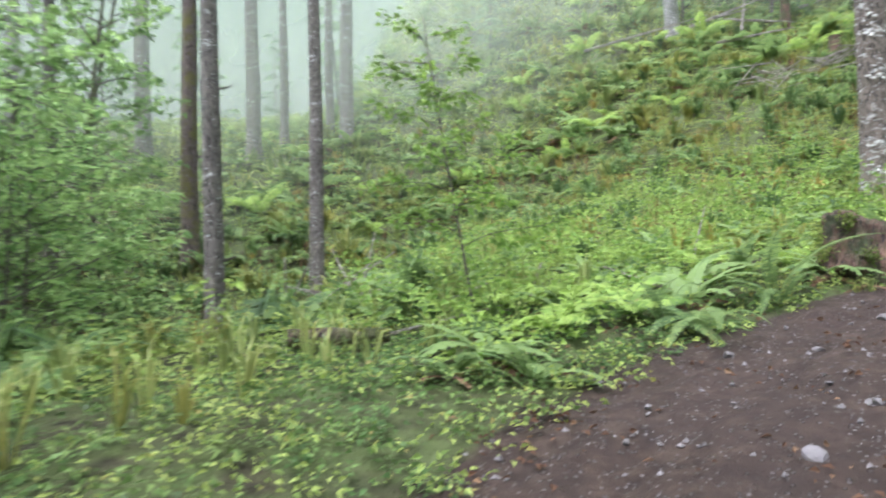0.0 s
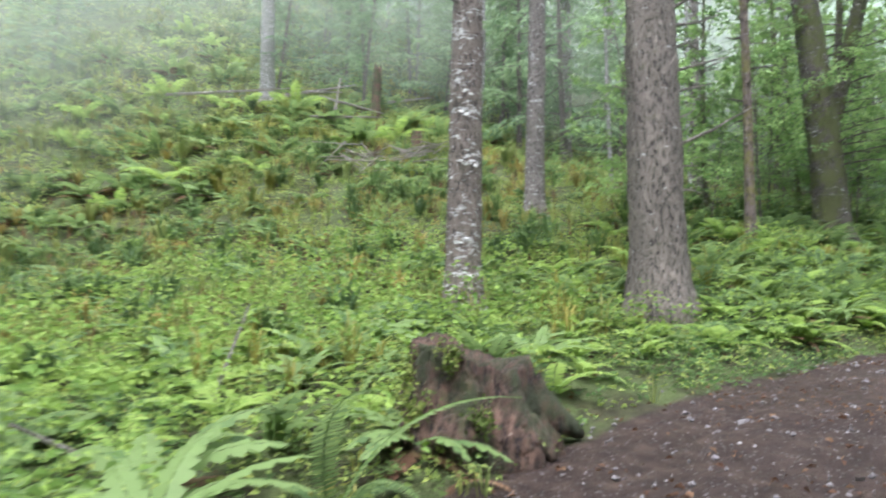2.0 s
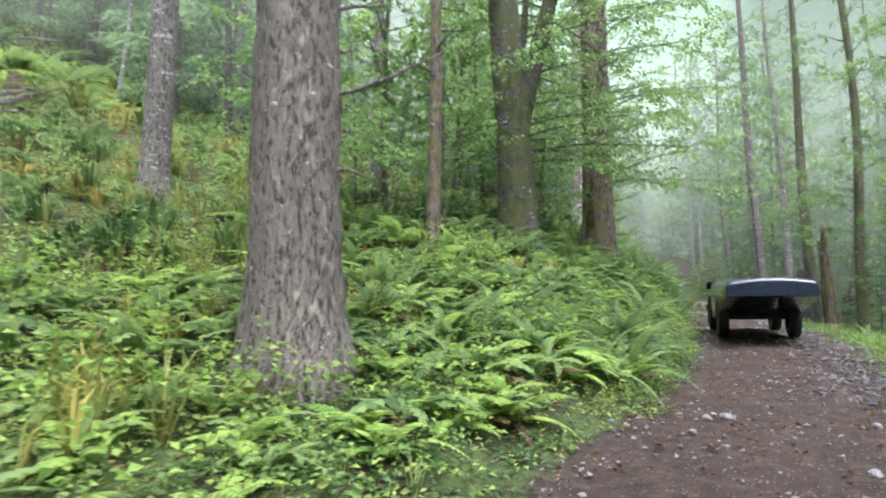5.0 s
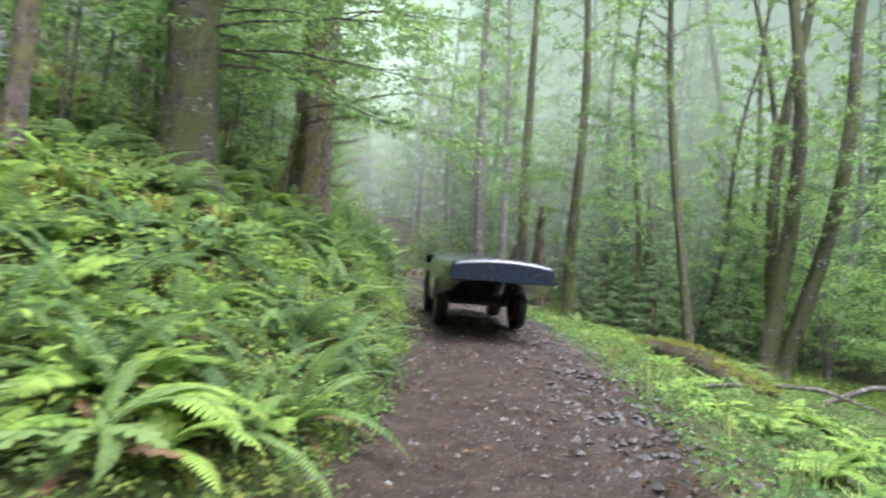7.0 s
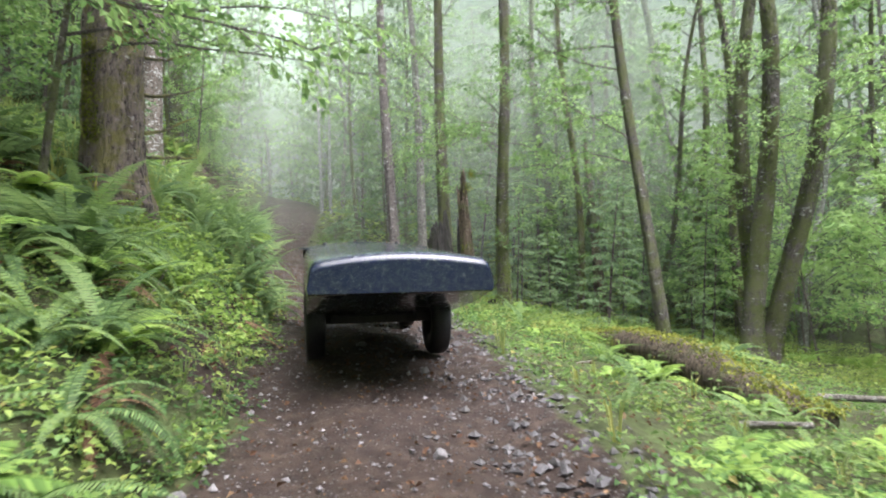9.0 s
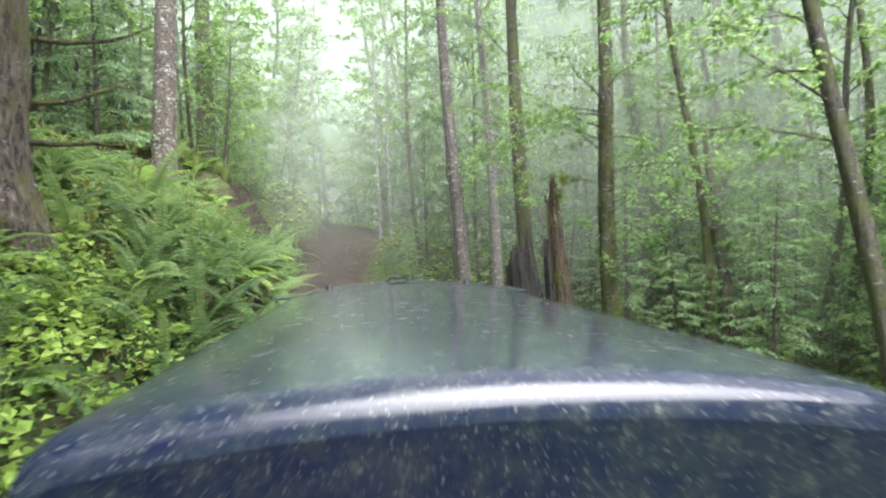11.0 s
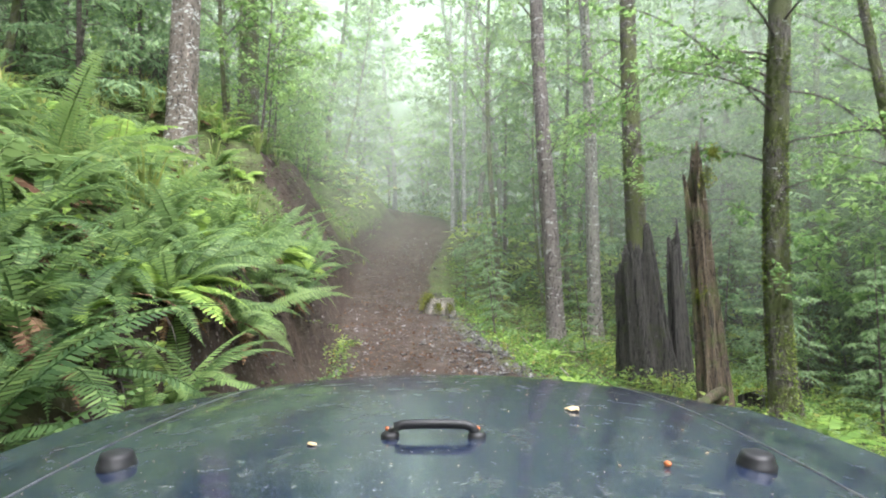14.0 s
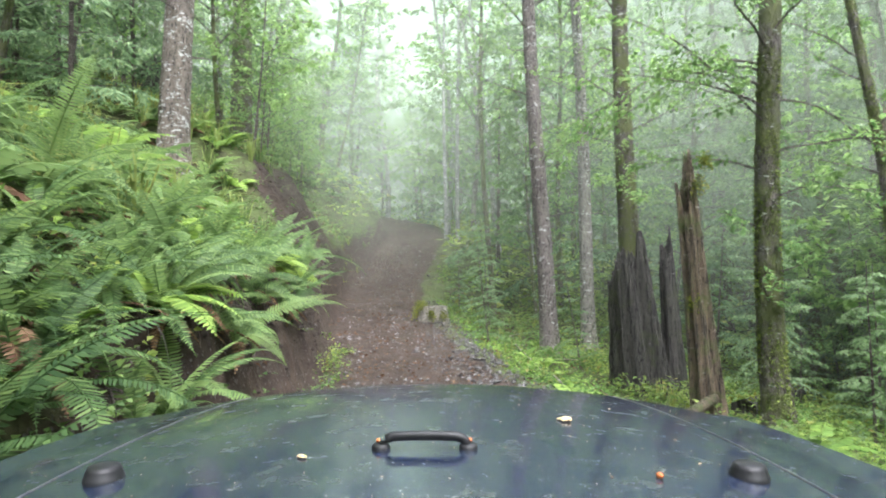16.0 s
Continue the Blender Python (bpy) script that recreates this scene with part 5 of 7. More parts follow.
# ---- stumps, snags and fallen wood ----
def snag(name, label, x, y, d, h, mat_, lean=(0, 0), jag=0.6, seed=0, flare=0.4, taper=0.6, n=30, category="stump", ridges=0.06):
    """A broken dead stem: ragged, splintered top edge and a hollow inside."""
    rng = np.random.RandomState(seed)
    root = thing(name, x, y, gz(x, y), label, category)
    ang = np.arange(n) * 2 * math.pi / n
    ph = rng.rand(6) * 6.28
    tooth = h - jag * (0.5 + 0.32 * np.sin(ang + ph[0]) + 0.16 * np.sin(3 * ang + ph[1]) + 0.20 * rng.rand(n))
    ring = 1 + ridges * (np.sin(5 * ang + ph[2]) + 0.7 * np.sin(9 * ang + ph[3]) + 0.5 * rng.randn(n))
    m = 22
    rows = []
    for q in range(m + 1):
        u = q / m
        z = -0.25 + (tooth + 0.25) * u
        r = d / 2 * (1 - (1 - taper) * u) * (1 + flare * np.exp(-np.clip(z, 0, None) / (0.22 * h + 0.1))) * (ring + 0.02 * rng.randn(n))
        rows.append(np.stack([lean[0] * z + r * np.cos(ang), lean[1] * z + r * np.sin(ang), z], 1))
    for u, shrink in ((1.0, 0.80), (0.93, 0.68), (0.80, 0.5)):
        z = tooth * u
        r = d / 2 * taper * ring * shrink
        rows.append(np.stack([lean[0] * z + r * np.cos(ang), lean[1] * z + r * np.sin(ang), z - 0.02], 1))
    v = np.concatenate(rows)
    k = len(rows)
    i, j = np.meshgrid(np.arange(k - 1), np.arange(n), indexing="ij")
    i, j = i.ravel(), j.ravel()
    f = np.stack([i * n + j, i * n + (j + 1) % n, (i + 1) * n + (j + 1) % n, (i + 1) * n + j], 1)
    c = len(v)
    v = np.vstack([v, v[-n:].mean(0)])
    f = np.vstack([f, np.array([((k - 1) * n + q, (k - 1) * n + (q + 1) % n, (k - 1) * n + (q + 2) % n, c) for q in range(0, n, 2)])])
    part("trunk", mesh_of("trunk", v, f, mat_), root)
    return root


def moss_patch(root, places, seed=0, mat_=None):
    """Cushions of moss on a stem, given as height, compass turn, distance from its middle and size."""
    rng = np.random.RandomState(seed)
    at, way, size = [], [], []
    for z, az, r, s in places:
        a = math.radians(az)
        n = 160
        p = np.array([math.cos(a) * r, math.sin(a) * r, z]) + rng.randn(n, 3) * s * np.array([0.45, 0.45, 0.6])
        at.append(p)
        way.append(rng.randn(n, 3) + np.array([math.cos(a), math.sin(a), 0.3]))
        size.append(0.02 + 0.03 * rng.rand(n))
    v, f = leaves(np.concatenate(at), np.concatenate(way), np.concatenate(size), rng, 0.7)
    tagged(part("moss", mesh_of("moss", v, f, mat_ or M_MOSS, smooth=False), root, "yellow-green moss cushions"), kind="stuff")


st = snag("tree_stump", "cut old stump, red-brown and rotting, moss-grown", 4.55, 7.37, 0.90, 0.68, M_STUMP, (-0.05, 0), 0.26, 2, 0.4, 0.86, 64, ridges=0.075)
moss_patch(st, [(0.25, 185, 0.52, 0.12), (0.15, 200, 0.6, 0.12), (0.4, 170, 0.46, 0.1), (0.5, 215, 0.42, 0.1), (0.1, 240, 0.58, 0.1)], 1, M_GREENMOSS)
for k, az in enumerate((-40, -8, 30, -75, 215)):
    ll = limb_line((0.34 * math.cos(math.radians(az)), 0.34 * math.sin(math.radians(az)), 0.20 if k < 2 else 0.12), az, 0.55 if k < 2 else 0.4, -30, 6, 6, k)
    part("root", mesh_of("root", *tube(ll, np.linspace(0.20 if k < 2 else 0.13, 0.03, 7), 12, 0.1, k), M_STUMP), st)
st = snag("charred_stump", "tall charred black stump, split and hollow", 32.2, 7.25, 0.80, 2.75, M_CHAR, (0.0, 0.10), 0.95, 4, 0.25, 0.72, 72, ridges=0.085)
snag("charred_stump", "narrow charred shard beside a bigger stump", 32.6, 6.75, 0.36, 2.9, M_CHAR, (0.0, 0.04), 0.8, 6, 0.2, 0.6, 40, ridges=0.09)
st = snag("broken_snag", "brown rotten broken snag with a pointed top", 30.1, 6.52, 0.36, 3.75, M_ROT, (0.0, 0.07), 1.0, 8, 0.32, 0.66, 56, "dead tree", 0.11)
moss_patch(st, [(3.1, 150, 0.12, 0.1), (1.6, 120, 0.18, 0.1), (3.4, 190, 0.1, 0.08)], 2)
st = snag("broken_snag", "thin mossy snag with a swollen knob", 34.6, 2.5, 0.36, 6.0, M_ROT, (-0.04, 0.07), 0.9, 10, 0.3, 0.35, 20, "dead tree")
moss_patch(st, [(3.4, 180, 0.18, 0.22), (3.9, 200, 0.05, 0.18), (3.1, 150, 0.2, 0.15), (4.6, 180, 0.1, 0.15), (2.6, 170, 0.2, 0.12)], 3)
v, f = tube(np.array([(-0.11, 0.19, 2.75), (-0.11, 0.2, 2.95), (-0.12, 0.21, 3.15), (-0.13, 0.22, 3.4), (-0.14, 0.24, 3.6)]), [0.12, 0.21, 0.25, 0.19, 0.11], 14, 0.06, 3)
part("burl", mesh_of("burl", v, f, M_MOSSY), st, "swollen mossy knob")
st = snag("tree_stump", "low cut stump capped with yellow moss", 35.6, 11.62, 0.62, 0.34, M_DEAD, (0, 0), 0.04, 12, 0.15, 0.95, 32)
moss_patch(st, [(0.30, 150, 0.34, 0.10), (0.32, 110, 0.32, 0.1), (0.12, 190, 0.38, 0.1), (0.10, 230, 0.38, 0.1), (0.33, 60, 0.28, 0.08), (0.15, 130, 0.40, 0.12)], 4)
snag("broken_snag", "reddish broken stub on the slope", 15.5, 30.5, 0.5, 3.2, M_STUMP, (0.02, 0), 0.6, 14, 0.2, 0.7, 14, "dead tree")
snag("tree_stump", "small reddish stump in the brush", 14.2, 24.5, 0.5, 0.9, M_STUMP, (0.02, 0), 0.3, 16, 0.2, 0.8, 14)
snag("tree_stump", "dark upturned stump among ferns on the bank", 37.5, 20.5, 0.9, 1.6, M_CHAR, (0.05, 0), 0.8, 18, 0.3, 0.7, 18)


def log(name, label, pts, radii, mat_, n=12, moss=0, seed=0, category="log", knots=0):
    """A fallen stem lying along the ground; pts: x, y and height over the ground."""
    x0, y0, _ = pts[0]
    root = thing(name, x0, y0, gz(x0, y0), label, category)
    p = np.array([(x - x0, y - y0, gz(x, y) + h - gz(x0, y0)) for x, y, h in pts])
    q = np.linspace(0, 1, max(6, 4 * len(pts)))
    src = np.linspace(0, 1, len(pts))
    pp = np.stack([np.interp(q, src, p[:, k]) for k in range(3)], 1)
    rr = np.interp(q, np.linspace(0, 1, len(radii)), radii)
    part("stem", mesh_of("stem", *tube(pp, rr, n, 0.04, seed, 0.04 if n > 8 else 0), mat_), root)
    if moss:
        rng = np.random.RandomState(seed)
        k = rng.randint(0, len(pp), moss)
        at = pp[k] + np.stack([rng.randn(moss) * 0.12, rng.randn(moss) * 0.12, rr[k] * (0.75 + 0.3 * rng.rand(moss))], 1)
        v, f = leaves(at, rng.randn(moss, 3) + np.array([0, 0, 0.6]), 0.025 + 0.04 * rng.rand(moss), rng, 0.7)
        tagged(part("moss", mesh_of("moss", v, f, M_MOSS, smooth=False), root, "yellow-green moss"), kind="stuff")
    return root


log("fallen_log", "rotting mossy log along the track's edge", [(19.9, 2.95, 0.10), (21.2, 3.2, 0.18), (22.6, 3.45, 0.22), (24.2, 3.85, 0.18), (25.9, 4.4, 0.10)], [0.14, 0.24, 0.28, 0.25, 0.14], M_ROT, 14, 2600, 3)
log("fallen_branch", "bare arched branch leaning from the log", [(20.9, 1.8, 0.1), (20.6, 1.2, 0.6), (20.0, 0.4, 0.85), (19.3, -0.6, 0.95)], [0.06, 0.05, 0.04, 0.02], M_DEAD, 8, 0, 4, "branch")
log("fallen_branch", "pale bent branch over the mossy log", [(20.6, 2.7, 0.25), (20.2, 2.1, 0.42), (19.8, 1.3, 0.35)], [0.04, 0.035, 0.015], M_DEAD, 7, 0, 5, "branch")
log("fallen_branch", "short pale broken branch by the verge", [(19.1, 4.1, 0.05), (18.5, 3.75, 0.28)], [0.035, 0.03], M_DEAD, 8, 0, 6, "branch")
log("fallen_log", "broken brown limb lying below the snag", [(27.6, 6.6, 0.08), (28.9, 6.9, 0.22), (29.9, 6.5, 0.4)], [0.05, 0.07, 0.06], M_ROT, 8, 0, 7)
log("fallen_log", "dark wet log behind the charred stump", [(31.0, 6.0, 0.12), (33.0, 5.2, 0.18), (36.5, 4.0, 0.15)], [0.16, 0.17, 0.14], M_CHAR, 12, 200, 8)
log("fallen_log", "short dark log on the forest floor", [(27.0, 4.3, 0.08), (28.0, 3.7, 0.1)], [0.09, 0.08], M_CHAR, 10, 60, 9)
for k, pts in enumerate([[(11.6, 31.5, 0.7), (15.2, 32.0, 1.4)], [(13.2, 31.6, 0.6), (15.6, 29.8, 0.8)], [(12.4, 31.0, 1.0), (14.8, 32.6, 0.9)], [(17.0, 32.0, 1.0), (20.0, 33.0, 1.2)], [(7.0, 33.0, 1.2), (12.6, 32.0, 0.9)], [(11.8, 29.0, 0.6), (14.4, 27.6, 0.7)], [(13.6, 30.6, 0.4), (13.9, 30.9, 1.9)]]):
    log("fallen_log", "grey bleached log across the brushy slope", pts, [0.075, 0.03], M_DEAD, 8, 0, 20 + k)
rngB = np.random.RandomState(77)
for k in range(34):
    x, y = 10.5 + 3.0 * rngB.rand(), 21.5 + 2.0 * rngB.rand()
    a, l_ = rngB.rand() * 6.28, 0.6 + 1.0 * rngB.rand()
    log("dead_stick", "bare dead stick in a brush pile", [(x, y, 0.3 + 0.5 * rngB.rand()), (x + l_ * math.cos(a), y + l_ * math.sin(a), 0.25 + 0.7 * rngB.rand())], [0.03, 0.014], M_DEAD, 5, 0, 40 + k, "stick")
for k, (x, y, a, l_, h) in enumerate([(3.1, 8.6, 60, 1.1, 0.7), (2.4, 7.6, 140, 0.7, 0.3), (0.9, 7.2, 70, 0.6, 0.4), (-0.6, 6.6, 10, 1.2, 0.12), (-0.2, 7.4, 30, 0.9, 0.2), (-2.6, 3.2, -30, 1.2, 0.1), (15.6, 8.9, 20, 1.0, 0.2),
                                      (27.4, 9.2, -70, 0.45, 0.25), (18.6, 9.3, 15, 1.2, 0.3), (21.6, 5.0, 150, 0.5, 0.05)]):
    a = math.radians(a)
    log("dead_stick", "pale dead stick among green plants", [(x, y, 0.06), (x + l_ * math.cos(a), y + l_ * math.sin(a), h)], [0.02, 0.010], M_DEAD, 6, 0, 90 + k, "stick")


for k in range(12):
    a = 0.9 * k
    log("dead_stick", "bare dead stick heaped by a trunk", [(-1.5 + 0.5 * math.cos(3.1 * k), 8.6 + 0.4 * math.sin(2.3 * k), 0.1), (-1.3 + 0.7 * math.cos(a), 8.6 + 0.5 * math.sin(a), 0.25 + 0.35 * (k % 3))], [0.022, 0.01], M_DEAD, 5, 0, 120 + k, "stick")
log("fallen_log", "short rotting log in the ferns", [(-1.4, 6.2, 0.12), (-0.5, 6.35, 0.14)], [0.09, 0.07], M_ROT, 10, 60, 31)
# white lichen band on the nearest slim trunk
near_fir = [o for o in scene.objects if o.name.startswith("fir_tree") and abs(o.location.x - 7.05) < 0.01][0]
lichen, nt, links, bsdf = material("white_lichen")
links.new(ramp(nt, links, noise_at(nt, links, coords(nt, links), 60.0), [(0.35, (0.24, 0.23, 0.20)), (0.5, (0.5, 0.51, 0.47)), (0.68, (0.72, 0.74, 0.70))]).outputs[0], bsdf.inputs["Base Color"])
bsdf.inputs["Roughness"].default_value = 0.9
for z, a0, n_ in ((0.52, -150, 7), (0.98, -150, 4), (2.05, -140, 6), (2.75, -145, 4), (3.05, -130, 3)):
    for k in range(2 * n_):
        a = math.radians(a0 + 7 * k + 4 * math.sin(3.7 * k + z))
        r = 0.25 * (1 - 0.025 * z) * (1 + 0.45 * math.exp(-z / 0.28)) + 0.004
        u = np.array([-math.sin(a), math.cos(a), 0.0])
        o = np.array([r * math.cos(a) - 0.01 * z, r * math.sin(a), z + 0.03 * math.sin(5.1 * k + z)])
        s = 0.016 + 0.008 * math.sin(2.3 * k + 4 * z)
        v, f = tube(np.array([o - u * s * 2.0, o - u * s * 1.1, o - u * s * 0.2, o + u * s * 0.8, o + u * s * 1.9]), [s * 0.15, s * (0.5 + 0.2 * math.sin(4.3 * k)), s * 0.75, s * (0.5 + 0.25 * math.cos(3.1 * k)), s * 0.12], 8, 0.4, k)
        n_out = np.array([math.cos(a), math.sin(a), 0.0])
        v = v - np.outer(((v - o) @ n_out) * 0.92, n_out)
        v = o + (v - o) * np.array([1.1, 1.1, 0.8 + 0.25 * math.sin(1.7 * k)])
        part("lichen_patch", mesh_of("lichen_patch", v, f, lichen), near_fir, "white crusty lichen" if k == 0 else "")


# ---- ferns ----
def frond_mesh(length, pairs, width, mat_, seed, **more):
    return mesh_of("frond", *frond(length, pairs, width, seed=seed, **more), mat_, smooth=False)


SWORD = [frond_mesh(0.82 + 0.07 * k, 46, 0.080, M_FERN, k, start=(78, 60, 70, 50, 82)[k], end=(-55, -80, -30, -62, -5)[k], bend=0.07 * (k - 2), wide=0.28) for k in range(5)]
LADY = [frond_mesh(0.7 + 0.06 * k, 25, 0.15, M_LADY, 20 + k, start=66 - 5 * k, end=-20 - 6 * k, bend=0.06 * (k - 1), wide=0.30) for k in range(4)]
RUSTY = [frond_mesh(0.75, 20, 0.07, M_RUST, 30 + k, start=30 - 12 * k, end=-60, bend=0.1 * (k - 1)) for k in range(3)]


def fern(x, y, n, size, sort, label, tilt=(0, 0), rusty=2, seed=0, group="ferns beside the track"):
    """A fern whose fronds are parts: a shuttlecock of arching fronds, some dead ones hanging below."""
    rng = np.random.RandomState(seed)
    root = thing("fern", x, y, gz(x, y) - 0.02, label, "fern", group)
    for k in range(n):
        me = sort[rng.randint(len(sort))]
        s = size * (0.78 + 0.4 * rng.rand())
        part("frond", me, root, "", pose(0.03 * rng.randn(), 0.03 * rng.randn(), 0.02, tilt[0] + 8 * rng.randn(), tilt[1] + 9 * rng.randn(), k * 360 / n + 14 * rng.randn()) @ Matrix.Diagonal((s, s * (0.9 + 0.2 * rng.rand()), s, 1)))
    for k in range(rusty):
        s = size * (0.7 + 0.3 * rng.rand())
        part("dead_frond", RUSTY[rng.randint(3)], root, "rust-brown dead frond", pose(0, 0, 0.03, 0, 0, rng.rand() * 360) @ Matrix.Diagonal((s, s, s, 1)))
    return root


for k, (x, y, n) in enumerate([(20.35, 9.05, 9), (20.6, 9.2, 9), (20.1, 9.15, 8), (16.9, 8.75, 7), (16.5, 8.65, 6), (15.4, 8.5, 6), (18.9, 8.9, 6), (26.0, 10.55, 6), (24.6, 10.1, 6), (4.0, 6.75, 4)]):
    fern(x, y, 0, 0.8, RUSTY, "withered rust-brown fern heap on the bank", rusty=n, seed=500 + k, group="withered ferns")
SW, LD = "arching dark green sword fern", "light green feathery fern"
NEAR_FERNS = [(13.9, 8.35, 12, 1.1), (14.6, 8.8, 13, 1.25), (14.9, 9.9, 12, 1.2), (13.0, 9.1, 10, 1.0), (18.9, 10.5, 15, 1.45), (18.0, 10.9, 12, 1.2),
              (21.5, 9.9, 12, 1.05), (22.0, 9.6, 10, 0.9), (23.6, 10.2, 13, 1.15), (24.3, 10.9, 13, 1.2), (24.9, 10.6, 14, 1.25), (25.7, 10.9, 14, 1.3), (26.3, 11.5, 13, 1.2),
              (25.2, 11.7, 13, 1.2), (24.2, 11.9, 13, 1.2), (23.2, 11.0, 13, 1.2), (26.9, 12.0, 14, 1.25), (27.5, 12.3, 14, 1.2), (26.4, 12.6, 12, 1.2), (27.6, 13.2, 12, 1.2), (25.4, 12.9, 12, 1.2),
              (28.4, 13.6, 12, 1.1), (23.9, 13.0, 12, 1.2), (22.9, 12.4, 12, 1.2), (29.2, 14.2, 11, 1.0), (22.6, 10.6, 12, 1.1), (12.0, 9.0, 10, 1.0), (19.8, 10.6, 12, 1.1), (24.0, 10.6, 14, 1.1), (24.7, 11.2, 14, 1.15), (25.4, 11.15, 14, 1.1), (26.0, 11.9, 14, 1.15),
              (26.7, 11.45, 14, 1.1), (27.2, 11.7, 14, 1.1), (27.9, 12.0, 13, 1.05), (28.3, 12.6, 13, 1.05), (23.5, 11.6, 13, 1.1), (25.0, 12.3, 13, 1.1), (23.3, 9.9, 12, 1.0), (22.9, 10.0, 12, 0.95), (22.4, 9.75, 13, 0.95), (23.0, 9.95, 13, 1.0), (24.0, 10.15, 13, 1.05), (22.0, 9.9, 12, 0.95), (23.7, 10.05, 13, 1.0), (21.9, 9.35, 12, 0.85), (22.6, 9.45, 12, 0.9), (23.1, 9.6, 12, 0.95), (22.2, 10.2, 12, 1.0)]
for k, (x, y, n, s) in enumerate(NEAR_FERNS):
    y -= 0.45 * float(sm(22.5, 23.5, x)) + 0.3
    if road_frame(x, y)[0][0] < (1.9 if x > 24 else 1.5):
        continue
    s *= 0.68 if x > 21 else 0.9
    fern(x, y, n, s, SWORD, SW if k % 4 else "large sword fern with drooping fronds, some rust-brown", seed=200 + k, rusty=4 + k % 3, tilt=(-6, 4))
for k, (x, y, n, s) in enumerate([(11.0, 8.6, 9, 1.0), (11.7, 8.2, 9, 1.0), (10.4, 8.3, 8, 0.9), (16.5, 4.0, 8, 0.8), (17.4, 3.7, 8, 0.8), (15.2, 3.9, 8, 0.9), (14.2, 3.8, 8, 0.9), (13.2, 3.9, 8, 0.85),
                                  (22.3, 4.3, 8, 0.7), (23.3, 3.6, 8, 0.8), (4.3, 7.9, 8, 0.8), (8.2, 9.0, 8, 0.9), (7.4, 9.3, 8, 0.9), (6.3, 8.7, 8, 0.8), (9.0, 8.7, 8, 0.9), (10.0, 9.2, 9, 1.0), (11.2, 9.4, 9, 1.1), (12.2, 8.3, 9, 1.0), (12.8, 8.0, 9, 0.9), (9.6, 8.3, 8, 0.9), (8.7, 8.3, 8, 0.8), (11.9, 9.9, 9, 1.1), (10.9, 10.3, 9, 1.1), (13.4, 10.2, 9, 1.1)]):
    fern(x, y, n, 0.68 * s, LADY, LD, seed=300 + k, rusty=k % 2)


for k, (x, y) in enumerate([(23.35, 10.2), (23.9, 10.4), (24.45, 10.6), (22.7, 10.0), (23.0, 10.6), (25.2, 10.85), (22.3, 10.3), (24.9, 11.1), (24.0, 11.0)]):
    fern(x, y, 12, 0.72 + 0.06 * (k % 3), SWORD, "sword fern hanging over the raw bank", seed=600 + k, rusty=2 + k % 2, tilt=(4, 3))
for k, (x, y) in enumerate([(22.4, 9.65), (22.8, 9.8), (23.2, 9.92), (22.1, 9.9), (23.5, 10.3)]):
    fern(x, y, 8, 0.55 + 0.05 * (k % 3), LADY, "small bright fern at the bank's foot", seed=680 + k, rusty=k % 2)
for k, (x, y) in enumerate([(1.9, 5.95), (2.15, 5.85), (3.2, 6.6), (-0.4, 7.4), (-1.2, 9.4), (-2.2, 8.8), (-1.8, 10.6), (-0.6, 10.2), (-2.6, 11.2), (0.6, 9.6), (-3.0, 9.6), (-0.2, 8.6)]):
    fern(x, y, 11, 0.85 + 0.08 * (k % 3), SWORD, "dark sword fern tuft at the foot of the hill", seed=640 + k, rusty=1 + k % 3)


for k, (x, y, s) in enumerate([(22.55, 9.5, 0.95), (22.2, 9.6, 1.0), (22.95, 9.65, 1.05), (23.35, 9.8, 1.1), (21.8, 9.65, 0.9), (22.6, 9.9, 1.0), (23.8, 10.0, 1.05), (24.15, 10.15, 0.9), (21.9, 10.05, 0.95), (22.3, 10.2, 1.0), (23.1, 10.1, 1.0), (24.5, 10.4, 0.85)]):
    fern(x, y, 9 + k % 4, s, SWORD, "sword fern with low spreading fronds at the bank's foot", seed=720 + k, rusty=2, tilt=(7, -5))
for k, (x, y, s) in enumerate([(13.0, 8.0, 1.0), (14.1, 8.15, 1.05), (15.3, 8.25, 0.9), (16.3, 8.6, 0.85), (12.2, 8.1, 0.9), (17.3, 9.0, 1.0), (18.6, 9.9, 1.25), (18.2, 9.6, 1.1), (14.7, 8.6, 1.0)]):
    fern(x, y, 11 + k % 4, s, SWORD, "tall upright sword fern on the bank's edge", seed=760 + k, rusty=3, tilt=(0, 3))


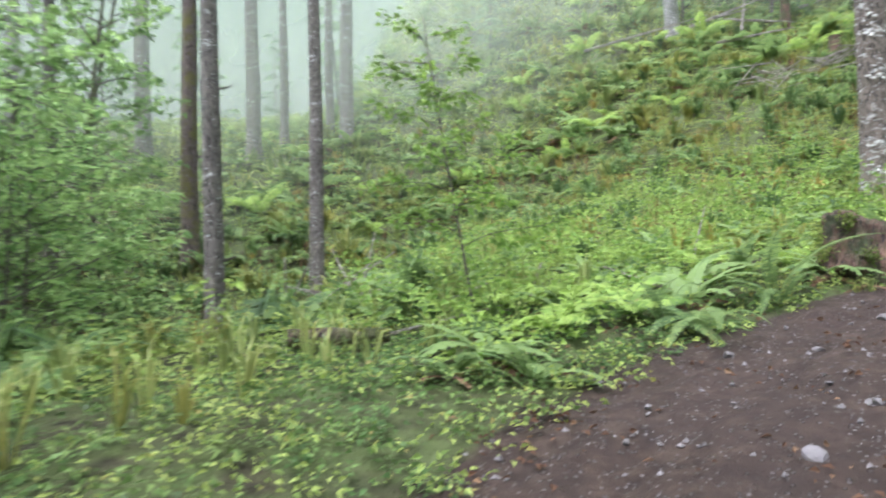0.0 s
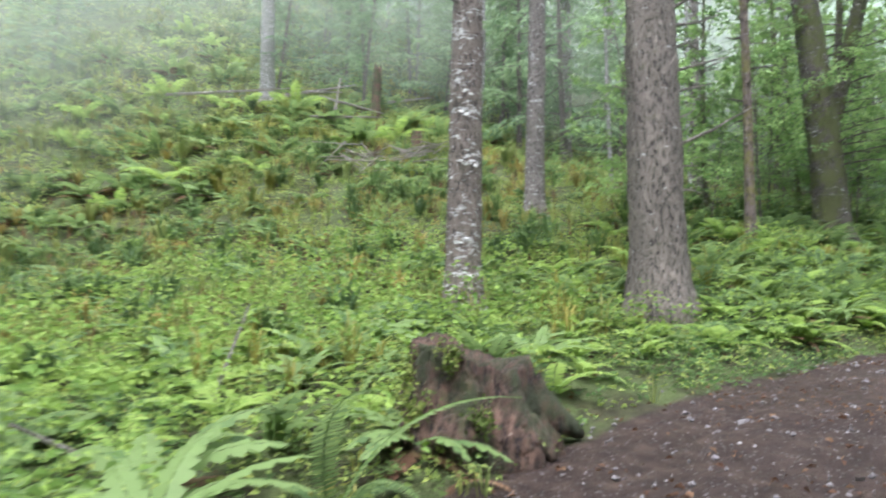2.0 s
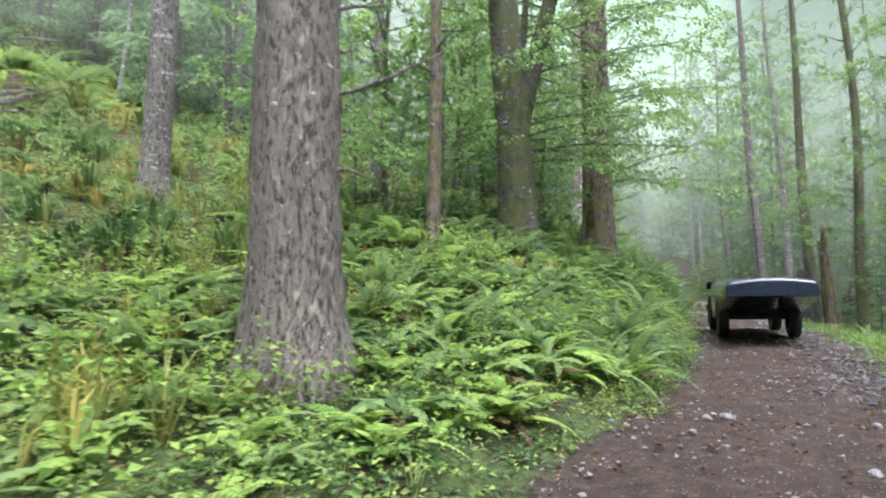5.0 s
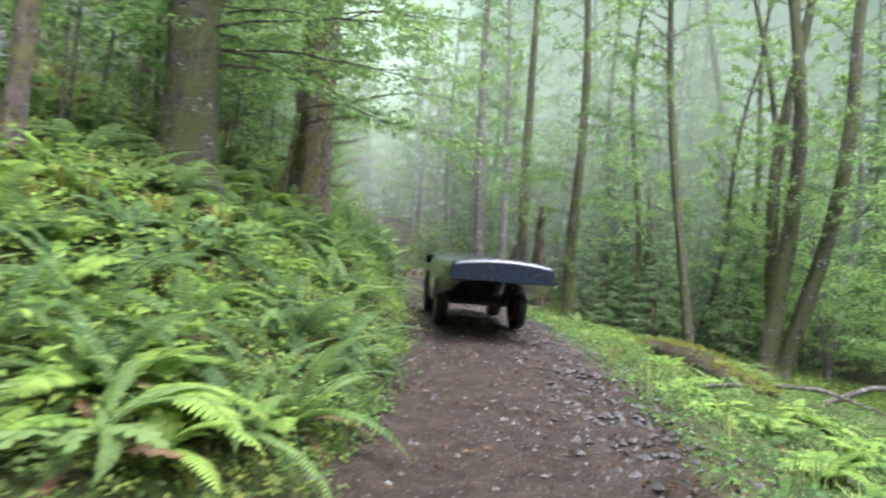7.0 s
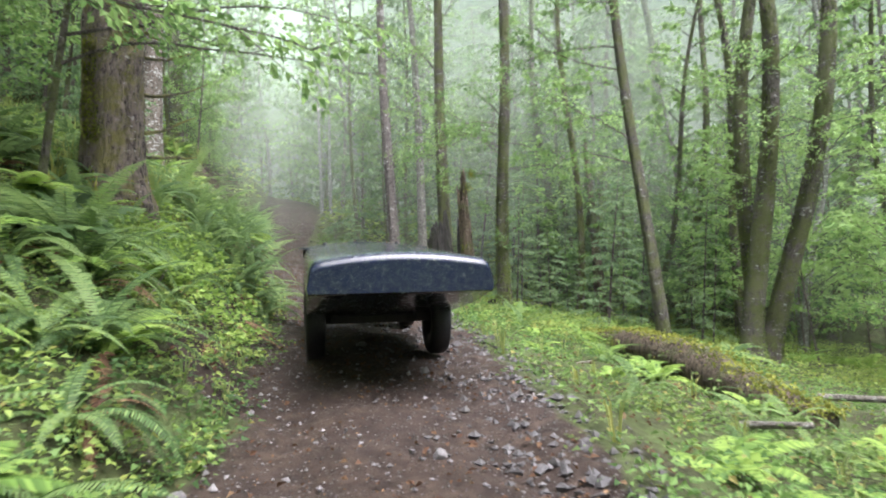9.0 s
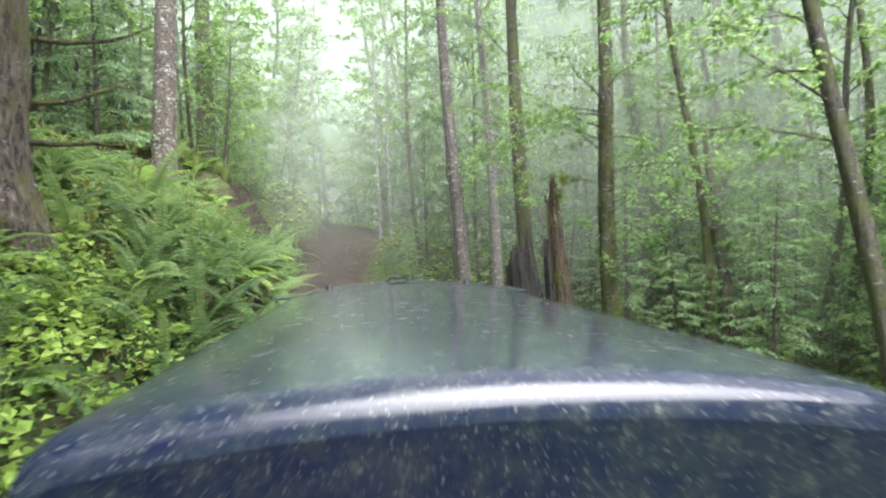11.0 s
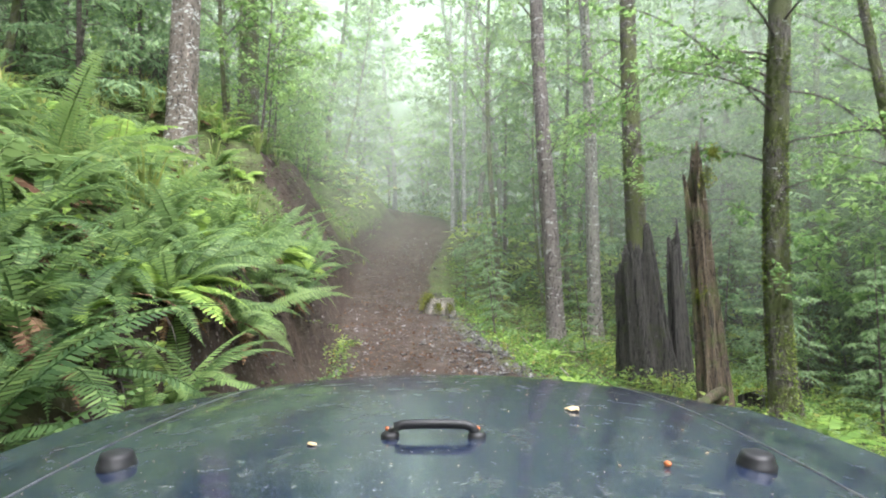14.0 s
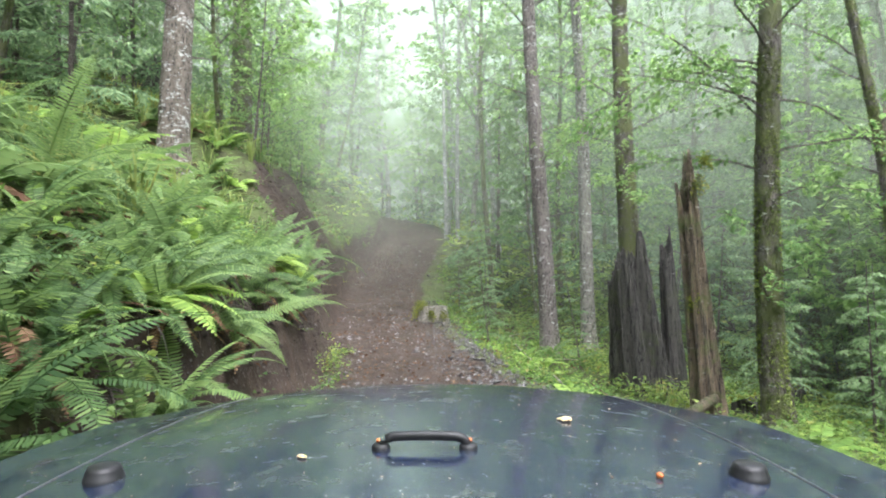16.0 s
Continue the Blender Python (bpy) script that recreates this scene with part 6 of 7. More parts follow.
for k in range(15):
    i = int(np.argmin(np.abs(DENSE[:, 0] - (24.9 + 0.33 * k))))
    o = 1.72 + 0.16 * math.sin(2.7 * k)
    fern(DENSE[i, 0] - TANG[i, 1] * o, DENSE[i, 1] + TANG[i, 0] * o, 11 + k % 3, 0.82 + 0.12 * math.sin(1.9 * k), SWORD, "sword fern hanging over the lip of the raw bank", seed=800 + k, rusty=2 + k % 3, tilt=(30, -6))
for k, (x, o, s, sort) in enumerate([(26.2, -1.75, 0.5, LADY), (27.4, -1.9, 0.55, LADY), (28.3, -1.7, 0.5, LADY), (28.9, -2.3, 0.6, SWORD), (30.4, -1.6, 0.5, LADY), (31.5, -2.2, 0.55, LADY), (33.0, -1.9, 0.6, SWORD), (34.2, -2.4, 0.6, SWORD), (33.6, -3.0, 0.7, SWORD),
                                     (27.9, -2.6, 0.55, LADY), (35.2, -3.2, 0.6, LADY), (29.6, -1.9, 0.45, LADY)]):
    i = int(np.argmin(np.abs(DENSE[:, 0] - x)))
    fern(DENSE[i, 0] - TANG[i, 1] * o, DENSE[i, 1] + TANG[i, 0] * o, 8 + k % 3, s, sort, "small fern on the track's lower verge", seed=840 + k, rusty=k % 2, group="ferns on the lower verge")


def fern_clump(seed, sort, n=10, size=1.0):
    """All the fronds of a fern far from the track, in one mesh."""
    rng = np.random.RandomState(seed)
    out = []
    for k in range(n):
        L_ = size * (0.75 + 0.35 * rng.rand())
        v, f = frond(L_, 7 if sort else 14, 0.12 if sort else 0.16, 70 - 25 * rng.rand(), -20 - 30 * rng.rand(), seed * 9 + k, 0.08 * rng.randn(), 0.5 if sort else 0.36, False)
        out.append((turned(v, pose(0, 0, 0, 6 * rng.randn(), 6 * rng.randn(), k * 360 / n + 15 * rng.randn())), f))
    return mesh_of("fern", *joined(out), M_FERN if sort else M_LADY, smooth=False)


CLUMPS = [fern_clump(k, True, 9 + k % 3) for k in range(5)] + [fern_clump(10 + k, False, 7) for k in range(2)]
SKIRT = joined([(turned(v, pose(0, 0, 0.03, 0, 0, 72 * k + 15)), f) for k in range(5) for v, f in [frond(0.62, 5, 0.11, 12, -40, 90 + k, 0.1, 0.6, False)]])
rngF = np.random.RandomState(21)


def fern_field(n, x0, x1, d0, d1, seed, apart=0.75, low=0.7, high=1.25, light=0.2, label="sword fern tuft on the brushy slope", single=False):
    """Ferns scattered over a stretch of the wood: singly, or as one joined growth where they are past counting."""
    grown = {M_FERN: [], M_LADY: []}
    skirts = []
    for x, y in spots(n, x0, x1, d0, d1, apart, seed):
        if (single and 15.6 < x < 18.3 and 7 < y < 8.9) or raw_bank(x, road_frame(x, y)[0][0]):
            continue
        bright = rngF.rand() < light
        me = CLUMPS[5 + rngF.randint(2)] if bright else CLUMPS[rngF.randint(5)]
        s = low + (high - low) * rngF.rand()
        m = pose(x, y, gz(x, y) - 0.03, 8 * rngF.randn() - 8, 8 * rngF.randn(), rngF.rand() * 360) @ Matrix.Diagonal((s, s, s, 1))
        if single:
            fern(x, y, 8 + rngF.randint(4), s, LADY if bright else SWORD, label, (-6, 4), rngF.randint(3), rngF.randint(9999))
        else:
            co, ix = np.empty(len(me.vertices) * 3, np.float32), np.empty(len(me.loops), np.int32)
            me.vertices.foreach_get("co", co)
            me.loops.foreach_get("vertex_index", ix)
            if not bright and rngF.rand() < 0.5:
                skirts.append((turned(SKIRT[0], m), SKIRT[1]))
            grown[M_LADY if bright else M_FERN].append((turned(co.reshape(-1, 3), m), ix.reshape(-1, 4)))
    if skirts:
        tagged(new("withered_fronds", mesh_of("withered_fronds", *joined(skirts), M_RUST, smooth=False)), "brown withered fronds under the ferns", "undergrowth", kind="stuff")
    for mat_, pieces in grown.items():
        if pieces:
            tagged(new("fern_growth", mesh_of("fern_growth", *joined(pieces), mat_, smooth=False)), label, "undergrowth", kind="stuff")


fern_field(470, -10, 24, 4.2, 26, 31, 0.75, 0.75, 1.15, 0.06)
fern_field(130, 0, 13, 1.8, 6.0, 37, 0.5, 0.5, 0.85, 0.45, "bright feathery ferns in front of the firs")
fern_field(230, -12, 26, 18, 50, 36, 1.1, 1.1, 1.9, 0.15)
fern_field(90, 12, 30, 3.0, 6.8, 38, 0.6, 0.7, 1.1, 0.15, "dark ferns over the shaded bank")
fern_field(95, 10, 28, 1.7, 4.6, 32, 0.5, 0.7, 1.1, 0.25, "green fern on the bank above the track", True)
fern_field(48, 12, 30, -4.6, -1.9, 33, 0.6, 0.45, 0.85, 0.6, "fern among herbs below the track", True)
fern_field(110, 26, 50, -18, -4, 34, 1.0, 0.6, 1.0, 0.7, "ferns on the damp forest floor")
fern_field(80, 28, 38, 2.9, 6.5, 39, 0.5, 0.6, 0.95, 0.12, "ferns above the raw cutting")
fern_field(120, 28, 56, 3, 18, 35, 0.9, 0.8, 1.3, 0.15, "ferns on the shaded bank")


# ---- herbs, grass and litter ----
def herbs(name, n, x0, x1, d0, d1, seed, mat_, label, leaf=(0.05, 0.10), tall=(0.12, 0.45), per=10, patch=0.45, reach=0.16, aspect=0.62, three=False):
    rng = np.random.RandomState(seed)
    low, high = (-12, 88) if d1 > 12 else (-14, 30)
    x, y = x0 + (x1 - x0) * rng.rand(n * 12), low + (high - low) * rng.rand(n * 12)
    D = road_frame(x, y)[0]
    ok = (D > d0 + 0.25 * wob(x * 2, y * 2)) & (D < d1) & (wob(x * 0.8 + seed, y * 0.8) > -0.75 + patch * rng.rand(len(x)))
    ok &= ~raw_bank(x, D) | (rng.rand(len(x)) < 0.2)
    x, y = x[ok][:n], y[ok][:n]
    z = ground(x, y)
    k = np.repeat(np.arange(len(x)), per)
    hgt = tall[0] + (tall[1] - tall[0]) * rng.rand(len(x)) ** 1.5
    u = rng.rand(len(k)) ** 0.6
    a = rng.rand(len(k)) * 6.283
    at = np.stack([x[k] + reach * u * np.cos(a), y[k] + reach * u * np.sin(a), z[k] + hgt[k] * (0.35 + 0.65 * rng.rand(len(k)))], 1)
    way = np.stack([np.cos(a), np.sin(a), 0.15 + 0.35 * rng.randn(len(k))], 1)
    v, f = leaves(at, way, leaf[0] + (leaf[1] - leaf[0]) * rng.rand(len(k)), rng, aspect, 0.12, 0.22, three)
    tagged(new(name, mesh_of(name, v, f, mat_, smooth=False)), label, "undergrowth", kind="stuff")


def grass(name, n, x0, x1, d0, d1, seed, label, tall=(0.15, 0.45), per=12, wide=0.007, mat_=None, flop=0.7):
    rng = np.random.RandomState(seed)
    x, y = x0 + (x1 - x0) * rng.rand(n * 10), -12 + 100 * rng.rand(n * 10)
    D = road_frame(x, y)[0]
    ok = (D > d0) & (D < d1) & (wob(x * 0.7 + seed, y * 0.7) > -0.3) & ~raw_bank(x, D)
    x, y = x[ok][:n], y[ok][:n]
    z = ground(x, y)
    k = np.repeat(np.arange(len(x)), per)
    m = len(k)
    a = rng.rand(m) * 6.283
    hgt = (tall[0] + (tall[1] - tall[0]) * rng.rand(len(x)))[k] * (0.6 + 0.5 * rng.rand(m))
    out = np.stack([np.cos(a), np.sin(a)], 1)
    base = np.stack([x[k], y[k], z[k] - 0.02], 1) + np.concatenate([out * 0.04 * rng.rand(m, 1), np.zeros((m, 1))], 1)
    side = np.stack([-np.sin(a), np.cos(a), np.zeros(m)], 1) * (wide * (0.7 + 0.6 * rng.rand(m)))[:, None]
    fl = flop * (0.3 + rng.rand(m))
    p1 = base + np.concatenate([out * (0.25 * fl * hgt)[:, None], (0.62 * hgt)[:, None]], 1)
    p2 = base + np.concatenate([out * (0.9 * fl * hgt)[:, None], (hgt * (1 - 0.45 * fl))[:, None]], 1)
    v = np.stack([base - side, base + side, p1 + side, p1 - side, p2], 1).reshape(-1, 3)
    q = np.arange(m)[:, None] * 5
    f = np.concatenate([q + np.array([[0, 1, 2, 3]]), q + np.array([[3, 2, 4, 4]])])
    f = [tuple(r) if r[2] != r[3] else tuple(r[:3]) for r in f.tolist()]
    tagged(new(name, mesh_of(name, v, f, mat_ or M_GRASS, smooth=False)), label, "undergrowth", kind="stuff")


herbs("undergrowth", 4200, -4, 31, 1.2, 7, 51, M_HERB, "bright green leafy herbs lining the track", (0.03, 0.07), tall=(0.05, 0.26), per=9, patch=0.9)
herbs("undergrowth", 4000, -6, 16, 3.6, 11.5, 74, M_HERB, "green leafy brush at the foot of the hill", (0.03, 0.068), (0.03, 0.30), 11, 1.0, 0.18, 0.62)
herbs("undergrowth", 6500, -12, 27, 10, 27, 52, M_HERB, "green leafy brush over the hillside", (0.06, 0.11), (0.03, 0.26), 9, 1.2, 0.2, 0.8, True)
herbs("bush", 900, -12, 24, 4, 28, 73, M_HERB, "knee-high leafy bushes over the hillside", (0.05, 0.085), (0.25, 0.65), 18, 0.8, 0.3, 0.68)
herbs("undergrowth", 6000, -16, 28, 22, 58, 58, M_HERB, "green brush high on the hillside", (0.12, 0.22), (0.1, 0.6), 8, 0.8, 0.45, 0.75, True)
herbs("undergrowth", 3200, -24, 28, 44, 80, 59, M_HERB, "dense brush along the hill's crest", (0.25, 0.5), (0.3, 1.4), 8, 0.3, 0.8, 0.75, True)
herbs("undergrowth", 2800, 8, 42, -7, -1.3, 53, M_VERGE, "low green herbs below the track", (0.04, 0.08), (0.06, 0.36), 10, 1.1)
herbs("undergrowth", 7500, 24, 42, -16, -3.2, 54, M_HERB, "green herbs on the damp forest floor", (0.045, 0.09), (0.06, 0.4), 9, 0.7, 0.22, 0.7, True)
herbs("undergrowth", 1800, 40, 62, -22, -1.6, 86, M_HERB, "dense brush where the track drops from sight", (0.14, 0.3), (0.2, 1.4), 9, 0.3, 0.5, 0.75, True)
herbs("undergrowth", 1200, 42, 62, 1.8, 16, 87, M_HERB, "dense brush above the track's far bend", (0.14, 0.3), (0.2, 1.4), 9, 0.3, 0.5, 0.75, True)
herbs("undergrowth", 7000, 26, 50, 1.6, 16, 55, M_VERGE, "leafy brush on the shaded bank", (0.05, 0.095), (0.1, 0.5), 9, 0.4, 0.22, 0.7, True)
herbs("undergrowth", 2400, -14, -2.6, 2.0, 11, 56, M_TREELEAF, "leafy young brush beneath the conifers", (0.05, 0.09), (0.2, 1.2), 13, 0.5, 0.35, 0.6)
herbs("groundcover", 5600, 7, 31, 1.1, 4.2, 71, M_VERGE, "fine clover-like leaves carpeting the bank", (0.03, 0.058), (0.02, 0.16), 11, 0.05, 0.16, 0.9, True)
herbs("groundcover", 2000, 7, 36, -4.6, -1.15, 72, M_VERGE, "fine clover-like leaves carpeting the verge", (0.03, 0.058), (0.02, 0.14), 11, 0.9, 0.16, 0.9, True)
herbs("wood_sorrel", 520, 19.4, 22.3, 1.35, 3.4, 75, M_LADY, "bright three-leaved wood sorrel on the bank", (0.05, 0.085), (0.10, 0.30), 12, 0.1, 0.13, 0.95)
herbs("wood_sorrel", 1300, 11.5, 19.5, 1.25, 3.3, 76, M_HERB, "small green herbs over the raw bank", (0.035, 0.065), (0.03, 0.22), 11, 0.2, 0.14, 0.8)
herbs("groundcover", 3000, -4, 9, 1.5, 4.6, 77, M_VERGE, "fine bright leaves carpeting the track's edge", (0.03, 0.06), (0.02, 0.18), 12, 0.1, 0.16, 0.85, True)
herbs("bush", 420, -1, 9, 2.8, 10, 57, M_LADY, "bright leafy thimbleberry bushes", (0.05, 0.09), (0.4, 1.0), 14, 0.2, 0.35, 0.8)
herbs("bush", 420, 0, 15, 2.0, 7.5, 78, M_LADY, "leafy green brambles and berry bushes before the firs", (0.05, 0.10), (0.12, 0.5), 16, 0.9, 0.24, 0.72)
herbs("bush", 240, 12, 31, 2.2, 6.5, 79, M_LADY, "leafy shrubs between the ferns", (0.05, 0.10), (0.15, 0.6), 15, 1.0, 0.26, 0.72)
herbs("groundcover", 1100, 25, 44, -2.6, -1.25, 80, M_LADY, "bright low herbs along the track's lower side", (0.04, 0.08), (0.03, 0.2), 11, 1.0, 0.16, 0.8)
def broad_plant(x, y, n, size, label, seed):
    """A rosette of large oval leaves, each a part."""
    rng = np.random.RandomState(seed)
    root = thing("broad_leaved_plant", x, y, gz(x, y), label, "plant")
    for k in range(n):
        a, lift, l_ = 2.4 * k, math.radians(30 + 40 * rng.rand()), size * (0.75 + 0.5 * rng.rand())
        out, side = np.array([math.cos(a), math.sin(a), 0.0]), np.array([-math.sin(a), math.cos(a), 0.0])
        v, f = [], []
        for q in range(7):
            u = q / 6
            mid = out * l_ * u * math.cos(lift) + np.array([0, 0, l_ * (u * math.sin(lift) - 0.45 * u * u)])
            w = 0.24 * l_ * math.sin(math.pi * min(1.0, 0.06 + 0.94 * u)) ** 0.8 + 0.004
            v += [mid + side * w + np.array([0, 0, 0.25 * w]), mid, mid - side * w + np.array([0, 0, 0.25 * w])]
            if q:
                f += [(3 * q - 3, 3 * q - 2, 3 * q + 1, 3 * q), (3 * q - 2, 3 * q - 1, 3 * q + 2, 3 * q + 1)]
        part("leaf", mesh_of("leaf", np.array(v), f, M_LADY), root)


broad_plant(32.6, 9.2, 11, 0.42, "bright green broad-leaved plant by the birch", 1)
broad_plant(31.6, 8.6, 7, 0.28, "small broad-leaved plant on the verge", 2)
for k, (x, y, l_, m_) in enumerate([(24.6, 10.9, 0.2, 7), (26.6, 12.2, 0.18, 7), (25.6, 11.9, 0.2, 6), (23.6, 11.2, 0.2, 6), (14.2, 9.2, 0.2, 8), (16.0, 9.4, 0.22, 8), (12.6, 8.8, 0.2, 7), (22.6, 10.5, 0.18, 6)]):
    broad_plant(x, y, m_ + 3, l_ * 1.5, "bright leafy shoot among the ferns", 10 + k)
for k in range(16):
    i = int(np.argmin(np.abs(DENSE[:, 0] - (25.5 + 0.7 * k))))
    o, a, l_ = -1.5 - 1.2 * abs(math.sin(2.3 * k)), 1.7 * k, 0.35 + 0.3 * abs(math.sin(1.1 * k))
    x, y = DENSE[i, 0] - TANG[i, 1] * o, DENSE[i, 1] + TANG[i, 0] * o
    log("dead_stick", "brown dead stick lying on the verge", [(x, y, 0.05), (x + l_ * math.cos(a), y + l_ * math.sin(a), 0.08 + 0.1 * (k % 3))], [0.018, 0.008], M_ROT if k % 2 else M_DEAD, 5, 0, 150 + k, "stick")
grass("grass", 3500, -9, 26, 3.0, 30, 61, "tufts of yellow-green grass on the slope", (0.25, 0.75), 10, 0.012)
grass("grass", 1300, 2, 42, 1.25, 2.6, 62, "grass along the track's edge", (0.1, 0.35), 10, 0.005)
grass("grass", 700, 6, 42, -4.4, -1.3, 63, "grass along the track's lower edge", (0.15, 0.5), 9, 0.006)
grass("grass", 1700, -14, 26, 25, 52, 66, "long pale grass high on the slope", (0.5, 1.1), 7, 0.03)
grass("grass", 300, 24, 35, 2.6, 6.5, 67, "long arching grass tufts on the bank", (0.45, 0.9), 14, 0.011)
grass("tussock", 330, -8, 17, 5.0, 26, 81, "strap-leaved fern tussocks on the hillside", (0.5, 0.95), 30, 0.022, M_FERN, 1.15)
grass("tussock", 150, -6, 22, 14, 40, 82, "large arching tussocks high on the hillside", (0.8, 1.3), 26, 0.04, M_GRASS, 1.2)
grass("tussock", 160, -6, 18, 6.0, 30, 83, "yellowing straw-coloured tussocks on the hillside", (0.4, 0.8), 26, 0.016, M_STRAW, 1.1)
herbs("bush", 260, -3, 9, 4.5, 13, 84, M_LADY, "pale green leafy berry canes on the slope", (0.06, 0.11), (0.3, 0.9), 16, 1.0, 0.3, 0.75)
herbs("bracken", 150, 0, 11, 8, 18, 88, M_STRAW, "yellow and orange withering bracken on the hillside", (0.06, 0.12), (0.15, 0.6), 16, 1.0, 0.3, 0.5)
herbs("leaf_litter", 2600, 6, 44, -1.15, 1.15, 85, M_RUST, "brown leaf scraps and bark bits on the dirt", (0.012, 0.035), (0.0, 0.02), 3, 0.1, 0.2)
grass("dead_grass", 800, -6, 24, 6.0, 26, 64, "withered straw-brown stalks", (0.3, 0.7), 9, 0.008, M_RUST)
herbs("leaf_litter", 2600, 0, 42, -4.0, 4.5, 65, M_RUST, "rust-brown fallen leaves and fern litter", (0.03, 0.07), (0.01, 0.04), 5, 0.3, 0.25)


# ---- stones on the track ----
def stone_mesh(seed):
    bm = bmesh.new()
    bmesh.ops.create_icosphere(bm, subdivisions=2, radius=1.0)
    rng = np.random.RandomState(seed)
    cut = [(Vector(rng.randn(3)).normalized(), 0.55 + 0.3 * rng.rand()) for _ in range(9)]
    for v in bm.verts:
        for nrm, d in cut:
            over = v.co.dot(nrm) - d
            if over > 0:
                v.co -= nrm * over
        v.co.z *= 0.6
    me = bpy.data.meshes.new("stone")
    bm.to_mesh(me)
    bm.free()
    me.materials.append(M_STONE)
    return me


STONES = [stone_mesh(k) for k in range(6)]
boulder = new("boulder", STONES[3])
boulder.matrix_basis = pose(-4.75, 8.55, gz(-4.75, 8.55) + 0.08, 8, 0, 30) @ Matrix.Diagonal((0.27, 0.22, 0.3, 1))
tagged(boulder, "dark grey boulder in the leafy brush", "boulder")
rngS = np.random.RandomState(12)
for k in range(190):
    i = rngS.randint(len(DENSE))
    while not 0 < DENSE[i, 0] < 45:
        i = rngS.randint(len(DENSE))
    off = rngS.uniform(-1.6, 1.4)
    x, y = DENSE[i, 0] - TANG[i, 1] * off + rngS.uniform(-0.3, 0.3), DENSE[i, 1] + TANG[i, 0] * off
    s = 0.025 + 0.055 * rngS.rand() ** 2
    ob = new("stone", STONES[k % 6])
    ob.matrix_basis = pose(x, y, gz(x, y) + 0.02 * s, 10 * rngS.randn(), 10 * rngS.randn(), 360 * rngS.rand()) @ Matrix.Diagonal((s, s * 0.8, s, 1))
    tagged(ob, "grey angular stone bedded in the dirt track", "stone", "stones on the track")


def gravel(n, seed):
    rng = np.random.RandomState(seed)
    i = rng.randint(0, len(DENSE), n * 3)
    i = i[(DENSE[i, 0] > -0.5) & (DENSE[i, 0] < 44)][:n]
    m = len(i)
    off = rng.uniform(-1.6, 1.45, m)
    x, y = DENSE[i, 0] - TANG[i, 1] * off + rng.uniform(-0.3, 0.3, m), DENSE[i, 1] + TANG[i, 0] * off + rng.uniform(-0.3, 0.3, m)
    s = 0.006 + 0.022 * rng.rand(m) ** 2.5
    z = ground(x, y) + 0.3 * s
    oct_ = np.array([(1, 0, 0), (0, 1, 0), (-1, 0, 0), (0, -1, 0), (0, 0, 0.7), (0, 0, -0.7)], float)
    v = oct_[None] * s[:, None, None] * (0.7 + 0.6 * rng.rand(m, 6, 1)) + 0.2 * s[:, None, None] * rng.randn(m, 6, 3) + np.stack([x, y, z], 1)[:, None]
    f = np.array([(0, 1, 4), (1, 2, 4), (2, 3, 4), (3, 0, 4), (1, 0, 5), (2, 1, 5), (3, 2, 5), (0, 3, 5)])
    f = (np.arange(m)[:, None, None] * 6 + f[None]).reshape(-1, 3)
    tagged(new("gravel", mesh_of("gravel", v.reshape(-1, 3), f, M_STONE, smooth=False)), "loose grey gravel scattered over the dirt", "gravel", kind="stuff")


gravel(8200, 3)


def gravel_heap(n, seed):
    """Coarser stones along the track's lower side."""
    rng = np.random.RandomState(seed)
    run = np.where((DENSE[:, 0] > 13) & (DENSE[:, 0] < 38))[0]
    i = run[rng.randint(0, len(run), n)]
    off = -1.0 + 0.33 * rng.randn(n)
    x, y = DENSE[i, 0] - TANG[i, 1] * off + rng.uniform(-0.3, 0.3, n), DENSE[i, 1] + TANG[i, 0] * off
    s = 0.012 + 0.035 * rng.rand(n) ** 2
    oct_ = np.array([(1, 0, 0), (0, 1, 0), (-1, 0, 0), (0, -1, 0), (0, 0, 0.7), (0, 0, -0.7)], float)
    v = oct_[None] * s[:, None, None] * (0.7 + 0.6 * rng.rand(n, 6, 1)) + 0.2 * s[:, None, None] * rng.randn(n, 6, 3) + np.stack([x, y, ground(x, y) + 0.2 * s], 1)[:, None]
    f = np.array([(0, 1, 4), (1, 2, 4), (2, 3, 4), (3, 0, 4), (1, 0, 5), (2, 1, 5), (3, 2, 5), (0, 3, 5)])
    f = (np.arange(n)[:, None, None] * 6 + f[None]).reshape(-1, 3)
    tagged(new("gravel", mesh_of("gravel", v.reshape(-1, 3), f, M_SCREE, smooth=False)), "coarse dark grey gravel along the track's side", "gravel", kind="stuff")


gravel_heap(3400, 9)


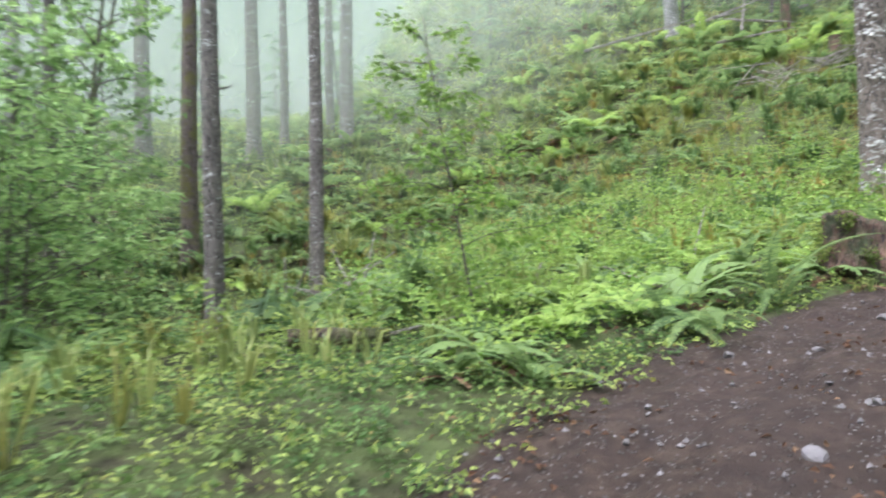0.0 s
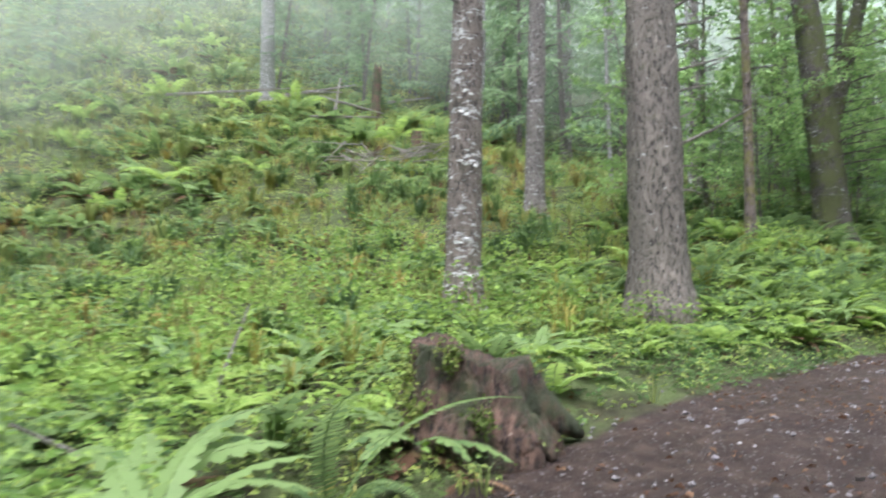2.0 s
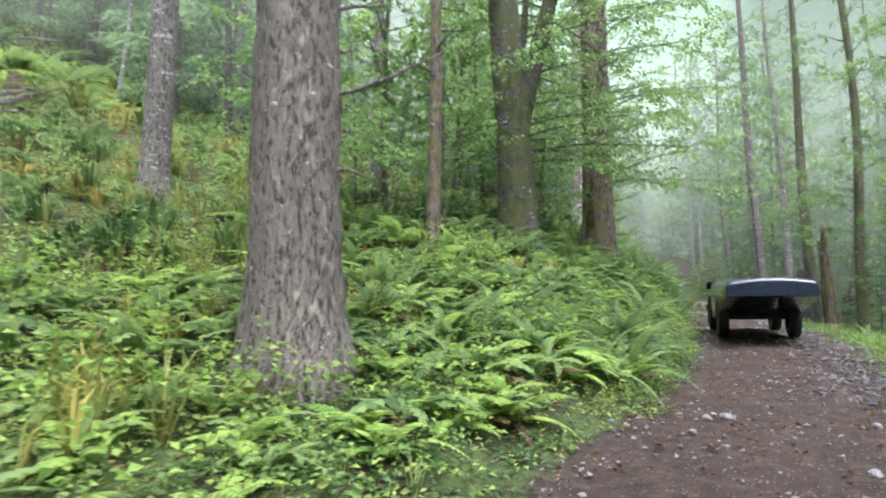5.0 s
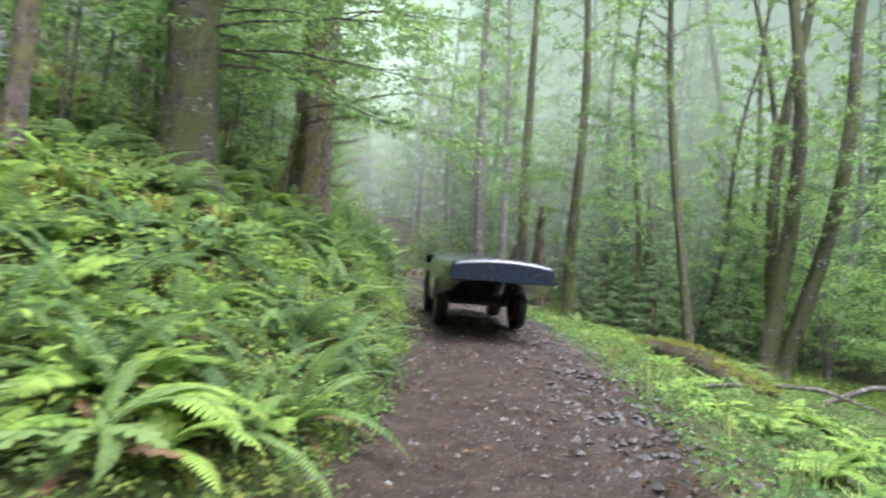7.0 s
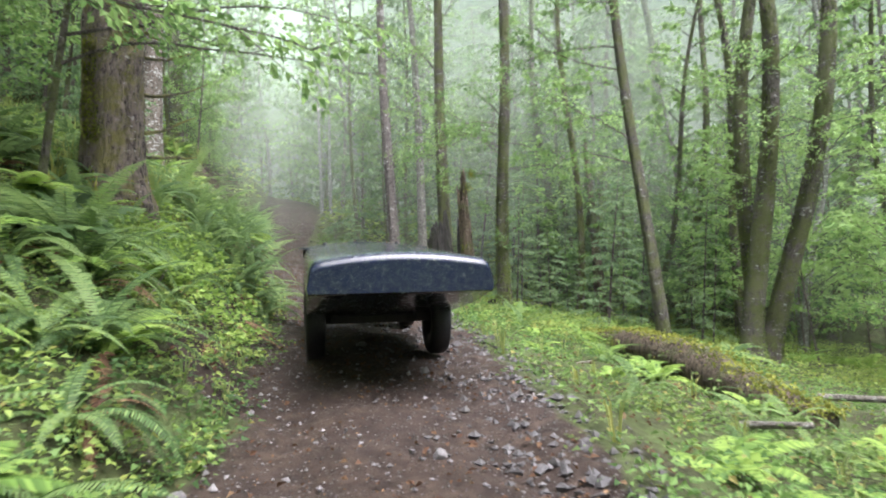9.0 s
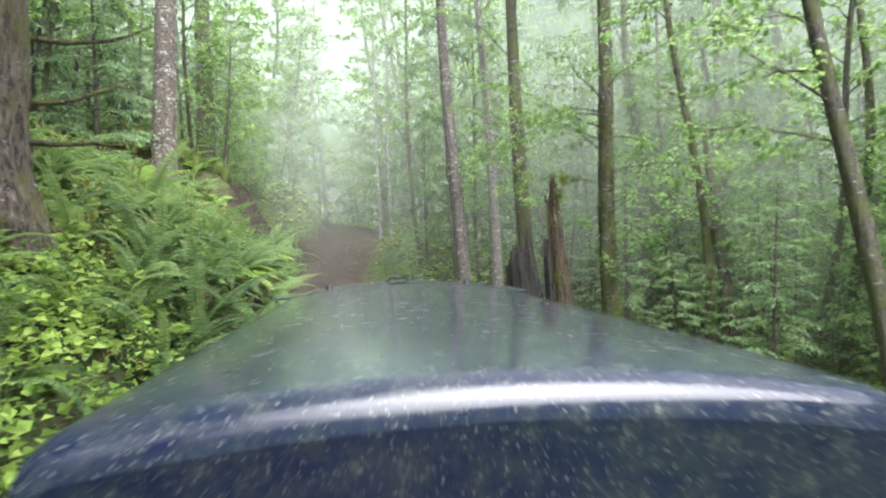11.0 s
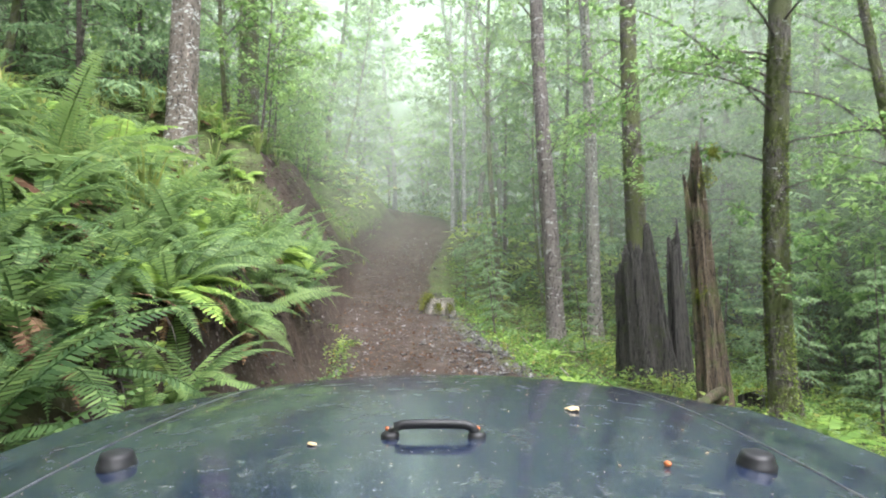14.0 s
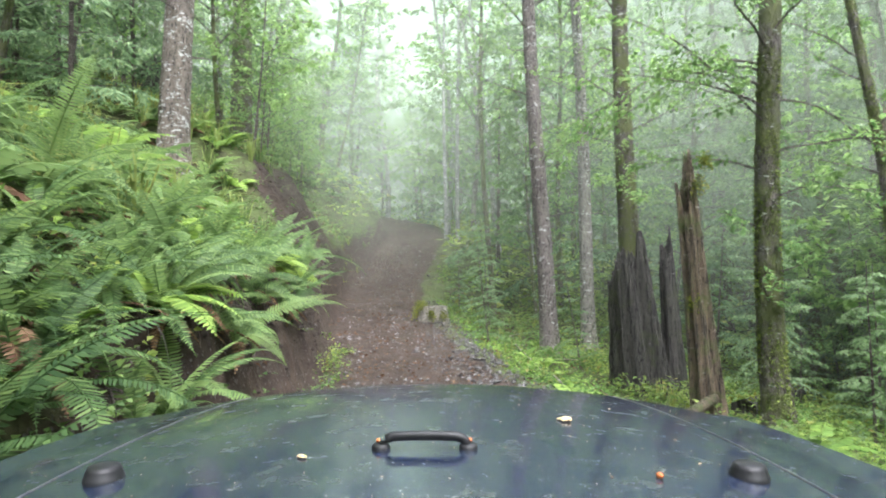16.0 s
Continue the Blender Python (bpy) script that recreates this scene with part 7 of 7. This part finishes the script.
def raw_soil(n, seed):
    """Clods, small stones and root ends sticking out of the raw bank."""
    rng = np.random.RandomState(seed)
    run = np.where((DENSE[:, 0] > 24) & (DENSE[:, 0] < 38.5))[0]
    i = run[rng.randint(0, len(run), n)]
    off = 1.32 + np.where(DENSE[i, 0] > 31.5, 1.8, 0.75) * rng.rand(n) ** 1.4
    x, y = DENSE[i, 0] - TANG[i, 1] * off + rng.uniform(-0.3, 0.3, n), DENSE[i, 1] + TANG[i, 0] * off
    sz = 0.006 + 0.026 * rng.rand(n) ** 2.5
    oct_ = np.array([(1, 0, 0), (0, 1, 0), (-1, 0, 0), (0, -1, 0), (0, 0, 0.8), (0, 0, -0.8)], float)
    v = oct_[None] * sz[:, None, None] * (0.7 + 0.6 * rng.rand(n, 6, 1)) + 0.2 * sz[:, None, None] * rng.randn(n, 6, 3) + np.stack([x, y, ground(x, y)], 1)[:, None]
    f = np.array([(0, 1, 4), (1, 2, 4), (2, 3, 4), (3, 0, 4), (1, 0, 5), (2, 1, 5), (3, 2, 5), (0, 3, 5)])
    f = (np.arange(n)[:, None, None] * 6 + f[None]).reshape(-1, 3)
    tagged(new("soil_clods", mesh_of("soil_clods", v.reshape(-1, 3), f, M_CLOD, smooth=False)), "dark crumbling soil clods on the raw bank", "soil", kind="stuff")
    hang = []
    for k in range(150):
        i = run[rng.randint(0, len(run))]
        o = 1.65 + (1.3 if DENSE[i, 0] > 31.5 else 0.3) * rng.rand()
        x, y = DENSE[i, 0] - TANG[i, 1] * o, DENSE[i, 1] + TANG[i, 0] * o
        ll = limb_line((x, y, gz(x, y) - 0.02), math.degrees(math.atan2(-TANG[i, 0], TANG[i, 1])) + 50 * rng.randn(), 0.2 + 0.4 * rng.rand(), 10, 110, 6, 900 + k)
        hang.append(tube(ll, np.linspace(0.006 + 0.006 * rng.rand(), 0.002, len(ll)), 4, closed=False))
    tagged(new("hanging_roots", mesh_of("hanging_roots", *joined(hang), M_TWIG)), "thin brown roots hanging from the cut bank", "roots", kind="stuff")


raw_soil(4200, 41)
